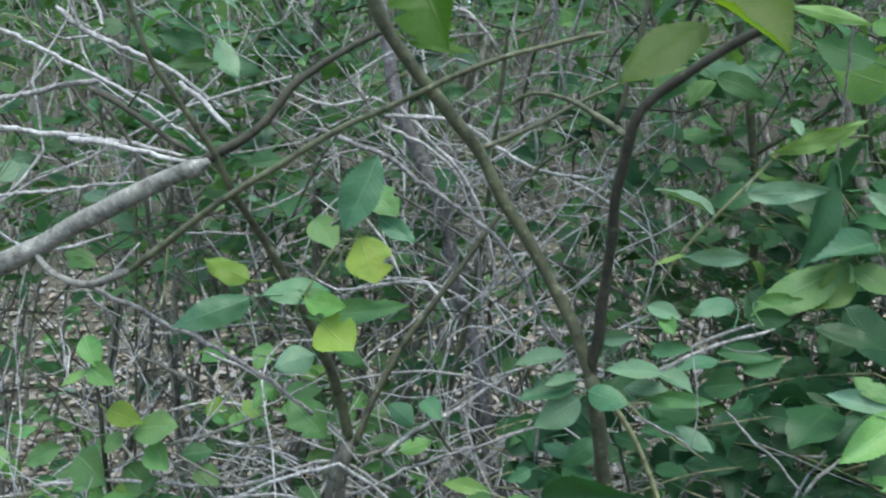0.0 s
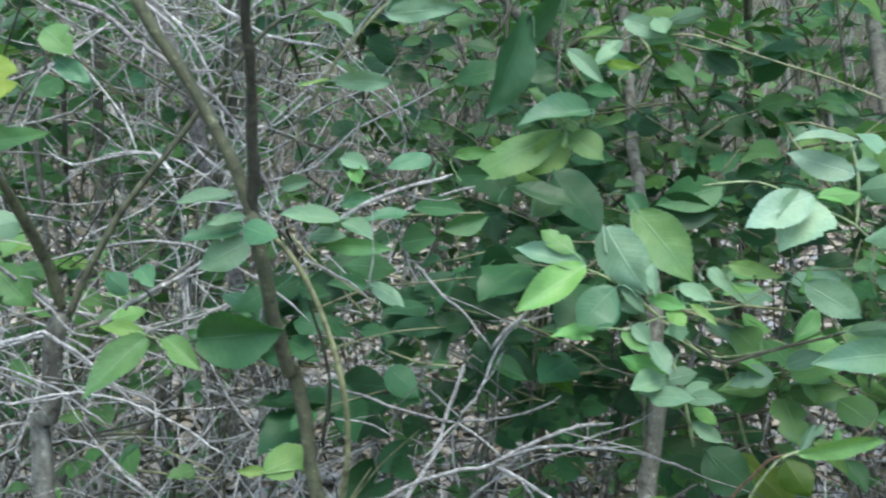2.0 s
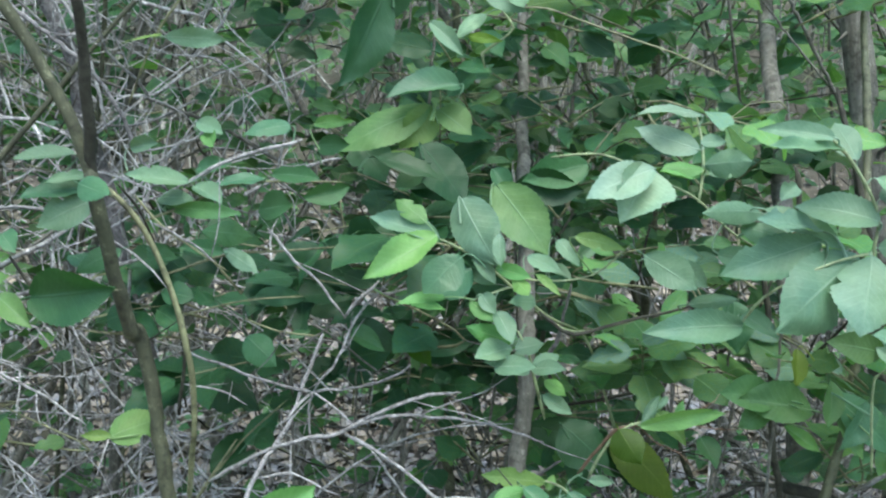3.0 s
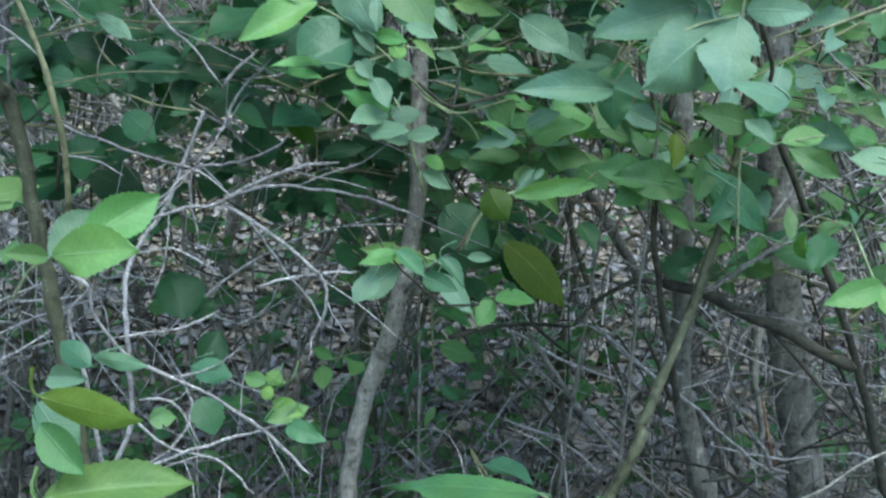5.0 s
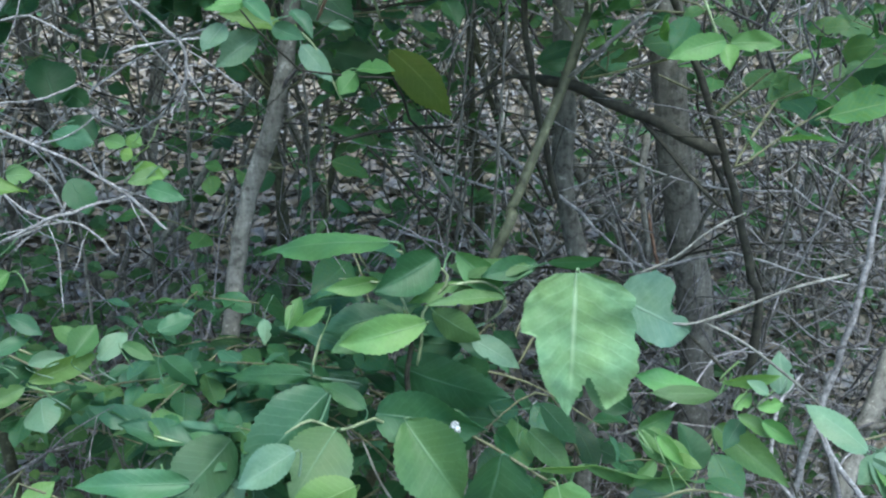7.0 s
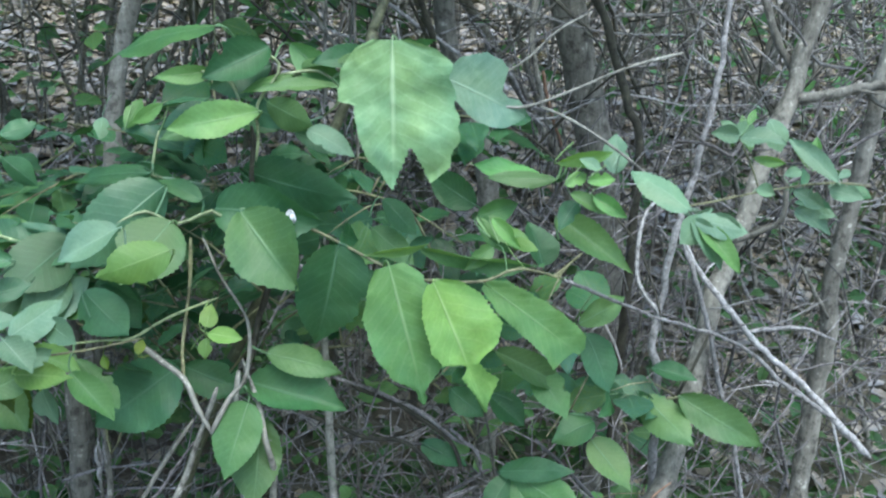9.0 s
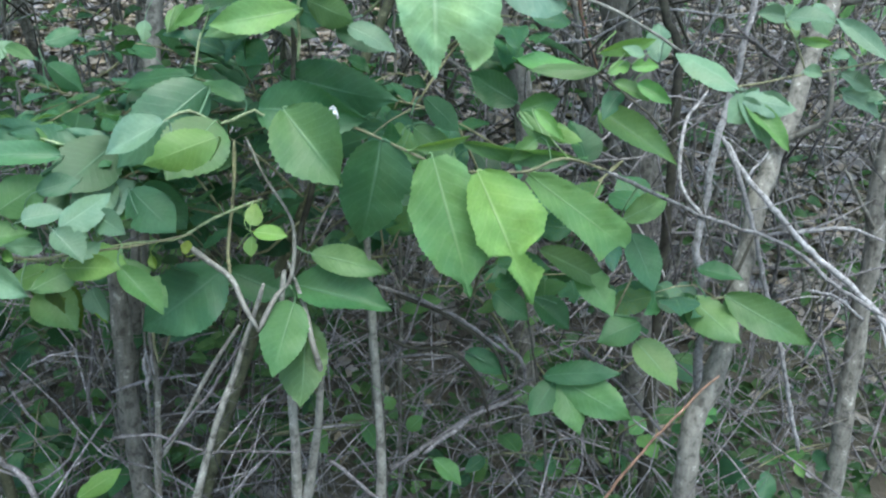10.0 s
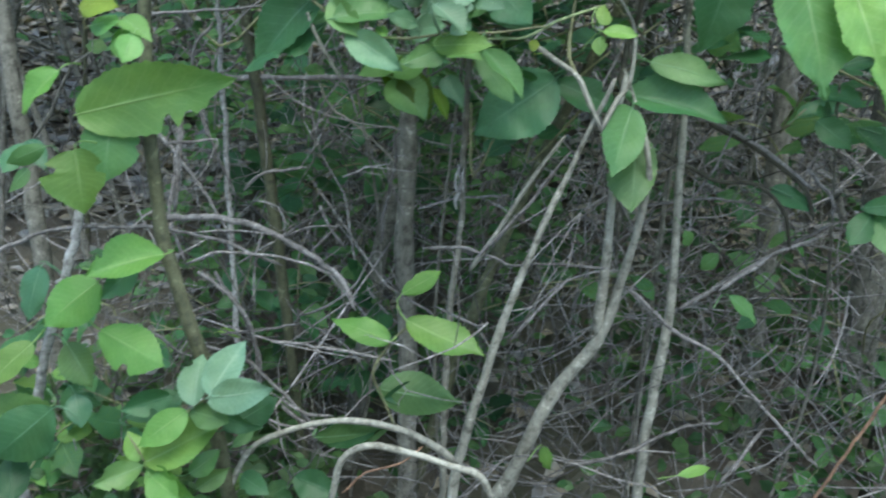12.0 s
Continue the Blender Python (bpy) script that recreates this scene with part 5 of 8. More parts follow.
branch(wl, "stem", "bark", 10.7, 16.9, (0.250, 1.070, 0.661), (0.246, 1.080, 0.613), (0.240, 1.085, 0.515), (0.242, 1.090, 0.424), (0.253, 1.090, 0.361), (0.270, 1.090, 0.294), (0.282, 1.090, 0.225), (0.292, 1.090, 0.145), (0.310, 1.105, 0.003), (0.322, 1.120, -0.140))
branch(wl, "stem", "pale", 8.3, 12.2, (0.187, 1.080, 0.450), (0.174, 1.080, 0.414), (0.157, 1.080, 0.366), (0.126, 1.090, 0.283), (0.108, 1.100, 0.231), (0.087, 1.100, 0.162), (0.075, 1.115, 0.011), (0.067, 1.130, -0.140))
branch(wl, "branch", "oliv", 5.5, 7.0, (0.289, 1.090, 0.139), (0.313, 1.090, 0.190), (0.347, 1.085, 0.215), (0.402, 1.080, 0.232), (0.449, 1.080, 0.228), (0.487, 1.080, 0.212), (0.514, 1.090, 0.186))
branch(wl, "branch", "oliv", 6.2, 6.7, (0.399, 1.040, 0.170), (0.410, 1.035, 0.217), (0.433, 1.030, 0.235), (0.468, 1.030, 0.231), (0.509, 1.030, 0.218), (0.534, 1.030, 0.208), (0.551, 1.040, 0.170))
branch(wl, "twig", "vine", 2.1, 2.0, (0.455, 1.080, 0.225), (0.444, 1.080, 0.254), (0.434, 1.070, 0.287), (0.449, 1.070, 0.316), (0.467, 1.070, 0.336))
branch(wl, "twig", "vine", 2.0, 2.0, (0.238, 1.030, 0.204), (0.227, 1.030, 0.227), (0.220, 1.030, 0.240))
branch(wl, "twig", "vine", 2.0, 2.0, (0.266, 1.040, 0.251), (0.283, 1.035, 0.268), (0.300, 1.030, 0.280))
branch(wl, "twig", "twig", 5.5, 4.0, (0.236, 1.200, 0.498), (0.230, 1.200, 0.456), (0.222, 1.200, 0.394))
branch(wl, "twig", "twig", 4.5, 2.9, (0.202, 1.220, 0.474), (0.234, 1.220, 0.432), (0.278, 1.220, 0.357))
branch(wl, "twig", "twig", 3.7, 2.8, (0.270, 1.200, 0.582), (0.250, 1.200, 0.553), (0.254, 1.200, 0.494), (0.285, 1.200, 0.412))
branch(wl, "twig", "twig", 3.8, 2.1, (0.222, 1.180, 0.468), (0.273, 1.180, 0.473), (0.276, 1.170, 0.467))
branch(wl, "twig", "greybark", 3.4, 2.3, (0.362, 1.250, 0.520), (0.373, 1.250, 0.497), (0.409, 1.250, 0.471), (0.444, 1.250, 0.436))
branch(wl, "twig", "twig", 3.3, 2.2, (0.391, 1.200, 0.436), (0.414, 1.200, 0.447), (0.438, 1.200, 0.451))
branch(wl, "twig", "twig", 4.0, 2.8, (0.288, 1.220, 0.414), (0.311, 1.220, 0.433), (0.354, 1.220, 0.440))
branch(wl, "twig", "twig", 3.6, 2.9, (0.425, 1.250, 0.353), (0.428, 1.250, 0.386), (0.440, 1.250, 0.444), (0.438, 1.250, 0.476))
branch(wl, "twig", "twig", 3.5, 2.9, (0.365, 1.220, 0.401), (0.376, 1.220, 0.377), (0.392, 1.220, 0.355))
branch(wl, "twig", "twig", 3.0, 2.0, (0.222, 1.150, 0.591), (0.283, 1.150, 0.597), (0.331, 1.150, 0.601))
branch(wl, "twig", "twig", 4.3, 2.7, (0.183, 1.120, 0.312), (0.218, 1.120, 0.297), (0.246, 1.120, 0.274))
branch(wl, "twig", "twig", 4.8, 3.3, (0.262, 1.130, 0.357), (0.290, 1.130, 0.335), (0.311, 1.130, 0.301), (0.317, 1.130, 0.256))
branch(wl, "twig", "twig", 3.2, 2.2, (0.249, 1.140, 0.361), (0.286, 1.140, 0.375), (0.355, 1.140, 0.368), (0.398, 1.140, 0.350))
branch(wl, "twig", "twig", 3.4, 2.2, (0.273, 1.160, 0.280), (0.319, 1.160, 0.288), (0.357, 1.160, 0.296))
branch(wl, "twig", "rust", 2.5, 2.0, (0.411, 1.030, 0.187), (0.432, 1.030, 0.208), (0.465, 1.030, 0.221), (0.482, 1.030, 0.237))
branch(wl, "twig", "twig", 2.7, 2.2, (0.326, 1.100, 0.223), (0.351, 1.100, 0.214), (0.377, 1.100, 0.211))
branch(wl, "twig", "twig", 3.3, 2.8, (0.340, 1.120, 0.233), (0.363, 1.120, 0.218), (0.392, 1.120, 0.215))
branch(wl, "twig", "vine", 2.8, 1.9, (0.372, 1.100, 0.617), (0.409, 1.090, 0.593), (0.451, 1.080, 0.584), (0.488, 1.080, 0.588), (0.532, 1.090, 0.590), (0.578, 1.100, 0.596))
branch(wl, "twig", "vine", 1.8, 1.8, (0.355, 1.100, 0.662), (0.397, 1.100, 0.640), (0.438, 1.090, 0.614), (0.456, 1.080, 0.584))
branch(wl, "twig", "oliv", 3.7, 2.9, (0.375, 1.100, 0.601), (0.386, 1.100, 0.575), (0.403, 1.110, 0.543))
leaf(wl, (0.191, 1.060, 0.515), (0.317, 1.000, 0.570), .46, 10, "g", "nick")
leaf(wl, (0.216, 1.070, 0.515), (0.216, 1.040, 0.466), .85, 0, "m")
leaf(wl, (0.203, 1.020, 0.495), (0.214, 1.000, 0.451), 1.02, 0, "h", "nick")
leaf(wl, (0.253, 1.060, 0.396), (0.202, 1.020, 0.397), .58, 10, "g")
leaf(wl, (0.225, 1.070, 0.383), (0.200, 1.050, 0.358), .6, 0, "d")
leaf(wl, (0.195, 1.060, 0.369), (0.155, 1.030, 0.341), .75, 0, "h")
leaf(wl, (0.196, 1.060, 0.323), (0.252, 1.030, 0.310), .7, 0, "h")
leaf(wl, (0.158, 1.070, 0.305), (0.186, 1.050, 0.276), .7, 0, "m")
leaf(wl, (0.136, 1.050, 0.313), (0.097, 1.020, 0.282), .5, 0, "g")
leaf(wl, (0.145, 1.050, 0.252), (0.082, 1.020, 0.243), .65, 0, "m")
leaf(wl, (0.135, 1.080, 0.376), (0.129, 1.060, 0.335), .6, 0, "d")
leaf(wl, (0.159, 1.070, 0.265), (0.159, 1.050, 0.235), .6, 0, "d")
leaf(wl, (0.281, 1.035, 0.266), (0.278, 1.010, 0.320), .6, 0, "b")
leaf(wl, (0.296, 1.030, 0.279), (0.321, 1.000, 0.338), .55, 0, "b")
leaf(wl, (0.296, 1.030, 0.277), (0.353, 1.010, 0.294), .5, 10, "b")
leaf(wl, (0.276, 1.040, 0.258), (0.313, 1.020, 0.262), .6, 0, "m")
leaf(wl, (0.271, 1.040, 0.257), (0.237, 1.010, 0.241), .6, 0, "h")
leaf(wl, (0.251, 1.060, 0.262), (0.213, 1.040, 0.254), .6, 0, "d")
leaf(wl, (0.235, 1.030, 0.211), (0.301, 1.000, 0.253), .55, 0, "h")
leaf(wl, (0.231, 1.030, 0.213), (0.213, 1.010, 0.243), .65, 0, "g")
leaf(wl, (0.231, 1.030, 0.207), (0.198, 1.000, 0.201), .55, 0, "m")
leaf(wl, (0.238, 1.030, 0.201), (0.286, 1.000, 0.188), .6, 0, "h")
leaf(wl, (0.301, 1.060, 0.242), (0.334, 1.050, 0.237), .5, 0, "d")
leaf(wl, (0.204, 1.000, 0.559), (0.179, 0.980, 0.536), .6, 0, "g")
leaf(wl, (0.247, 1.020, 0.591), (0.252, 1.000, 0.571), .95, 0, "g")
leaf(wl, (0.241, 1.030, 0.592), (0.234, 1.020, 0.599), .6, 0, "g")
leaf(wl, (0.170, 1.040, 0.493), (0.140, 1.030, 0.480), .5, 0, "m")
leaf(wl, (0.154, 1.040, 0.474), (0.138, 1.030, 0.457), .6, 0, "m")
leaf(wl, (0.449, 1.070, 0.318), (0.394, 1.040, 0.349), .42, 0, "h")
leaf(wl, (0.465, 1.070, 0.339), (0.532, 1.040, 0.319), .48, 0, "g")
leaf(wl, (0.439, 1.090, 0.261), (0.514, 1.080, 0.254), .55, 0, "m")
leaf(wl, (0.379, 1.090, 0.208), (0.449, 1.080, 0.219), .4, 10, "m")
leaf(wl, (0.458, 1.100, 0.353), (0.494, 1.090, 0.378), .45, 0, "h")
leaf(wl, (0.387, 1.120, 0.589), (0.315, 1.100, 0.559), .5, 10, "d")
leaf(wl, (0.377, 1.140, 0.599), (0.341, 1.120, 0.581), .6, 0, "d")
leaf(wl, (0.593, 1.080, 0.213), (0.602, 1.080, 0.186), .5, 0, "h")
leaf(wl, (0.727, 1.100, 0.176), (0.759, 1.100, 0.184), .35, 10, "g")
leaf(wl, (0.778, 1.180, 0.332), (0.807, 1.170, 0.310), .6, 0, "m")
leaf(wl, (0.768, 1.200, 0.369), (0.753, 1.200, 0.351), .7, 0, "m")
leaf(wl, (0.731, 1.200, 0.392), (0.741, 1.200, 0.377), .8, 0, "m")
leaf(wl, (0.455, 1.120, 0.551), (0.480, 1.100, 0.516), .7, 0, "Y")
leaf(wl, (0.444, 1.130, 0.556), (0.449, 1.110, 0.533), .7, 0, "Y")
leaf(wl, (0.388, 1.130, 0.597), (0.358, 1.110, 0.575), .6, 0, "d")
leaf(wl, (0.262, 1.000, 0.587), (0.260, 0.980, 0.573), .85, 0, "n")
leaf(wl, (0.220, 1.030, 0.591), (0.248, 1.010, 0.599), .6, 0, "n")
leaf(wl, (0.250, 1.020, 0.596), (0.274, 1.000, 0.589), .6, 0, "n")
leaf(wl, (0.214, 1.030, 0.605), (0.246, 1.010, 0.613), .6, 0, "y")
leaf(wl, (0.142, 1.060, 0.490), (0.130, 1.040, 0.472), .7, 0, "t")
leaf(wl, (0.140, 1.070, 0.488), (0.164, 1.050, 0.477), .6, 0, "t")
leaf(wl, (0.157, 1.030, 0.261), (0.107, 1.010, 0.217), .75, 0, "d")
leaf(wl, (0.114, 1.020, 0.173), (0.106, 1.000, 0.223), .7, 0, "D")
leaf(wl, (0.165, 1.060, 0.259), (0.176, 1.040, 0.239), .8, 0, "t")
leaf(wl, (0.205, 1.070, 0.234), (0.259, 1.050, 0.262), .5, 0, "d")
leaf(wl, (0.293, 1.080, 0.218), (0.342, 1.060, 0.252), .6, 0, "D")
leaf(wl, (0.129, 1.070, 0.219), (0.113, 1.050, 0.194), .8, 0, "D")
leaf(wl, (0.194, 1.060, 0.342), (0.183, 1.040, 0.361), .6, 0, "m")
leaf(wl, (0.142, 1.070, 0.377), (0.129, 1.050, 0.334), .6, 0, "t")
leaf(wl, (0.243, 1.020, 0.202), (0.273, 1.000, 0.192), .8, 0, "h")
leaf(wl, (0.271, 1.040, 0.195), (0.298, 1.020, 0.220), .6, 0, "m")
leaf(wl, (0.274, 1.050, 0.173), (0.302, 1.030, 0.198), .6, 0, "m")
leaf(wl, (0.303, 1.070, 0.206), (0.322, 1.050, 0.226), .5, 0, "m")
leaf(wl, (0.384, 1.100, 0.205), (0.441, 1.080, 0.222), .5, 0, "D")
leaf(wl, (0.475, 1.100, 0.261), (0.444, 1.080, 0.254), .6, 0, "D")
leaf(wl, (0.359, 1.090, 0.164), (0.399, 1.070, 0.161), .7, 0, "D")
leaf(wl, (0.307, 1.090, 0.162), (0.333, 1.070, 0.158), .7, 0, "d")
leaf(wl, (0.367, 1.090, 0.627), (0.407, 1.070, 0.651), .5, 0, "g")
leaf(wl, (0.355, 1.090, 0.640), (0.381, 1.070, 0.668), .6, 0, "n")
leaf(wl, (0.421, 1.090, 0.645), (0.436, 1.070, 0.666), .6, 0, "s")
leaf(wl, (0.435, 1.080, 0.624), (0.472, 1.060, 0.656), .75, 0, "m")
leaf(wl, (0.402, 1.070, 0.597), (0.455, 1.050, 0.621), .5, 0, "m")
leaf(wl, (0.456, 1.070, 0.618), (0.488, 1.050, 0.634), .7, 0, "b")
leaf(wl, (0.487, 1.060, 0.615), (0.524, 1.040, 0.648), .7, 0, "b")
leaf(wl, (0.412, 1.070, 0.587), (0.457, 1.050, 0.563), .5, 0, "s")
leaf(wl, (0.459, 1.060, 0.565), (0.498, 1.040, 0.593), .6, 0, "m")
leaf(wl, (0.485, 1.070, 0.579), (0.531, 1.050, 0.586), .45, 0, "g")
leaf(wl, (0.483, 1.060, 0.612), (0.507, 1.040, 0.597), .7, 0, "b")
leaf(wl, (0.496, 1.060, 0.590), (0.513, 1.040, 0.609), .7, 0, "b")
leaf(wl, (0.514, 1.070, 0.621), (0.536, 1.050, 0.612), .7, 0, "s")
leaf(wl, (0.398, 1.080, 0.612), (0.421, 1.060, 0.586), .6, 0, "m")
leaf(wl, (0.387, 1.120, 0.619), (0.324, 1.100, 0.561), .5, 0, "d")
leaf(wl, (0.481, 1.100, 0.661), (0.397, 1.080, 0.672), .28, 0, "t")
leaf(wl, (0.609, 1.060, 0.682), (0.560, 1.040, 0.667), .6, 0, "g", "nick")
leaf(wl, (0.446, 1.120, 0.545), (0.479, 1.100, 0.516), .8, 0, "m")
leaf(wl, (0.493, 1.100, 0.550), (0.506, 1.080, 0.530), .6, 0, "s")
leaf(wl, (0.524, 1.080, 0.575), (0.557, 1.060, 0.544), .5, 0, "m")
leaf(wl, (0.528, 1.120, 0.628), (0.560, 1.100, 0.596), .8, 0, "d")
leaf(wl, (0.563, 1.100, 0.688), (0.521, 1.080, 0.668), .6, 0, "b")
leaf(wl, (0.415, 1.100, 0.635), (0.390, 1.080, 0.620), .6, 0, "m")
leaf(wl, (0.445, 1.070, 0.586), (0.434, 1.050, 0.601), .6, 0, "g")
leaf(wl, (0.468, 1.070, 0.597), (0.447, 1.050, 0.605), .5, 0, "s")
leaf(wl, (0.463, 1.090, 0.636), (0.494, 1.070, 0.652), .6, 0, "t")
rt = thing("willow_tree", "tall grey willow stem leaning over a tangle of dead twigs", "willow")
branch(rt, "stem", "greybark", 16.0, 25.2, (1.291, 1.380, 1.004), (1.226, 1.330, 0.873), (1.205, 1.320, 0.819), (1.186, 1.300, 0.765), (1.152, 1.270, 0.697), (1.120, 1.240, 0.624), (1.092, 1.210, 0.570), (1.071, 1.180, 0.500), (1.049, 1.160, 0.427), (1.022, 1.140, 0.353), (1.034, 1.155, 0.106), (1.042, 1.170, -0.140))
branch(rt, "branch", "greybark", 11.3, 8.7, (1.189, 1.300, 0.762), (1.210, 1.290, 0.766), (1.243, 1.280, 0.776), (1.304, 1.260, 0.791))
branch(rt, "branch", "greybark", 9.4, 7.0, (1.194, 1.320, 0.788), (1.174, 1.330, 0.832), (1.160, 1.340, 0.871), (1.144, 1.360, 0.920))
branch(rt, "twig", "greybark", 6.7, 4.7, (1.103, 1.240, 0.627), (1.126, 1.220, 0.643), (1.148, 1.200, 0.667), (1.144, 1.200, 0.715))
rs = thing("willow_tree", "slim grey-brown willow stem beside a twig tangle", "willow")
branch(rs, "stem", "greybark", 15.4, 27.9, (1.306, 1.320, 0.947), (1.294, 1.310, 0.852), (1.278, 1.300, 0.743), (1.270, 1.300, 0.643), (1.262, 1.300, 0.575), (1.265, 1.300, 0.471), (1.261, 1.300, 0.359), (1.261, 1.300, 0.241), (1.261, 1.315, 0.050), (1.261, 1.330, -0.140))
branch(rs, "twig", "greybark", 5.5, 3.5, (1.258, 1.290, 0.527), (1.223, 1.270, 0.572), (1.202, 1.260, 0.600))
branch(rs, "twig", "pale", 4.4, 2.9, (1.261, 1.290, 0.421), (1.209, 1.260, 0.462), (1.167, 1.240, 0.478))
rm = thing("bare_sapling", "weathered grey sapling stem ending in bent dead twigs", "sapling")
branch(rm, "stem", "pale", 4.1, 13.5, (1.107, 1.290, 1.017), (1.101, 1.270, 0.959), (1.094, 1.250, 0.881), (1.088, 1.240, 0.832), (1.082, 1.230, 0.783), (1.071, 1.220, 0.743), (1.065, 1.220, 0.701), (1.048, 1.210, 0.644), (1.043, 1.210, 0.588), (1.035, 1.200, 0.540), (1.045, 1.200, 0.468), (1.057, 1.215, 0.164), (1.065, 1.230, -0.140))
branch(rm, "branch", "pale", 4.8, 7.1, (1.056, 1.215, 0.643), (1.078, 1.200, 0.608), (1.095, 1.180, 0.586), (1.128, 1.170, 0.549), (1.185, 1.160, 0.500), (1.246, 1.150, 0.438))
branch(rm, "twig", "pale", 4.3, 3.2, (1.093, 1.180, 0.558), (1.142, 1.180, 0.562), (1.175, 1.180, 0.562), (1.213, 1.180, 0.547))
branch(rm, "branch", "pale", 4.8, 4.5, (1.052, 1.215, 0.648), (1.060, 1.200, 0.630), (1.066, 1.190, 0.611), (1.082, 1.180, 0.558), (1.095, 1.170, 0.504), (1.111, 1.160, 0.449), (1.126, 1.160, 0.393), (1.142, 1.160, 0.335))
branch(rm, "twig", "dark", 3.2, 2.6, (1.077, 1.170, 0.562), (1.057, 1.160, 0.521), (1.033, 1.150, 0.477))
branch(rm, "twig", "pale", 4.3, 3.3, (1.038, 1.200, 0.569), (1.019, 1.220, 0.602), (1.027, 1.240, 0.653), (1.050, 1.250, 0.684))
branch(rm, "twig", "vine", 1.7, 2.2, (0.993, 1.060, 0.716), (1.023, 1.070, 0.717), (1.063, 1.080, 0.722), (1.097, 1.085, 0.726), (1.125, 1.070, 0.733), (1.147, 1.060, 0.733))
branch(rm, "twig", "vine", 1.8, 1.8, (1.069, 1.085, 0.724), (1.062, 1.090, 0.744), (1.050, 1.090, 0.764))
leaf(rm, (1.048, 1.090, 0.766), (1.025, 1.080, 0.769), .6, 0, "b")
leaf(rm, (1.050, 1.090, 0.766), (1.037, 1.070, 0.785), .5, 0, "b")
leaf(rm, (1.053, 1.090, 0.764), (1.079, 1.070, 0.768), .55, 0, "b")
leaf(rm, (1.056, 1.090, 0.775), (1.065, 1.080, 0.792), .4, 0, "n")
leaf(rm, (1.064, 1.090, 0.748), (1.087, 1.080, 0.745), .35, 20, "n")
leaf(rm, (1.065, 1.080, 0.725), (1.076, 1.070, 0.723), .8, 0, "b")
leaf(rm, (1.091, 1.090, 0.734), (1.109, 1.070, 0.745), .55, 0, "b")
leaf(rm, (1.100, 1.090, 0.721), (1.125, 1.080, 0.709), .5, 0, "b")
leaf(rm, (1.104, 1.090, 0.705), (1.134, 1.080, 0.690), .5, 0, "b")
leaf(rm, (1.121, 1.090, 0.702), (1.135, 1.080, 0.704), .6, 0, "b")
leaf(rm, (1.120, 1.060, 0.735), (1.089, 1.040, 0.781), .3, 10, "b")
leaf(rm, (1.121, 1.070, 0.727), (1.138, 1.050, 0.724), .6, 0, "b")
leaf(rm, (1.127, 1.070, 0.736), (1.139, 1.050, 0.750), .5, 0, "b")
mt = thing("dead_twigs", "grey dead sticks lying tangled over leaf litter", "twigs")
branch(mt, "branch", "twig", 7.2, 5.4, (0.217, 1.170, 0.395), (0.273, 1.160, 0.402), (0.313, 1.150, 0.398), (0.356, 1.150, 0.377), (0.395, 1.140, 0.353), (0.412, 1.130, 0.323))
branch(mt, "twig", "twig", 6.0, 5.2, (0.212, 1.300, 0.517), (0.319, 1.280, 0.520), (0.438, 1.260, 0.527))
branch(mt, "twig", "twig", 4.2, 3.8, (0.063, 1.120, 0.365), (0.125, 1.120, 0.395), (0.189, 1.120, 0.402), (0.233, 1.130, 0.399), (0.288, 1.140, 0.383), (0.339, 1.150, 0.359))
branch(mt, "twig", "twig", 4.9, 3.3, (0.273, 1.150, 0.351), (0.301, 1.140, 0.309), (0.318, 1.130, 0.266), (0.317, 1.130, 0.230))
branch(mt, "twig", "twig", 3.8, 2.7, (0.332, 1.120, 0.292), (0.397, 1.120, 0.286), (0.451, 1.120, 0.276))
branch(mt, "twig", "twig", 3.2, 2.6, (0.556, 1.140, 0.369), (0.597, 1.130, 0.376), (0.650, 1.130, 0.374))
branch(mt, "twig", "twig", 5.2, 3.9, (0.734, 1.200, 0.307), (0.787, 1.200, 0.346), (0.839, 1.200, 0.381), (0.880, 1.200, 0.406))
branch(mt, "twig", "twig", 4.4, 3.2, (0.675, 1.170, 0.341), (0.727, 1.160, 0.299), (0.775, 1.160, 0.270), (0.810, 1.150, 0.233), (0.878, 1.140, 0.165))
branch(mt, "twig", "twig", 4.7, 3.6, (0.626, 1.160, 0.146), (0.685, 1.170, 0.156), (0.743, 1.180, 0.182), (0.792, 1.190, 0.189))
branch(mt, "twig", "dark", 5.4, 4.4, (0.741, 1.200, 0.503), (0.799, 1.200, 0.474), (0.838, 1.190, 0.444), (0.850, 1.180, 0.413))
branch(mt, "twig", "twig", 4.3, 3.3, (0.837, 1.180, 0.463), (0.863, 1.180, 0.436), (0.869, 1.180, 0.411))
branch(mt, "twig", "twig", 4.4, 3.4, (0.234, 1.200, 0.495), (0.225, 1.200, 0.438), (0.220, 1.190, 0.395), (0.237, 1.180, 0.345))
branch(mt, "twig", "twig", 3.4, 2.8, (0.466, 1.200, 0.406), (0.511, 1.200, 0.419), (0.555, 1.200, 0.424))
branch(mt, "twig", "twig", 3.8, 2.7, (0.474, 1.160, 0.378), (0.518, 1.160, 0.379), (0.562, 1.150, 0.367))
branch(mt, "twig", "twig", 3.9, 2.7, (0.563, 1.150, 0.291), (0.591, 1.150, 0.328), (0.616, 1.150, 0.358))
branch(mt, "twig", "twig", 3.9, 3.3, (0.341, 1.120, 0.223), (0.374, 1.120, 0.200), (0.307, 1.130, 0.266), (0.261, 1.140, 0.278))
branch(mt, "twig", "twig", 4.5, 3.4, (0.820, 1.150, 0.202), (0.798, 1.140, 0.175), (0.776, 1.130, 0.147))
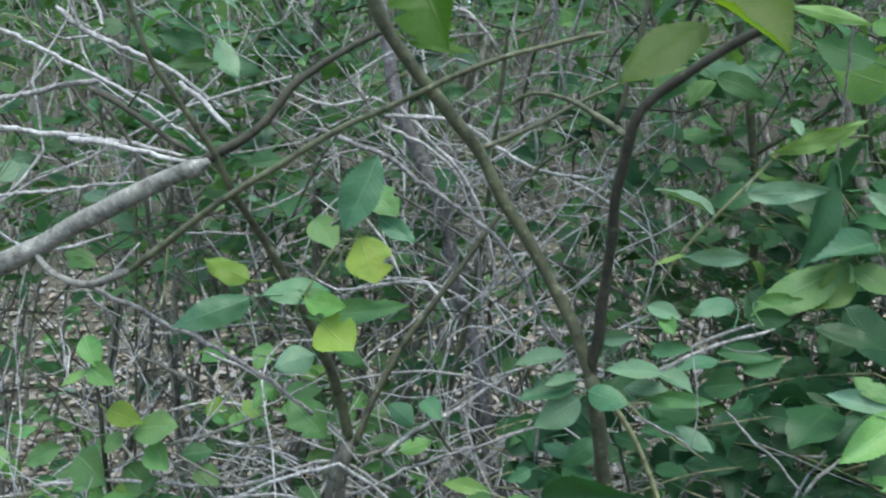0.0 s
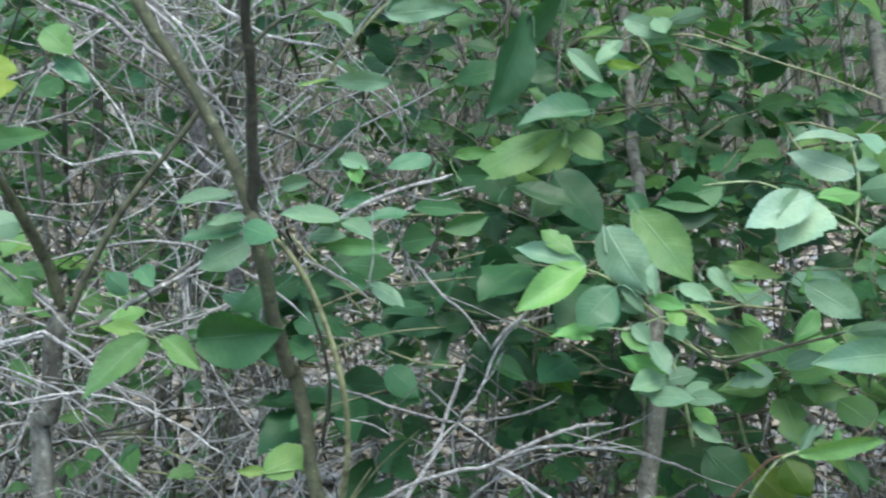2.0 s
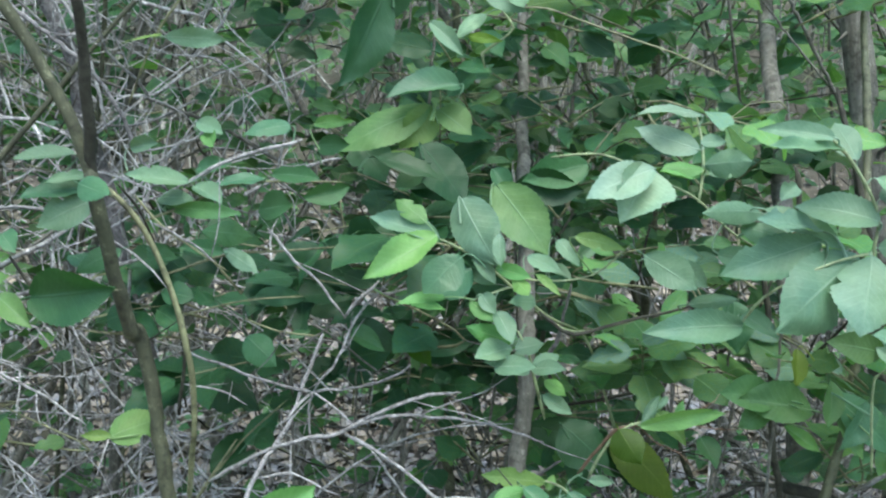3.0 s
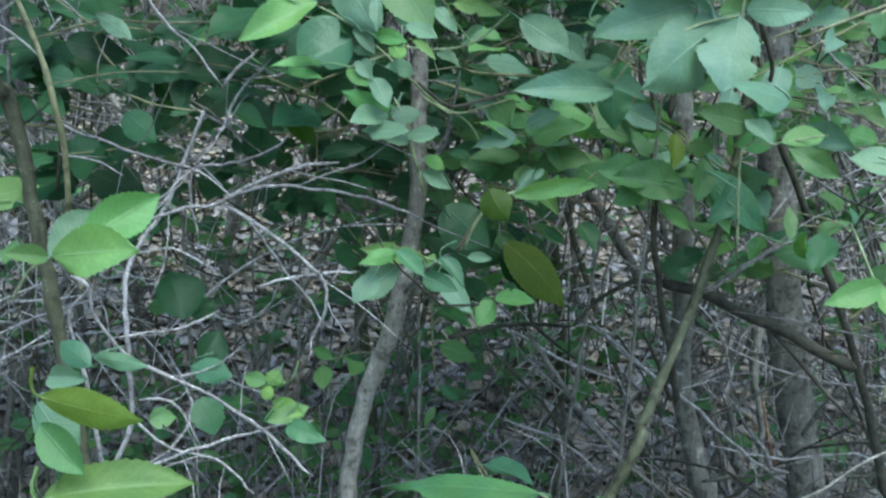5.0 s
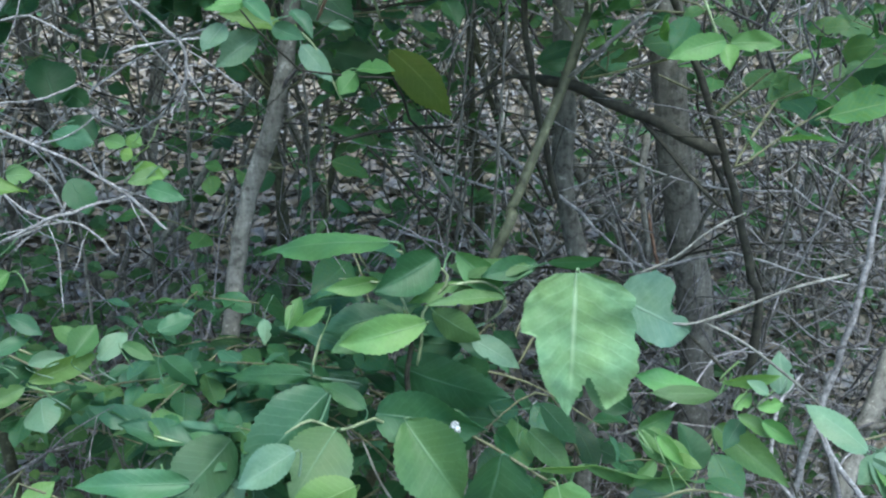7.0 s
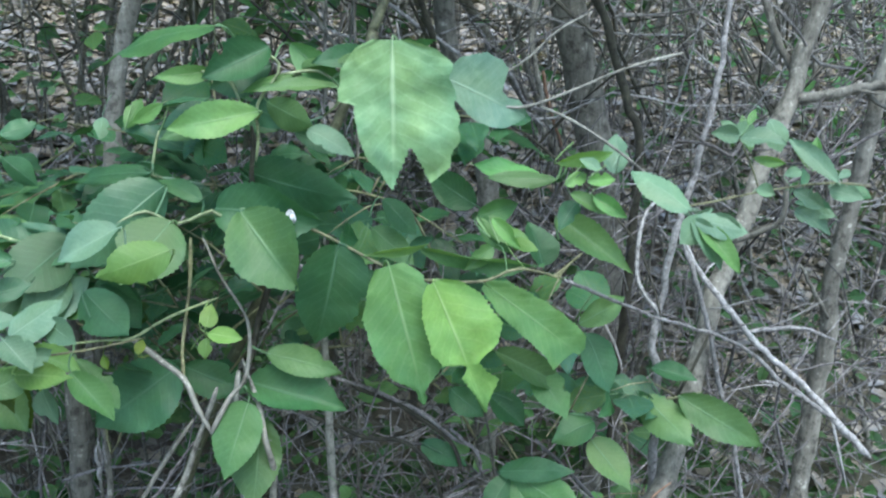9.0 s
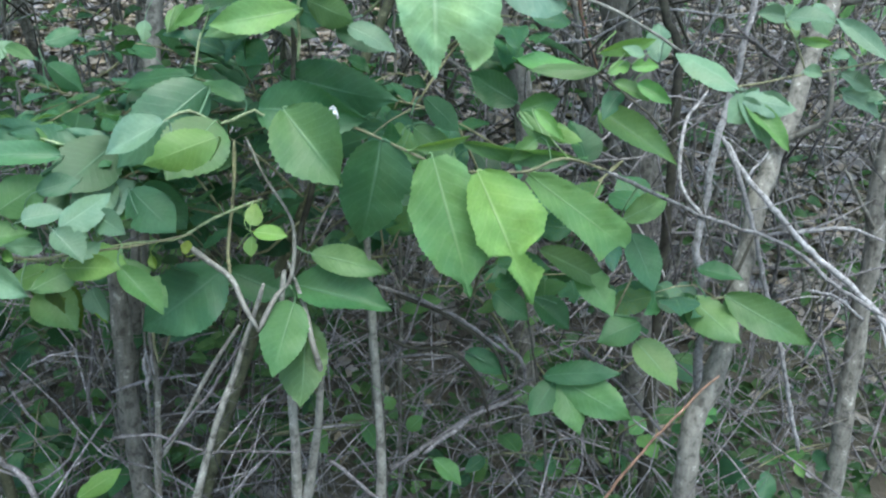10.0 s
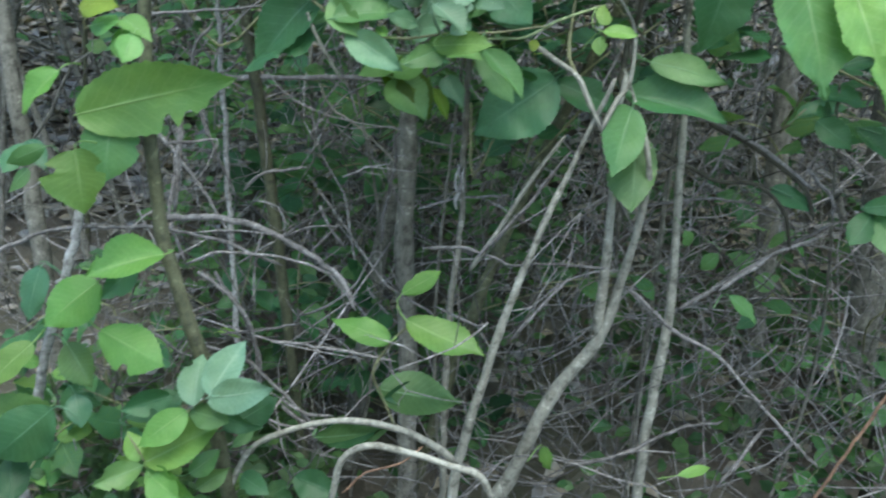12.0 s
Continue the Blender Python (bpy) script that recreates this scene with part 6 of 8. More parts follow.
branch(mt, "twig", "twig", 4.1, 3.0, (0.699, 1.250, 0.402), (0.758, 1.250, 0.413), (0.816, 1.250, 0.408), (0.846, 1.250, 0.398))
branch(mt, "twig", "dark", 4.9, 3.9, (0.702, 1.200, 0.470), (0.757, 1.200, 0.445), (0.795, 1.190, 0.443), (0.822, 1.180, 0.417), (0.833, 1.180, 0.379))
branch(mt, "twig", "twig", 4.8, 3.9, (0.725, 1.200, 0.511), (0.768, 1.200, 0.493), (0.812, 1.200, 0.468), (0.850, 1.190, 0.441))
branch(mt, "twig", "twig", 4.5, 3.9, (0.767, 1.180, 0.337), (0.811, 1.180, 0.373), (0.866, 1.180, 0.400))
branch(mt, "twig", "twig", 3.6, 3.0, (0.526, 1.140, 0.378), (0.565, 1.140, 0.423), (0.606, 1.130, 0.484))
branch(mt, "twig", "twig", 4.4, 3.3, (0.920, 1.180, 0.450), (0.965, 1.170, 0.405), (1.011, 1.160, 0.353))
uc = thing("willow_shoot", "sunlit willow shoot tip with pale blue-green young leaves", "willow shoot")
branch(uc, "twig", "green", 2.2, 1.8, (0.534, 1.270, 1.269), (0.574, 1.260, 1.272), (0.609, 1.256, 1.257), (0.646, 1.260, 1.241), (0.678, 1.270, 1.215), (0.706, 1.270, 1.198))
branch(uc, "twig", "green", 2.6, 2.2, (0.649, 1.260, 1.237), (0.654, 1.270, 1.258), (0.654, 1.275, 1.280), (0.650, 1.284, 1.304))
branch(uc, "twig", "green", 2.5, 2.4, (0.777, 1.200, 1.175), (0.761, 1.200, 1.205), (0.762, 1.200, 1.236), (0.742, 1.200, 1.271), (0.722, 1.200, 1.292))
branch(uc, "twig", "green", 2.1, 2.0, (0.673, 1.220, 1.147), (0.681, 1.210, 1.166), (0.693, 1.200, 1.182), (0.733, 1.200, 1.202), (0.765, 1.200, 1.210))
branch(uc, "twig", "green", 2.6, 1.9, (0.540, 1.380, 1.124), (0.554, 1.360, 1.117), (0.572, 1.340, 1.114), (0.613, 1.300, 1.133))
branch(uc, "twig", "dark", 3.7, 3.9, (0.772, 1.280, 1.125), (0.804, 1.270, 1.138), (0.814, 1.260, 1.167), (0.796, 1.250, 1.208))
branch(uc, "twig", "green", 2.7, 1.8, (0.574, 1.260, 1.011), (0.580, 1.250, 1.033), (0.594, 1.246, 1.056), (0.612, 1.250, 1.063), (0.635, 1.260, 1.063))
branch(uc, "twig", "green", 1.8, 1.8, (0.526, 1.270, 1.151), (0.513, 1.270, 1.165), (0.497, 1.270, 1.162), (0.478, 1.270, 1.154))
branch(uc, "twig", "green", 1.8, 1.8, (0.501, 1.270, 1.174), (0.537, 1.270, 1.171), (0.572, 1.270, 1.177), (0.601, 1.270, 1.202))
branch(uc, "twig", "dark", 3.6, 2.7, (0.531, 1.280, 1.144), (0.544, 1.280, 1.134), (0.561, 1.280, 1.125), (0.598, 1.280, 1.137), (0.655, 1.280, 1.151))
branch(uc, "twig", "vine", 1.8, 1.7, (0.512, 1.300, 1.385), (0.530, 1.300, 1.385), (0.563, 1.290, 1.373), (0.596, 1.280, 1.361), (0.622, 1.270, 1.352), (0.661, 1.250, 1.334))
branch(uc, "twig", "green", 2.4, 1.9, (0.486, 1.370, 1.340), (0.483, 1.370, 1.353), (0.495, 1.370, 1.362), (0.510, 1.370, 1.375), (0.498, 1.370, 1.391))
leaf(uc, (0.649, 1.280, 1.302), (0.596, 1.260, 1.314), .28, 20, "B")
leaf(uc, (0.649, 1.270, 1.277), (0.600, 1.250, 1.302), .45, 10, "B")
leaf(uc, (0.652, 1.275, 1.282), (0.675, 1.250, 1.295), .5, 10, "b")
leaf(uc, (0.655, 1.270, 1.265), (0.681, 1.240, 1.274), .6, 10, "b")
leaf(uc, (0.648, 1.270, 1.259), (0.618, 1.250, 1.267), .6, 10, "n")
leaf(uc, (0.609, 1.250, 1.261), (0.557, 1.230, 1.246), .55, 0, "B")
leaf(uc, (0.608, 1.260, 1.260), (0.587, 1.230, 1.226), .9, 0, "B")
leaf(uc, (0.724, 1.200, 1.289), (0.675, 1.180, 1.306), .3, 20, "b")
leaf(uc, (0.731, 1.200, 1.282), (0.670, 1.180, 1.287), .25, 30, "s")
leaf(uc, (0.742, 1.200, 1.275), (0.733, 1.170, 1.318), .62, 0, "b")
leaf(uc, (0.758, 1.200, 1.205), (0.740, 1.160, 1.161), .75, 0, "b")
leaf(uc, (0.753, 1.210, 1.204), (0.687, 1.170, 1.161), .6, 0, "s")
leaf(uc, (0.765, 1.200, 1.212), (0.799, 1.170, 1.214), .6, 10, "b")
leaf(uc, (0.706, 1.240, 1.242), (0.721, 1.210, 1.267), .65, 0, "b")
leaf(uc, (0.673, 1.220, 1.148), (0.599, 1.190, 1.154), .33, 15, "s")
leaf(uc, (0.761, 1.200, 1.230), (0.709, 1.180, 1.258), .55, 10, "b")
leaf(uc, (0.730, 1.220, 1.221), (0.676, 1.200, 1.237), .45, 10, "b")
leaf(uc, (0.727, 1.220, 1.212), (0.657, 1.200, 1.191), .45, 10, "s")
leaf(uc, (0.761, 1.200, 1.248), (0.780, 1.170, 1.265), .6, 10, "b")
leaf(uc, (0.680, 1.230, 1.154), (0.696, 1.200, 1.147), .5, 0, "s")
leaf(uc, (0.646, 1.250, 1.158), (0.671, 1.220, 1.168), .3, 20, "b")
leaf(uc, (0.693, 1.250, 1.230), (0.647, 1.230, 1.238), .4, 10, "s")
leaf(uc, (0.780, 1.150, 1.152), (0.738, 1.130, 1.166), .6, 0, "s")
leaf(uc, (0.637, 1.260, 1.062), (0.679, 1.250, 1.071), .3, 20, "n")
leaf(uc, (0.612, 1.250, 1.063), (0.629, 1.250, 1.086), .3, 0, "b")
leaf(uc, (0.642, 1.260, 1.060), (0.651, 1.250, 1.082), .4, 0, "n")
leaf(uc, (0.657, 1.265, 1.259), (0.684, 1.240, 1.272), .55, 0, "b")
leaf(uc, (0.650, 1.265, 1.262), (0.619, 1.250, 1.265), .45, 0, "n")
leaf(uc, (0.694, 1.240, 1.233), (0.748, 1.210, 1.217), .34, 10, "b")
leaf(uc, (0.681, 1.250, 1.218), (0.724, 1.220, 1.212), .36, 10, "s")
leaf(uc, (0.758, 1.200, 1.262), (0.785, 1.180, 1.247), .6, 0, "b")
leaf(uc, (0.668, 1.260, 1.196), (0.707, 1.230, 1.192), .4, 0, "s")
leaf(uc, (0.642, 1.300, 1.181), (0.666, 1.280, 1.168), .6, 0, "s")
leaf(uc, (0.628, 1.300, 1.183), (0.650, 1.280, 1.197), .4, 10, "n")
leaf(uc, (0.466, 1.260, 1.189), (0.438, 1.240, 1.167), .8, 0, "t")
leaf(uc, (0.453, 1.270, 1.155), (0.417, 1.250, 1.160), .28, 10, "n")
leaf(uc, (0.496, 1.270, 1.206), (0.497, 1.250, 1.186), .45, 0, "b")
leaf(uc, (0.521, 1.280, 1.188), (0.543, 1.260, 1.181), .5, 0, "b")
leaf(uc, (0.544, 1.280, 1.201), (0.560, 1.260, 1.188), .5, 0, "b")
leaf(uc, (0.557, 1.270, 1.206), (0.592, 1.250, 1.203), .34, 10, "f")
leaf(uc, (0.495, 1.260, 1.147), (0.509, 1.240, 1.128), .6, 0, "b")
leaf(uc, (0.507, 1.260, 1.118), (0.479, 1.240, 1.115), .6, 0, "b")
leaf(uc, (0.511, 1.260, 1.117), (0.535, 1.240, 1.129), .6, 0, "b")
leaf(uc, (0.475, 1.270, 1.152), (0.494, 1.250, 1.144), .5, 0, "n")
leaf(uc, (0.526, 1.260, 1.176), (0.542, 1.240, 1.169), .28, 10, "f")
leaf(uc, (0.508, 1.260, 1.173), (0.518, 1.240, 1.167), .6, 0, "f")
leaf(uc, (0.605, 1.240, 1.197), (0.641, 1.220, 1.176), .6, 0, "s")
leaf(uc, (0.563, 1.340, 1.028), (0.603, 1.320, 0.999), .85, 0, "D")
leaf(uc, (0.584, 1.200, 1.073), (0.595, 1.180, 1.054), .85, 0, "Y")
leaf(uc, (0.690, 1.350, 1.016), (0.703, 1.330, 0.996), .7, 0, "d")
leaf(uc, (0.423, 1.360, 1.103), (0.445, 1.340, 1.081), .6, 0, "Y")
leaf(uc, (0.372, 1.360, 1.113), (0.418, 1.340, 1.098), .5, 0, "D")
leaf(uc, (0.495, 1.270, 1.180), (0.520, 1.250, 1.178), .4, 10, "n")
leaf(uc, (0.526, 1.270, 1.153), (0.505, 1.250, 1.159), .5, 0, "b")
leaf(uc, (0.484, 1.270, 1.158), (0.492, 1.250, 1.148), .6, 0, "b")
leaf(uc, (0.542, 1.300, 1.080), (0.555, 1.280, 1.077), .5, 0, "n")
leaf(uc, (0.438, 1.360, 1.375), (0.467, 1.340, 1.353), .4, 0, "b")
leaf(uc, (0.486, 1.360, 1.400), (0.516, 1.340, 1.389), .5, 0, "b")
leaf(uc, (0.520, 1.340, 1.398), (0.543, 1.320, 1.405), .42, 10, "b")
leaf(uc, (0.485, 1.370, 1.385), (0.460, 1.350, 1.368), .4, 0, "b")
leaf(uc, (0.471, 1.360, 1.365), (0.495, 1.340, 1.361), .3, 10, "y")
leaf(uc, (0.510, 1.350, 1.402), (0.515, 1.330, 1.390), .8, 0, "b")
ul = thing("willow_shoot", "willow shoot with a whorl of smooth pale leaves", "willow shoot")
branch(ul, "twig", "green", 2.9, 2.3, (0.519, 1.330, 1.149), (0.494, 1.320, 1.171), (0.466, 1.300, 1.191), (0.448, 1.293, 1.200))
branch(ul, "twig", "green", 2.8, 2.4, (0.635, 1.450, 0.985), (0.611, 1.430, 1.049), (0.590, 1.410, 1.094), (0.551, 1.370, 1.120), (0.519, 1.330, 1.149))
leaf(ul, (0.448, 1.293, 1.201), (0.387, 1.270, 1.225), .33, 10, "b")
leaf(ul, (0.446, 1.293, 1.200), (0.392, 1.260, 1.172), .42, 0, "n")
leaf(ul, (0.438, 1.295, 1.212), (0.414, 1.280, 1.240), .55, 0, "n")
leaf(ul, (0.455, 1.310, 1.147), (0.468, 1.280, 1.186), .85, 0, "d")
leaf(ul, (0.455, 1.310, 1.146), (0.416, 1.300, 1.149), .28, 20, "b")
leaf(ul, (0.478, 1.300, 1.184), (0.498, 1.290, 1.165), .45, 0, "b")
leaf(ul, (0.402, 1.340, 1.405), (0.376, 1.300, 1.319), .45, -52, "D")
leaf(ul, (0.430, 1.360, 1.421), (0.388, 1.340, 1.373), .5, -50, "D")
leaf(ul, (0.432, 1.400, 1.270), (0.478, 1.380, 1.221), .7, 0, "D")
leaf(ul, (0.586, 1.420, 1.254), (0.531, 1.400, 1.240), .6, 0, "d")
leaf(ul, (0.449, 1.420, 1.253), (0.412, 1.400, 1.229), .7, 0, "d")
leaf(ul, (0.554, 1.400, 1.161), (0.572, 1.380, 1.157), .5, 0, "b")
leaf(ul, (0.591, 1.380, 1.186), (0.574, 1.370, 1.172), .6, 0, "b")
leaf(ul, (0.586, 1.380, 1.186), (0.609, 1.370, 1.180), .5, 0, "n")
leaf(ul, (0.438, 1.430, 1.305), (0.351, 1.400, 1.265), .4, 0, "n")
leaf(ul, (0.441, 1.430, 1.305), (0.416, 1.410, 1.267), .7, 0, "f")
leaf(ul, (0.447, 1.430, 1.302), (0.477, 1.410, 1.283), .75, 0, "m")
leaf(ul, (0.465, 1.430, 1.326), (0.399, 1.400, 1.315), .48, 0, "t")
leaf(ul, (0.366, 1.500, 1.270), (0.397, 1.480, 1.234), .9, 0, "D")
leaf(ul, (0.467, 1.320, 1.229), (0.491, 1.280, 1.179), .6, 0, "b")
leaf(ul, (0.499, 1.360, 1.238), (0.546, 1.330, 1.185), .6, 0, "m")
leaf(ul, (0.522, 1.420, 1.234), (0.582, 1.400, 1.235), .55, 0, "D")
leaf(ul, (0.421, 1.420, 1.246), (0.454, 1.400, 1.222), .8, 0, "D")
leaf(ul, (0.475, 1.310, 1.171), (0.494, 1.290, 1.163), .4, 0, "b")
sl = thing("willow_shoot", "hanging willow twig with large yellow-olive backlit leaves", "willow shoot")
branch(sl, "twig", "green", 1.6, 1.5, (0.297, 1.030, 1.031), (0.312, 1.020, 1.053), (0.326, 1.015, 1.062), (0.345, 1.010, 1.074))
leaf(sl, (0.325, 1.015, 1.062), (0.348, 1.000, 1.095), .6, 0, "b")
leaf(sl, (0.345, 1.010, 1.074), (0.382, 0.990, 1.107), .55, 0, "n")
leaf(sl, (0.329, 1.015, 1.062), (0.373, 0.990, 1.074), .55, 0, "n")
leaf(sl, (0.323, 1.015, 1.061), (0.307, 1.000, 1.067), .5, 0, "m")
leaf(sl, (0.294, 1.050, 1.060), (0.294, 1.030, 1.055), .5, 0, "m")
leaf(sl, (0.305, 1.040, 0.902), (0.392, 1.000, 0.934), .36, 0, "f")
leaf(sl, (0.307, 1.050, 0.963), (0.362, 1.020, 0.961), .4, 10, "y")
leaf(sl, (0.302, 1.050, 0.946), (0.331, 1.030, 0.923), .55, 0, "m")
leaf(sl, (0.305, 1.040, 0.902), (0.328, 1.020, 0.901), .5, 0, "f")
leaf(sl, (0.318, 1.040, 0.894), (0.347, 1.020, 0.880), .8, 0, "m")
leaf(sl, (0.300, 1.040, 0.888), (0.288, 1.020, 0.857), .8, 0, "n")
dk = thing("willow_shoot", "young willow shoot with small toothed leaves between the trunks", "willow shoot")
branch(dk, "twig", "green", 2.9, 2.2, (0.542, 1.300, 1.047), (0.531, 1.280, 1.083), (0.523, 1.270, 1.111), (0.512, 1.260, 1.133))
branch(dk, "twig", "rust", 2.9, 2.8, (0.572, 1.300, 0.999), (0.584, 1.280, 1.028), (0.595, 1.260, 1.053), (0.608, 1.250, 1.060), (0.666, 1.270, 1.068))
branch(dk, "twig", "green", 2.5, 1.9, (0.596, 1.300, 0.928), (0.568, 1.300, 0.979), (0.543, 1.300, 0.993), (0.509, 1.300, 0.998))
branch(dk, "twig", "green", 2.3, 2.3, (0.889, 1.240, 1.049), (0.897, 1.230, 1.028), (0.909, 1.220, 1.002), (0.917, 1.220, 1.000))
branch(dk, "twig", "green", 2.4, 1.7, (0.804, 1.260, 1.019), (0.790, 1.240, 1.106), (0.808, 1.230, 1.112), (0.844, 1.210, 1.124))
branch(dk, "twig", "pale", 5.1, 3.3, (0.751, 1.500, 0.867), (0.802, 1.480, 0.827), (0.852, 1.460, 0.795), (0.914, 1.450, 0.744), (0.974, 1.450, 0.702))
branch(dk, "twig", "greybark", 6.0, 4.1, (0.683, 1.550, 0.839), (0.741, 1.540, 0.762), (0.798, 1.520, 0.697), (0.852, 1.500, 0.662))
branch(dk, "twig", "greybark", 4.4, 2.5, (0.815, 1.360, 0.950), (0.844, 1.330, 0.988), (0.874, 1.300, 1.025))
branch(dk, "twig", "dark", 5.2, 3.5, (1.019, 1.500, 0.858), (1.066, 1.500, 0.781), (1.121, 1.500, 0.677))
branch(dk, "twig", "dark", 4.4, 3.3, (0.624, 1.500, 0.845), (0.693, 1.500, 0.777), (0.737, 1.500, 0.721))
branch(dk, "twig", "pale", 4.0, 2.7, (0.665, 1.520, 0.740), (0.730, 1.500, 0.721), (0.774, 1.500, 0.684))
leaf(dk, (0.524, 1.280, 1.097), (0.489, 1.260, 1.109), .6, 0, "b")
leaf(dk, (0.528, 1.280, 1.097), (0.552, 1.260, 1.115), .55, 0, "b")
leaf(dk, (0.516, 1.270, 1.119), (0.471, 1.250, 1.134), .35, 10, "n")
leaf(dk, (0.541, 1.300, 1.067), (0.559, 1.280, 1.058), .5, 0, "b")
leaf(dk, (0.543, 1.300, 0.991), (0.490, 1.280, 1.003), .33, 10, "f")
leaf(dk, (0.521, 1.300, 0.983), (0.487, 1.280, 0.960), .6, 0, "b")
leaf(dk, (0.559, 1.300, 0.976), (0.587, 1.280, 0.950), .55, 0, "b")
leaf(dk, (0.583, 1.300, 0.994), (0.601, 1.290, 0.997), .5, 0, "b")
leaf(dk, (0.609, 1.300, 0.958), (0.641, 1.280, 0.961), .5, 0, "n")
leaf(dk, (0.607, 1.300, 0.954), (0.593, 1.280, 0.939), .7, 0, "n")
leaf(dk, (0.548, 1.300, 0.984), (0.552, 1.280, 1.003), .6, 0, "n")
leaf(dk, (0.650, 1.550, 0.944), (0.731, 1.530, 0.888), .5, 0, "y")
leaf(dk, (0.649, 1.560, 0.935), (0.685, 1.540, 0.887), .6, 0, "D")
leaf(dk, (0.562, 1.600, 0.937), (0.662, 1.580, 0.931), .5, 0, "D")
leaf(dk, (0.612, 1.250, 1.060), (0.667, 1.230, 1.076), .25, 20, "n")
leaf(dk, (0.627, 1.260, 1.066), (0.646, 1.240, 1.049), .5, 0, "f")
leaf(dk, (0.627, 1.260, 1.071), (0.637, 1.260, 1.082), .4, 0, "b")
leaf(dk, (0.736, 1.300, 1.068), (0.686, 1.280, 1.079), .6, 0, "m")
leaf(dk, (0.732, 1.300, 1.063), (0.703, 1.280, 1.051), .6, 0, "m")
leaf(dk, (0.746, 1.300, 1.044), (0.769, 1.280, 1.031), .4, 0, "n")
leaf(dk, (0.780, 1.280, 1.063), (0.799, 1.260, 1.033), .5, 0, "n")
leaf(dk, (0.772, 1.280, 1.091), (0.772, 1.260, 1.059), .6, 0, "m")
leaf(dk, (0.694, 1.300, 1.151), (0.693, 1.280, 1.114), .7, 0, "d")
leaf(dk, (0.763, 1.330, 1.104), (0.758, 1.310, 1.077), .6, 0, "y")
leaf(dk, (0.796, 1.250, 1.123), (0.751, 1.230, 1.136), .5, 0, "m")
leaf(dk, (0.813, 1.220, 1.115), (0.851, 1.200, 1.131), .5, 0, "n")
leaf(dk, (0.818, 1.220, 1.111), (0.853, 1.200, 1.091), .45, 0, "m")
leaf(dk, (0.808, 1.230, 1.112), (0.792, 1.220, 1.138), .6, 0, "b")
leaf(dk, (0.909, 1.220, 1.002), (0.862, 1.200, 0.995), .45, 0, "n")
leaf(dk, (0.910, 1.220, 1.000), (0.912, 1.200, 0.984), .7, 0, "n")
leaf(dk, (0.917, 1.220, 1.001), (0.953, 1.200, 1.006), .45, 0, "n")
leaf(dk, (0.902, 1.200, 1.101), (0.865, 1.180, 1.119), .7, 0, "b")
leaf(dk, (0.428, 1.250, 0.894), (0.413, 1.240, 0.905), .8, 0, "f")
leaf(dk, (0.414, 1.250, 0.893), (0.395, 1.240, 0.903), .7, 0, "m")
leaf(dk, (0.410, 1.250, 0.888), (0.422, 1.240, 0.887), .8, 0, "f")
leaf(dk, (0.417, 1.240, 0.863), (0.451, 1.220, 0.882), .45, 0, "m")
leaf(dk, (0.326, 1.220, 0.872), (0.346, 1.200, 0.881), .9, 0, "m")
leaf(dk, (0.533, 1.200, 0.756), (0.536, 1.180, 0.745), .6, 0, "b")
leaf(dk, (0.552, 1.200, 0.748), (0.563, 1.180, 0.783), .5, 0, "n")
leaf(dk, (0.342, 1.350, 0.869), (0.359, 1.350, 0.902), .8, 0, "D")
leaf(dk, (0.323, 1.380, 0.903), (0.304, 1.360, 0.958), .9, 0, "D")
leaf(dk, (0.345, 1.400, 0.898), (0.320, 1.400, 0.920), .8, 0, "D")
leaf(dk, (0.288, 1.200, 0.925), (0.261, 1.180, 0.951), .6, 0, "t")
leaf(dk, (0.292, 1.200, 0.932), (0.333, 1.180, 0.935), .3, 10, "s")
leaf(dk, (0.258, 1.200, 0.915), (0.289, 1.180, 0.923), .5, 0, "b")
leaf(dk, (0.262, 1.160, 0.911), (0.293, 1.140, 0.875), .6, 0, "s")
leaf(dk, (0.294, 1.140, 0.839), (0.268, 1.120, 0.823), .6, 0, "m")
leaf(dk, (0.330, 1.170, 0.818), (0.309, 1.150, 0.805), .6, 0, "m")
leaf(dk, (0.349, 1.280, 0.894), (0.381, 1.260, 0.894), .6, 0, "t")
leaf(dk, (0.434, 1.240, 0.859), (0.465, 1.220, 0.858), .5, 0, "t")
leaf(dk, (0.343, 1.340, 0.839), (0.361, 1.320, 0.813), .9, 0, "d")
leaf(dk, (0.420, 1.260, 0.872), (0.445, 1.240, 0.870), .5, 0, "g")
leaf(dk, (0.518, 1.220, 1.016), (0.490, 1.200, 1.016), .4, 0, "n")
leaf(dk, (0.518, 1.220, 1.018), (0.539, 1.200, 1.004), .5, 0, "t")
leaf(dk, (0.501, 1.220, 0.998), (0.488, 1.200, 0.982), .7, 0, "b")
leaf(dk, (0.540, 1.220, 0.999), (0.564, 1.200, 0.991), .5, 0, "t")
leaf(dk, (0.554, 1.230, 1.010), (0.571, 1.210, 0.997), .5, 0, "t")
leaf(dk, (0.495, 1.250, 1.105), (0.525, 1.230, 1.114), .5, 0, "b")
leaf(dk, (0.525, 1.250, 1.104), (0.546, 1.230, 1.113), .5, 0, "b")
leaf(dk, (0.767, 1.300, 1.059), (0.701, 1.280, 1.077), .5, 0, "m")
leaf(dk, (0.774, 1.280, 1.077), (0.831, 1.260, 1.034), .4, 0, "t")
leaf(dk, (0.800, 1.270, 1.075), (0.778, 1.250, 1.040), .5, 0, "t")
leaf(dk, (0.838, 1.240, 1.034), (0.847, 1.220, 1.070), .4, 0, "m")
leaf(dk, (0.879, 1.220, 1.053), (0.884, 1.200, 1.074), .6, 0, "t")
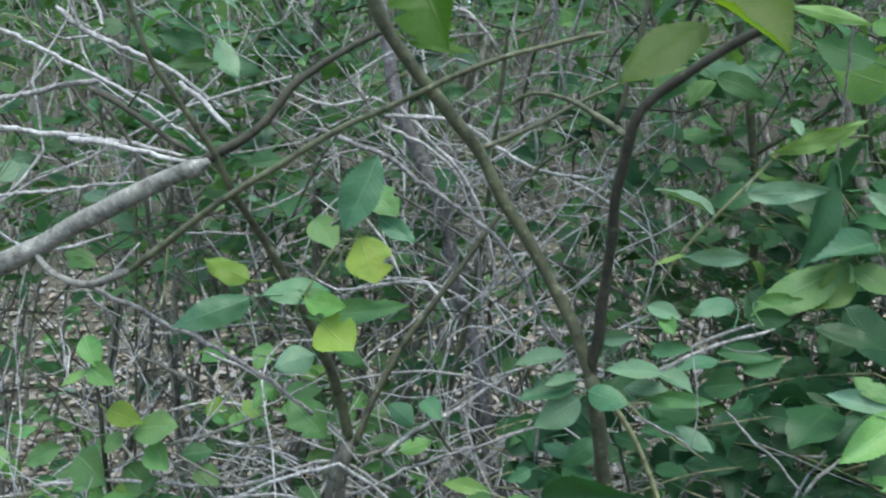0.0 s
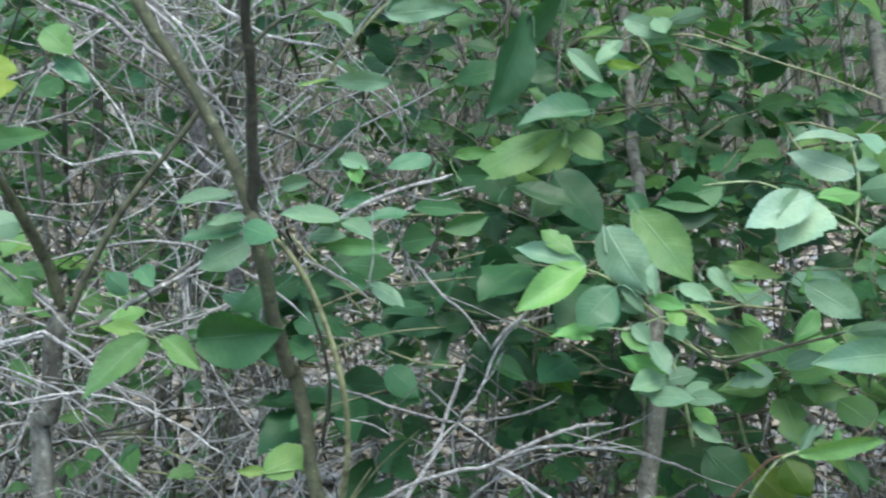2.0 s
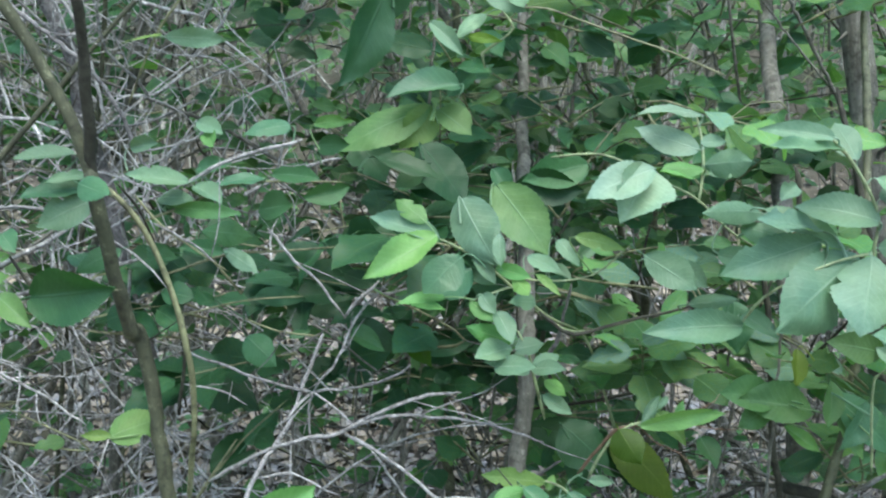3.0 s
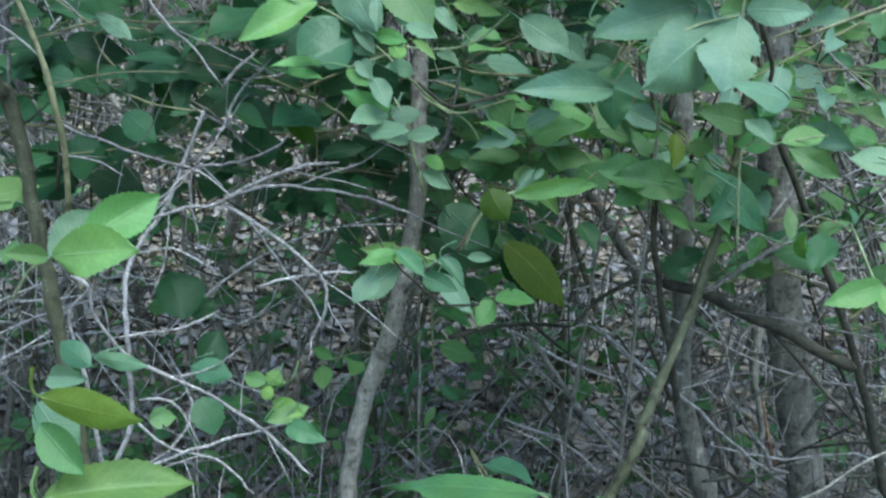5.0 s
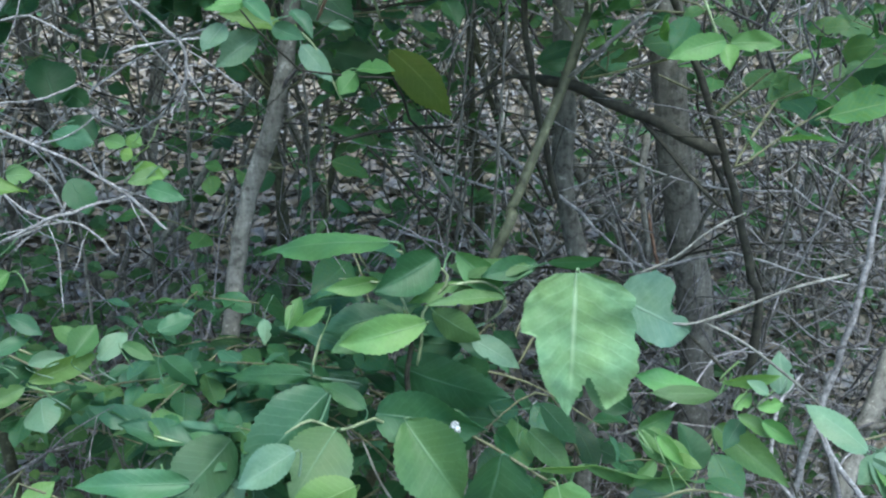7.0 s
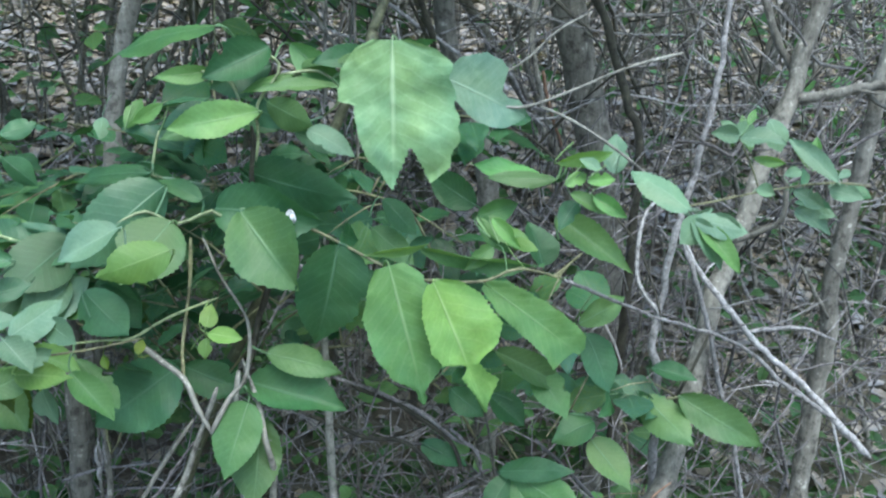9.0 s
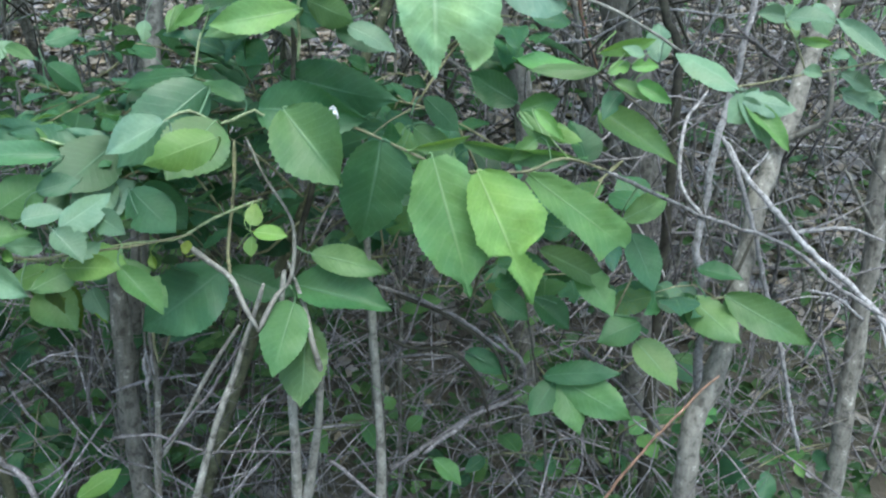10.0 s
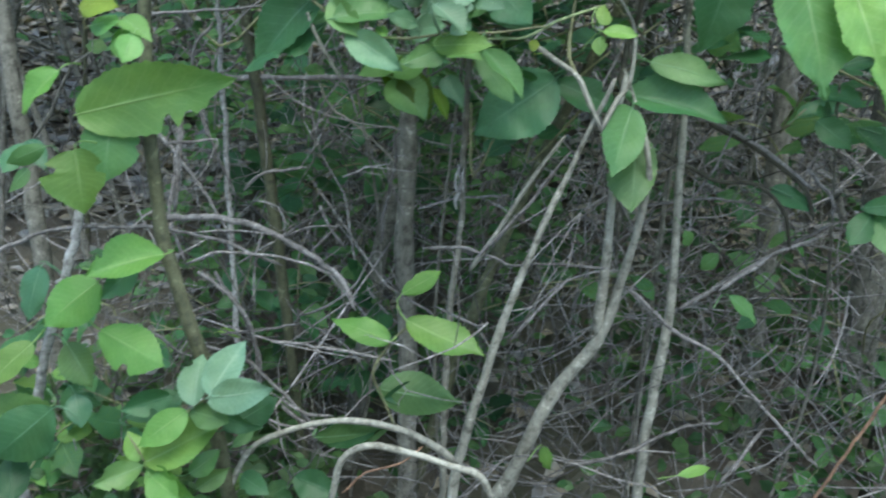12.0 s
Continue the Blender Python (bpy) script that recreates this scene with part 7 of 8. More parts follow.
leaf(dk, (0.911, 1.220, 1.031), (0.912, 1.200, 1.046), .6, 0, "m")
lb = thing("willow_shrub", "low willow shrub with small rounded fresh green leaves", "willow shrub")
branch(lb, "stem", "dark", 5.4, 4.1, (-0.315, 1.450, 1.181), (-0.313, 1.450, 1.152), (-0.317, 1.460, 1.090), (-0.318, 1.470, 1.048), (-0.318, 1.480, 1.000), (-0.306, 1.495, 0.457), (-0.298, 1.510, -0.087))
branch(lb, "twig", "oliv", 4.5, 3.0, (-0.118, 1.420, 1.164), (-0.191, 1.430, 1.136), (-0.238, 1.440, 1.122), (-0.291, 1.450, 1.098), (-0.315, 1.455, 1.088))
branch(lb, "twig", "oliv", 4.1, 3.0, (-0.351, 1.430, 1.155), (-0.333, 1.440, 1.142), (-0.313, 1.450, 1.129))
branch(lb, "twig", "pale", 4.3, 2.9, (-0.038, 1.380, 1.126), (-0.095, 1.390, 1.107), (-0.150, 1.400, 1.082), (-0.192, 1.410, 1.055), (-0.231, 1.420, 1.029))
branch(lb, "twig", "pale", 4.3, 3.3, (-0.040, 1.380, 1.126), (-0.016, 1.380, 1.111), (0.005, 1.380, 1.092), (0.028, 1.390, 1.062), (0.052, 1.400, 1.036))
branch(lb, "twig", "pale", 5.6, 3.9, (-0.002, 1.420, 1.121), (0.036, 1.430, 1.147), (0.071, 1.430, 1.166), (0.114, 1.440, 1.193))
branch(lb, "twig", "greybark", 5.1, 3.4, (-0.026, 1.420, 1.118), (0.011, 1.430, 1.131), (0.059, 1.430, 1.162), (0.090, 1.430, 1.185))
branch(lb, "twig", "pale", 3.4, 2.3, (-0.167, 1.420, 1.133), (-0.120, 1.420, 1.126), (-0.085, 1.410, 1.116))
branch(lb, "twig", "greybark", 3.5, 2.3, (-0.224, 1.420, 1.120), (-0.154, 1.420, 1.092), (-0.095, 1.420, 1.133))
branch(lb, "twig", "pale", 3.4, 2.2, (-0.104, 1.400, 1.082), (-0.069, 1.400, 1.071), (-0.047, 1.400, 1.060))
leaf(lb, (-0.324, 1.450, 1.234), (-0.306, 1.430, 1.209), .7, 0, "n")
leaf(lb, (-0.317, 1.440, 1.204), (-0.282, 1.420, 1.190), .6, 0, "n")
leaf(lb, (-0.323, 1.450, 1.199), (-0.347, 1.430, 1.192), .4, 10, "n")
leaf(lb, (-0.298, 1.440, 1.158), (-0.256, 1.420, 1.154), .6, 0, "y")
leaf(lb, (-0.267, 1.440, 1.138), (-0.222, 1.420, 1.152), .8, 0, "m")
leaf(lb, (-0.252, 1.440, 1.126), (-0.230, 1.420, 1.102), .8, 0, "n")
leaf(lb, (-0.290, 1.450, 1.131), (-0.303, 1.430, 1.120), .9, 0, "m")
leaf(lb, (-0.341, 1.450, 1.106), (-0.302, 1.430, 1.083), .9, 0, "m")
leaf(lb, (-0.292, 1.460, 1.090), (-0.258, 1.440, 1.068), .8, 0, "m")
leaf(lb, (-0.206, 1.450, 1.094), (-0.182, 1.430, 1.084), .8, 0, "m")
leaf(lb, (-0.227, 1.450, 1.107), (-0.192, 1.430, 1.121), .7, 0, "d")
leaf(lb, (-0.349, 1.450, 1.063), (-0.364, 1.430, 1.054), .6, 0, "m")
leaf(lb, (-0.285, 1.450, 1.056), (-0.251, 1.430, 1.047), .7, 0, "d")
leaf(lb, (-0.238, 1.440, 1.060), (-0.206, 1.420, 1.043), .7, 0, "m")
leaf(lb, (-0.197, 1.430, 1.048), (-0.173, 1.410, 1.034), .7, 0, "m")
leaf(lb, (-0.104, 1.400, 1.215), (-0.068, 1.380, 1.238), .8, 0, "b")
leaf(lb, (-0.122, 1.400, 1.166), (-0.144, 1.380, 1.188), .7, 0, "f")
leaf(lb, (-0.090, 1.400, 1.181), (-0.053, 1.380, 1.152), .75, 0, "m")
leaf(lb, (-0.168, 1.420, 1.180), (-0.173, 1.400, 1.166), .6, 0, "y")
leaf(lb, (-0.109, 1.400, 1.193), (-0.125, 1.380, 1.182), .6, 0, "n")
leaf(lb, (-0.093, 1.400, 1.200), (-0.100, 1.380, 1.223), .7, 0, "b")
leaf(lb, (0.018, 1.400, 1.132), (0.050, 1.380, 1.146), .5, 0, "n")
leaf(lb, (0.039, 1.420, 1.176), (0.060, 1.400, 1.166), .7, 0, "t")
leaf(lb, (0.005, 1.430, 1.170), (0.028, 1.410, 1.156), .7, 0, "t")
leaf(lb, (-0.090, 1.420, 1.085), (-0.062, 1.400, 1.069), .5, 0, "m")
fs = thing("willow_shrub", "willow side shoots with flat shaded blue-green leaves in rows", "willow shrub")
branch(fs, "stem", "dark", 4.1, 1.8, (0.224, 1.340, 1.031), (0.234, 1.320, 1.096), (0.224, 1.300, 1.163), (0.218, 1.270, 1.211), (0.203, 1.250, 1.242))
branch(fs, "twig", "vine", 2.3, 1.9, (0.218, 1.270, 1.211), (0.249, 1.280, 1.224), (0.281, 1.300, 1.239), (0.321, 1.320, 1.241), (0.368, 1.340, 1.240))
branch(fs, "twig", "vine", 2.4, 2.0, (0.224, 1.300, 1.163), (0.270, 1.320, 1.178), (0.311, 1.340, 1.179), (0.360, 1.360, 1.181))
branch(fs, "twig", "vine", 1.8, 1.8, (0.206, 1.250, 1.231), (0.186, 1.240, 1.238), (0.165, 1.240, 1.248), (0.139, 1.240, 1.255))
branch(fs, "twig", "vine", 1.9, 1.5, (0.234, 1.310, 1.127), (0.284, 1.330, 1.137), (0.333, 1.350, 1.138))
branch(fs, "twig", "vine", 2.0, 1.5, (0.282, 1.340, 1.119), (0.313, 1.330, 1.111), (0.349, 1.330, 1.107))
branch(fs, "twig", "pale", 3.7, 2.7, (0.246, 1.280, 1.238), (0.270, 1.270, 1.253), (0.290, 1.270, 1.263), (0.341, 1.270, 1.278))
branch(fs, "twig", "pale", 2.2, 1.8, (0.230, 1.250, 1.212), (0.259, 1.250, 1.198), (0.280, 1.250, 1.180))
branch(fs, "twig", "pale", 2.3, 2.4, (0.309, 1.300, 1.203), (0.331, 1.300, 1.177), (0.350, 1.300, 1.161), (0.372, 1.300, 1.132))
branch(fs, "twig", "pale", 3.3, 2.8, (0.372, 1.300, 1.130), (0.384, 1.300, 1.145), (0.401, 1.300, 1.163))
branch(fs, "twig", "greybark", 2.5, 2.0, (0.334, 1.360, 1.114), (0.361, 1.360, 1.097), (0.401, 1.360, 1.065))
leaf(fs, (0.176, 1.240, 1.263), (0.138, 1.220, 1.263), .36, 10, "b")
leaf(fs, (0.184, 1.240, 1.247), (0.162, 1.220, 1.248), .36, 10, "b")
leaf(fs, (0.183, 1.240, 1.238), (0.140, 1.220, 1.235), .42, 10, "t")
leaf(fs, (0.186, 1.240, 1.227), (0.154, 1.220, 1.213), .7, 0, "b")
leaf(fs, (0.193, 1.200, 1.245), (0.219, 1.180, 1.238), .6, 0, "t")
leaf(fs, (0.206, 1.280, 1.267), (0.231, 1.260, 1.273), .42, 10, "b")
leaf(fs, (0.248, 1.320, 1.287), (0.273, 1.300, 1.283), .5, 10, "b")
leaf(fs, (0.257, 1.310, 1.279), (0.268, 1.290, 1.271), .6, 0, "n")
leaf(fs, (0.320, 1.340, 1.285), (0.286, 1.320, 1.284), .55, 10, "t")
leaf(fs, (0.252, 1.270, 1.242), (0.209, 1.250, 1.249), .38, 10, "b")
leaf(fs, (0.251, 1.310, 1.250), (0.280, 1.290, 1.257), .42, 10, "t")
leaf(fs, (0.304, 1.310, 1.243), (0.268, 1.290, 1.241), .42, 10, "t")
leaf(fs, (0.253, 1.290, 1.237), (0.278, 1.270, 1.229), .55, 0, "b")
leaf(fs, (0.228, 1.280, 1.227), (0.256, 1.260, 1.235), .42, 10, "b")
leaf(fs, (0.233, 1.280, 1.221), (0.294, 1.260, 1.220), .22, 10, "m")
leaf(fs, (0.297, 1.330, 1.215), (0.326, 1.310, 1.222), .75, 0, "d")
leaf(fs, (0.309, 1.330, 1.245), (0.350, 1.310, 1.249), .42, 10, "d")
leaf(fs, (0.332, 1.350, 1.224), (0.372, 1.330, 1.240), .5, 10, "d")
leaf(fs, (0.270, 1.320, 1.181), (0.300, 1.300, 1.171), .42, 0, "b")
leaf(fs, (0.269, 1.310, 1.181), (0.240, 1.290, 1.189), .42, 10, "t")
leaf(fs, (0.251, 1.330, 1.195), (0.289, 1.310, 1.197), .55, 0, "d")
leaf(fs, (0.349, 1.370, 1.182), (0.391, 1.350, 1.173), .5, 0, "D")
leaf(fs, (0.342, 1.370, 1.182), (0.306, 1.350, 1.166), .5, 0, "D")
leaf(fs, (0.287, 1.370, 1.132), (0.333, 1.350, 1.138), .38, 0, "D")
leaf(fs, (0.259, 1.360, 1.131), (0.285, 1.340, 1.133), .5, 0, "d")
leaf(fs, (0.283, 1.350, 1.099), (0.310, 1.330, 1.083), .75, 0, "d")
leaf(fs, (0.319, 1.350, 1.100), (0.338, 1.330, 1.116), .5, 0, "d")
leaf(fs, (0.372, 1.350, 1.106), (0.406, 1.330, 1.098), .5, 0, "d")
leaf(fs, (0.395, 1.360, 1.259), (0.451, 1.340, 1.249), .36, 0, "D")
leaf(fs, (0.498, 1.400, 1.249), (0.516, 1.380, 1.230), .6, 0, "d")
leaf(fs, (0.343, 1.340, 1.288), (0.375, 1.320, 1.294), .3, 10, "n")
leaf(fs, (0.343, 1.360, 1.270), (0.370, 1.340, 1.270), .6, 0, "D")
leaf(fs, (0.439, 1.380, 1.253), (0.413, 1.360, 1.234), .5, 0, "D")
leaf(fs, (0.422, 1.300, 1.145), (0.454, 1.280, 1.149), .28, 10, "n")
leaf(fs, (0.476, 1.300, 1.174), (0.442, 1.280, 1.155), .75, 0, "t")
leaf(fs, (0.159, 1.270, 1.182), (0.181, 1.250, 1.182), .5, 0, "t")
leaf(fs, (0.202, 1.260, 1.188), (0.173, 1.240, 1.178), .5, 0, "d")
leaf(fs, (0.146, 1.300, 1.149), (0.129, 1.280, 1.146), .5, 0, "t")
leaf(fs, (0.218, 1.280, 1.186), (0.242, 1.260, 1.182), .5, 0, "d")
leaf(fs, (0.387, 1.380, 1.193), (0.419, 1.360, 1.188), .5, 0, "D")
leaf(fs, (0.365, 1.390, 1.151), (0.396, 1.370, 1.143), .5, 0, "D")

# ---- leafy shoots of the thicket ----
# inner and lower bushes get more "D" leaves, whose colour carries the shade
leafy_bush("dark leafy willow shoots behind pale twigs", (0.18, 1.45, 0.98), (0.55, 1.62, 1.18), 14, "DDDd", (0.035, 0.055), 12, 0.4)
leafy_bush("dense green willow shoots high in the thicket", (0.48, 1.45, 1.25), (1.05, 1.85, 1.6), 30, "mdgdm", (0.035, 0.058), 13, 0.5)
leafy_bush("fresh green low shoots among dead twigs", (-0.45, 1.4, 0.88), (0.08, 1.65, 1.12), 8, "mndm", (0.03, 0.05), 14, 0.5)
leafy_bush("bright green young shoots low among dead twigs", (-0.6, 1.5, 0.95), (-0.12, 1.75, 1.2), 12, "mngnm", (0.028, 0.045), 55, 0.5)
leafy_bush("small-leaved green shoots covering the lower thicket", (0.18, 1.2, 0.60), (0.56, 1.36, 0.74), 24, "dDtdm", (0.026, 0.042), 15, 0.85)
leafy_bush("small green leaves on twigs in the upper thicket", (-0.65, 1.55, 1.32), (0.0, 1.95, 1.7), 22, "mddb", (0.035, 0.06), 16, 0.5)
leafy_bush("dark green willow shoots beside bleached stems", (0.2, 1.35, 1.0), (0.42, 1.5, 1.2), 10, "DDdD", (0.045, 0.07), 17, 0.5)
leafy_bush("mixed green willow shoots between the trunks", (0.5, 1.32, 0.94), (1.02, 1.62, 1.18), 12, "mdDdn", (0.03, 0.05), 18, 0.55)
leafy_bush("shaded low green shoots near the ground", (0.22, 1.4, 0.32), (0.5, 1.7, 0.52), 12, "dDDm", (0.04, 0.06), 19, 0.5)
leafy_bush("green leaves hanging above the dead twigs", (0.85, 1.25, 0.95), (1.3, 1.5, 1.15), 13, "mdmn", (0.04, 0.065), 20, 0.5)
leafy_bush("green shoots at the top of the leaning willows", (0.15, 1.3, 1.45), (0.75, 1.6, 1.75), 16, "mfdm", (0.05, 0.075), 21, 0.5)
leafy_bush("scattered small leaves among low stems", (0.7, 1.2, 0.2), (1.15, 1.5, 0.5), 7, "mdm", (0.03, 0.05), 22, 0.5, per=(3, 5))
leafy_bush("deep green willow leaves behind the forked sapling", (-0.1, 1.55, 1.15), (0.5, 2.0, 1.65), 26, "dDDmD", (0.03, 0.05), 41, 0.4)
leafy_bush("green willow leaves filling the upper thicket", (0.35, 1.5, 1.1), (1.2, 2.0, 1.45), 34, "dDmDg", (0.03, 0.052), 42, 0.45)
leafy_bush("half-shaded green leaves above the trunks", (0.3, 1.55, 0.92), (1.25, 2.1, 1.15), 26, "dmDmn", (0.03, 0.05), 43, 0.45)
leafy_bush("green low bush leaves beyond bare twigs", (-0.7, 1.7, 0.9), (0.1, 2.2, 1.3), 16, "mnmdb", (0.03, 0.05), 44, 0.45)
leafy_bush("small green leaves over the litter bank", (0.2, 1.5, 0.72), (0.7, 2.0, 0.95), 16, "mdn", (0.03, 0.05), 45, 0.5)
leafy_bush("broad green leaves crowding round a vine", (0.3, 1.44, 1.2), (0.75, 1.56, 1.38), 14, "dDdm", (0.035, 0.055), 46, 0.5)
leafy_bush("pale green shoots beside a leaning stem", (0.6, 1.34, 1.05), (0.85, 1.44, 1.2), 9, "bmn", (0.04, 0.06), 47, 0.5)
leafy_bush("overlapping dark leaves under a leafy shoot", (0.5, 1.19, 0.55), (0.95, 1.3, 0.76), 17, "dtDdD", (0.038, 0.058), 48, 0.7)
leafy_bush("crowded light green leaves on a side shoot", (0.4, 1.15, 0.56), (0.62, 1.24, 0.7), 13, "ttdmd", (0.028, 0.045), 51, 0.75)
leafy_bush("mid-green leaves under the torn leaf", (0.72, 1.15, 0.5), (1.0, 1.24, 0.66), 6, "tddm", (0.04, 0.06), 52, 0.4)
leafy_bush("silver-green young leaves at the shoot tips", (0.62, 1.27, 1.08), (0.86, 1.34, 1.3), 10, "bbnm", (0.035, 0.055), 53, 0.5)
leafy_bush("fresh green low shoots beside a brown stem", (0.02, 1.12, 0.02), (0.28, 1.3, 0.26), 11, "mgdmd", (0.03, 0.05), 59, 0.55)
leafy_bush("low dark green seedlings in the litter", (0.0, 1.3, 0.02), (0.6, 1.6, 0.3), 16, "dDmd", (0.025, 0.05), 49, 0.6)
leafy_bush("low green seedlings among dead sticks", (0.6, 1.25, 0.0), (1.5, 1.7, 0.3), 16, "dDmn", (0.025, 0.045), 50, 0.6)

# ---- dead twigs ----
twig_tangle("twig_tangle", "tangle of bleached dead twigs in the thicket", "pale", (-0.45, 1.42, 1.12), (0.2, 2.0, 1.65), 115, (1.6, 5), (0.15, 0.45), 31)
twig_tangle("twig_tangle", "dense grey tangle of dead twigs beside grey stems", "twig", (0.95, 1.28, 0.2), (1.75, 1.9, 1.05), 330, (1.5, 5), (0.12, 0.4), 32)
twig_tangle("twig_tangle", "dead sticks and fine twigs lying on the litter", "twig", (0.0, 1.2, 0.0), (1.5, 1.75, 0.5), 240, (1.0, 3.2), (0.1, 0.35), 33, 0.5)
twig_tangle("twig_tangle", "fine grey stalks and grass stems near the ground", "greybark", (-0.1, 1.22, -0.05), (1.6, 2.2, 0.42), 620, (0.8, 2.6), (0.12, 0.4), 37, 0.9)
twig_tangle("twig_tangle", "thin pale stalks standing in the litter", "twig", (-0.3, 1.5, 0.1), (1.8, 2.4, 0.9), 500, (0.9, 3), (0.12, 0.4), 38, 0.8)
twig_tangle("twig_tangle", "grey dead twigs low in the thicket", "pale", (-0.5, 1.42, 0.82), (0.4, 1.8, 1.12), 260, (1.2, 4), (0.12, 0.35), 34)
twig_tangle("twig_tangle", "dark thin twigs crossing behind the stems", "dark", (-0.6, 1.5, 0.5), (1.5, 2.4, 1.7), 210, (1.5, 5), (0.2, 0.6), 35, 0.3)
twig_tangle("twig_tangle", "brown twigs filling the shaded thicket", "greybark", (-0.8, 1.6, 0.3), (1.8, 2.8, 1.9), 330, (2, 7), (0.25, 0.8), 36, 0.5)

twig_tangle("twig_tangle", "fine dead sticks strewn at the foot of the willows", "twig", (-0.2, 1.12, -0.06), (0.8, 1.5, 0.22), 300, (0.9, 2.8), (0.08, 0.3), 39, 0.5)
twig_tangle("twig_tangle", "broken grey sticks at the thicket's edge", "twig", (0.6, 1.15, -0.06), (1.35, 1.5, 0.25), 150, (0.9, 2.8), (0.08, 0.3), 40, 0.5)
twig_tangle("twig_tangle", "thick bundle of bleached dead twigs round a bare sapling", "pale", (-0.02, 1.5, 1.0), (0.2, 1.62, 1.48), 100, (1.4, 4), (0.1, 0.3), 58, 0.1)
twig_tangle("twig_tangle", "grey forked dead branches standing in the low thicket", "twig", (0.15, 1.3, 0.1), (1.15, 1.85, 0.65), 240, (1.5, 3.8), (0.18, 0.42), 56, 0.4)
twig_tangle("twig_tangle", "bleached lilac-grey twigs beside the leaning trunks", "pale", (0.98, 1.35, 0.45), (1.6, 1.8, 1.0), 80, (1.4, 4.0), (0.15, 0.4), 57, 0.3)
twig_tangle("twig_tangle", "pale grey twigs crowding between the trunks", "pale", (0.7, 1.55, 0.6), (1.6, 2.1, 1.05), 200, (1.2, 4), (0.12, 0.4), 54, 0.5)

# ---- far thicket ----
rng = random.Random(5)
for i in range(56):
    x, y = -1.0 + 3.0 * ((i * 0.618) % 1), rng.uniform(1.68, 2.5)
    foot = Vector((x, y, ground_z(x, y) - 0.03))
    sapling = thing("bare_sapling", rng.choice(("thin grey bare sapling standing in the thicket", "thin dark bare sapling standing in the thicket", "thin grey bare sapling standing in the thicket")), "sapling", "bare saplings of the thicket")
    mat = "bark" if "dark" in sapling["label"] else "greybark"
    lean, w = Vector((rng.gauss(0, 0.3), rng.gauss(0, 0.12), 1)).normalized(), rng.choice((6, 8, 9, 11, 14, 22))
    pts = [foot]
    for _ in range(5):
        lean = (lean + Vector((rng.uniform(-0.14, 0.14), rng.uniform(-0.08, 0.08), 0.05))).normalized()
        pts.append(pts[-1] + lean * rng.uniform(0.25, 0.42))
    branch(sapling, "stem", mat, w, w * 0.5, *pts)
    for k in (2, 3, 4):
        way = Vector((rng.choice((-1, 1)) * rng.uniform(0.4, 1), rng.uniform(-0.4, 0.4), rng.uniform(0.4, 1.2))).normalized()
        q = pts[k]
        branch(sapling, "twig", mat, w * 0.4, w * 0.15, q, q + way * 0.14 + Vector((0, 0, 0.01)), q + way * rng.uniform(0.25, 0.45) + Vector((0, 0, 0.05)))
for count, bark, label in ((250, "greybark", "crowd of thin grey-brown stems in the thicket behind"), (170, "oliv", "crowd of thin pale olive stems in the thicket behind")):
    bm = bmesh.new()
    for _ in range(count):
        x, y = rng.uniform(-2.6, 3.6), 2.1 + 4.0 * rng.random() ** 1.3
        z = ground_z(x, y) - 0.03
        lean = Vector((rng.gauss(0, 0.24), rng.gauss(0, 0.1), 1))
        high = rng.uniform(0.9, 2.6)
        pts = [Vector((x, y, z))]
        for _ in range(4):
            lean += Vector((rng.uniform(-0.2, 0.2), rng.uniform(-0.1, 0.1), 0))
            pts.append(pts[-1] + lean.normalized() * high / 4)
        r = rng.choice((0.003, 0.003, 0.004, 0.005, 0.006, 0.008, 0.013))
        tube(bm, smooth_line(pts, 0.12), r, r * 0.5, 6, 0.15, rng.random())
    tagged(part("thicket_stems", bm, BARK[bark], None), label, "stems", "", "stuff")


def leaf_cloud(name, label, category, mat, places, size, flat, seed):
    """Very many small curled leaves in one sheet-like mass."""
    rng = random.Random(seed)
    verts, faces = [], []
    for p in places:
        k = rng.uniform(*size)
        a = rng.uniform(0, 6.28)
        along = Vector((math.cos(a), math.sin(a), rng.uniform(-0.5, 0.3) * (1 - flat))).normalized()
        face = Vector((rng.gauss(0, 0.45), rng.gauss(-0.6, 0.4) * (1 - flat), 0.75 + flat)).normalized()
        across = along.cross(face).normalized()
        up = across.cross(along)
        w, c = k * rng.uniform(0.24, 0.36), rng.uniform(0.0, 0.2) * k
        n = len(verts)
        verts += [p, p + along * k * 0.35 - across * w + up * c, p + along * k * 0.35 + across * w + up * c, p + along * k * 0.4,
                  p + along * k * 0.75 - across * w * 0.8 + up * c * 0.7, p + along * k * 0.75 + across * w * 0.8 + up * c * 0.7, p + along * k - up * c]
        faces += [(n, n + 3, n + 1), (n, n + 2, n + 3), (n + 1, n + 3, n + 6, n + 4), (n + 3, n + 2, n + 5, n + 6)]
    me = bpy.data.meshes.new(name)
    me.from_pydata([tuple(v) for v in verts], [], faces)
    me.materials.append(mat)
    me.update()
    return tagged(new(name, me), label, category, "", "stuff")


def clumps(count, per, low, high, spread, keep, seed):
    rng = random.Random(seed)
    for _ in range(count):
        c = Vector([rng.uniform(a, b) for a, b in zip(low, high)])
        c.z = max(c.z, ground_z(c.x, c.y) + 0.06)
        if c.z > 1.8 + 0.26 * (c.y - 0.5) or rng.random() > keep(c):
            continue
        for _ in range(per):
            yield c + Vector([rng.gauss(0, spread) for _ in range(3)])


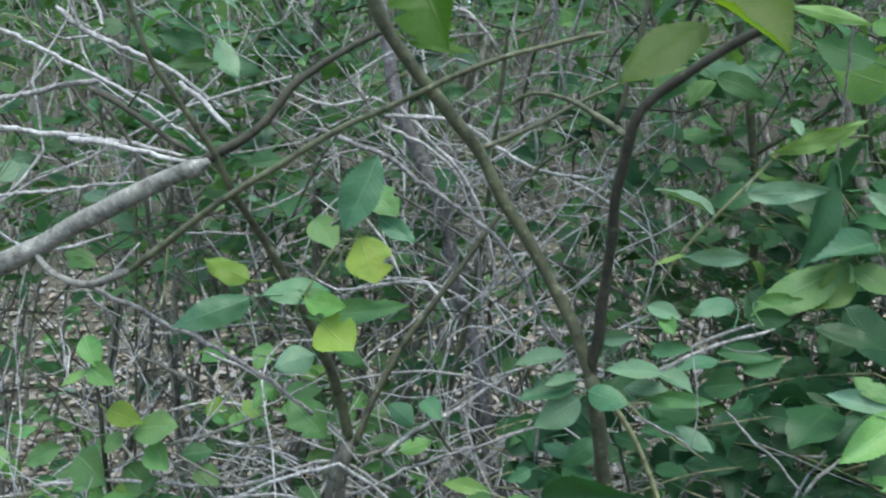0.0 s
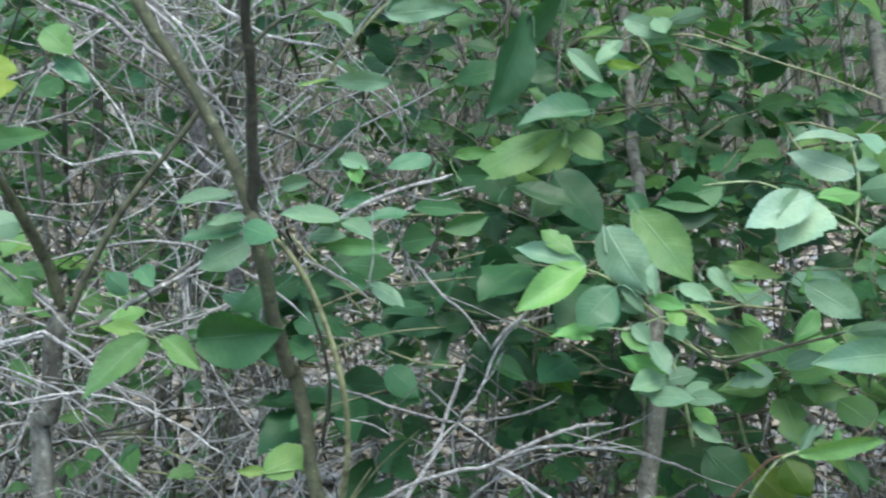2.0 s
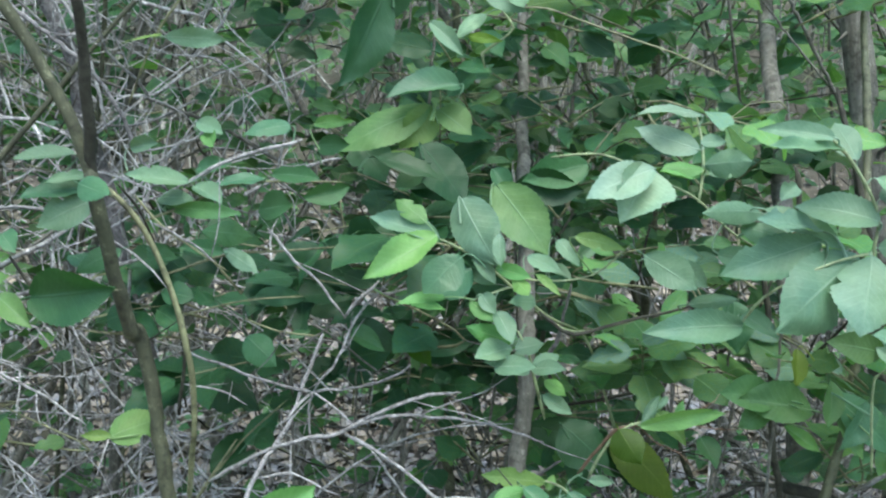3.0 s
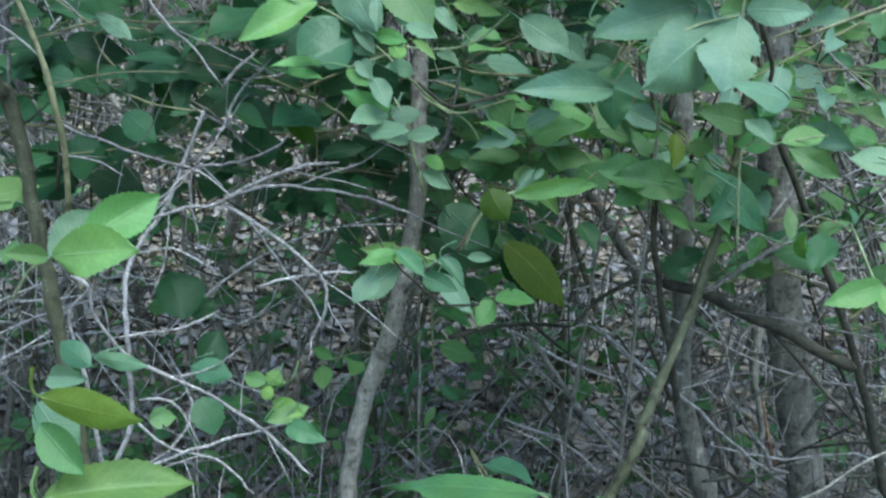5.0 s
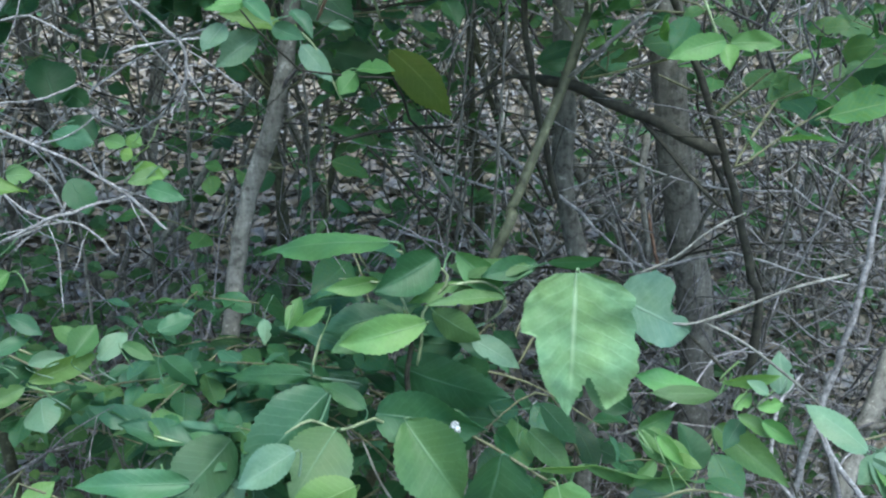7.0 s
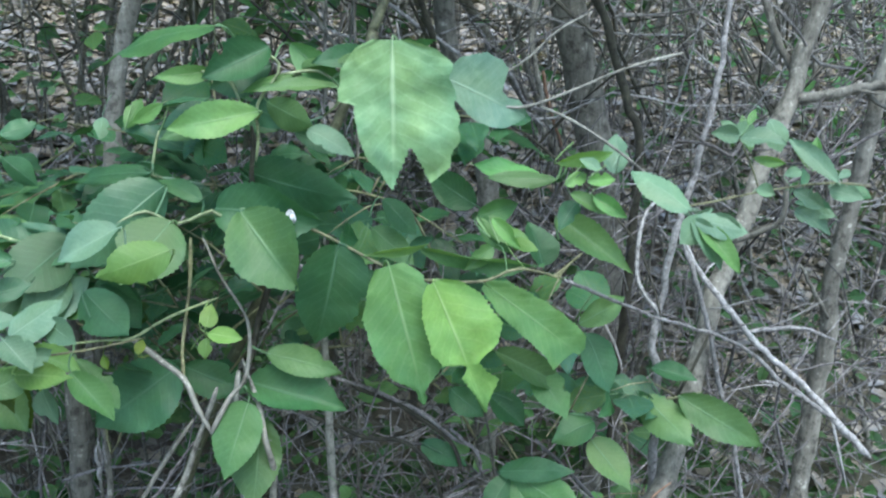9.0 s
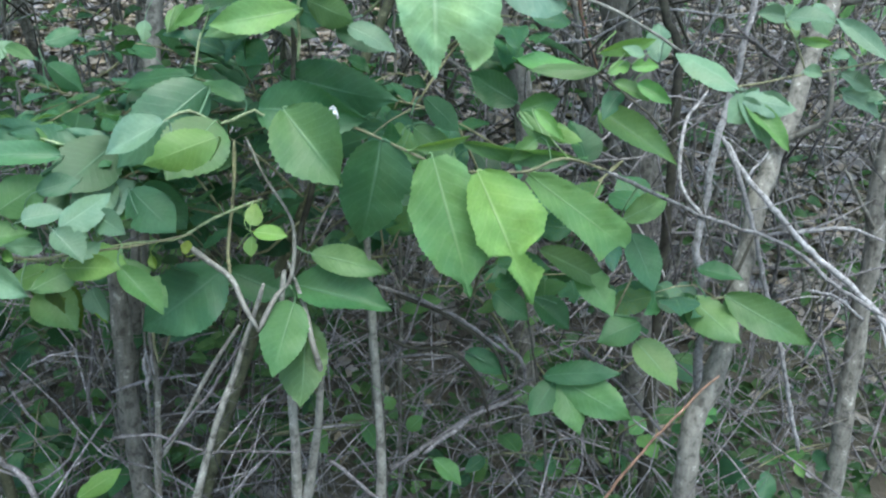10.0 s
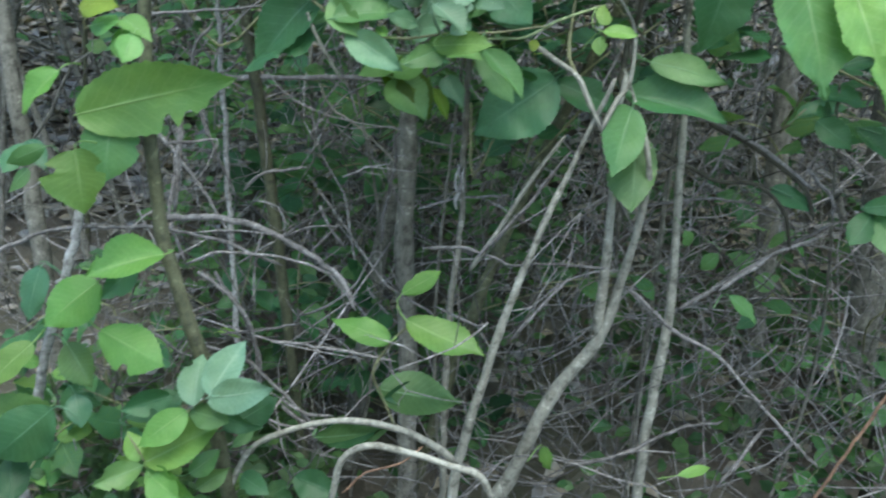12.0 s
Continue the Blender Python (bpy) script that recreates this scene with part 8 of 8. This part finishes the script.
def green_share(c):
    """Leaves thin out low down and towards the dead twigs on one side."""
    k = 0.95 if c.z > 1.0 else 0.5
    if c.x > 0.85 and c.z < 1.15:
        k *= 0.25
    if c.x < 0.15 and c.z < 1.22:
        k *= 0.5
    return k * (0.55 + 0.9 * noise.noise(c * 1.7))


leaf_cloud("mid_foliage", "small green leaves scattered through the thicket", "foliage", FAR_LEAF,
           clumps(2600, 9, (-1.4, 1.75, 0.3), (2.2, 2.5, 2.2), 0.06, green_share, 61), (0.03, 0.055), 0, 62)
# leaves deep inside, in the green that has shade painted in
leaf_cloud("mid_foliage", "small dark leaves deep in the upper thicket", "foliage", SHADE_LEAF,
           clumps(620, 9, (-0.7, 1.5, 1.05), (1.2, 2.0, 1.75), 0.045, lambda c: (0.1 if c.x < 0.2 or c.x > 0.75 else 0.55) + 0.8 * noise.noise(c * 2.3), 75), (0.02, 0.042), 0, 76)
leaf_cloud("low_greenery", "small dark green herbs low in the thicket", "foliage", FAR_LEAF,
           clumps(240, 10, (0.05, 1.42, 0.0), (0.62, 2.0, 0.6), 0.035, lambda c: 0.8, 67), (0.014, 0.032), 0, 68)
# herbs in SHADE_LEAF too, its painted shade darkening the low ground
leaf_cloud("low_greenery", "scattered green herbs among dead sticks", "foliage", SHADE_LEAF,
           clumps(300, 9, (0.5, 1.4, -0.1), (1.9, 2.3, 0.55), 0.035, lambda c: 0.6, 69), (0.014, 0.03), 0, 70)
# seedlings laid over bright soil, dark from the shade in their colour
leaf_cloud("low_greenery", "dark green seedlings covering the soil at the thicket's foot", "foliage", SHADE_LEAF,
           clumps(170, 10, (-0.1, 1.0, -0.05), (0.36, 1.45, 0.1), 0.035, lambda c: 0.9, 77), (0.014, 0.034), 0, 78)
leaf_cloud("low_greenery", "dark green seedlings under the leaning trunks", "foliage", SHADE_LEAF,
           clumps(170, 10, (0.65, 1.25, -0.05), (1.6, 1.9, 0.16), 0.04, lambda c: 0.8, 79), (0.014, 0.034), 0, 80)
leaf_cloud("bank_herbs", "green herbs scattered over the litter bank", "foliage", FAR_LEAF,
           clumps(700, 8, (-2.2, 2.5, 0.2), (3.2, 4.3, 0.3), 0.05, lambda c: 0.3 + noise.noise(c * 2.1), 71), (0.025, 0.05), 0, 72)
leaf_cloud("far_foliage", "green leaf mass of the bushes farther back", "foliage", FAR_LEAF,
           clumps(3600, 14, (-5, 4.3, 0.4), (6, 9.0, 4.0), 0.15, lambda c: 0.9 if c.z > ground_z(c.x, c.y) + 0.5 else 0.4, 63), (0.05, 0.1), 0, 64)
leaf_cloud("wood_edge", "tall green foliage of the wood beyond the bank", "foliage", FAR_LEAF,
           clumps(2600, 16, (-9, 9.0, 2.0), (10, 13.0, 4.8), 0.3, lambda c: 1, 73), (0.12, 0.24), 0, 74)
rng = random.Random(65)
spots = []
for _ in range(46000):
    x, y = rng.gauss(0.5, 1.9), rng.gauss(2.6, 1.1)
    if y < 1.2 + 0.5 * rng.random() and rng.random() < 0.8 or y < 2.0 and rng.random() < 0.75:
        continue
    spots.append(Vector((x, y, ground_z(x, y) + rng.uniform(0.002, 0.02))))
leaf_cloud("leaf_litter", "pale brown dry leaves littering the ground", "leaf litter", LITTER, spots, (0.022, 0.055), 0.6, 66)

# ---- small bits ----
bm = bmesh.new()
bmesh.ops.create_icosphere(bm, subdivisions=2, radius=0.0045)
for v in bm.verts:
    v.co *= 1 + 0.5 * noise.noise(v.co * 260)
    v.co.z *= 1.35
fluff = part("seed_fluff", bm, BARK["down"], tf, "pale downy tuft at the twig's end")
fluff.location = (0.694, 1.141, 0.686)
rng = random.Random(77)
scrap = thing("bark_scrap", "pale lilac-grey shred of peeled bark hung on a twig", "bark")
for k in range(3):
    bm = bmesh.new()
    line = [Vector((0.505, 1.190, 0.453)) + Vector((0.003 * k + rng.uniform(-0.003, 0.003), 0.002 * k, -0.009 * i + rng.uniform(-0.002, 0.002))) for i in range(6 - k)]
    tube(bm, smooth_line(line, 0.004), 0.0022, 0.0012, 6, 0.9, k)
    part("shred", bm, BARK["pale"], scrap)

# each plant's origin stands at its foot
for plant in THINGS:
    low = min((m.matrix_basis @ v.co for m in plant.children for v in m.data.vertices), key=lambda q: q.z)
    plant.location = low
    for m in plant.children:
        m.matrix_parent_inverse = Matrix.Translation(-low)
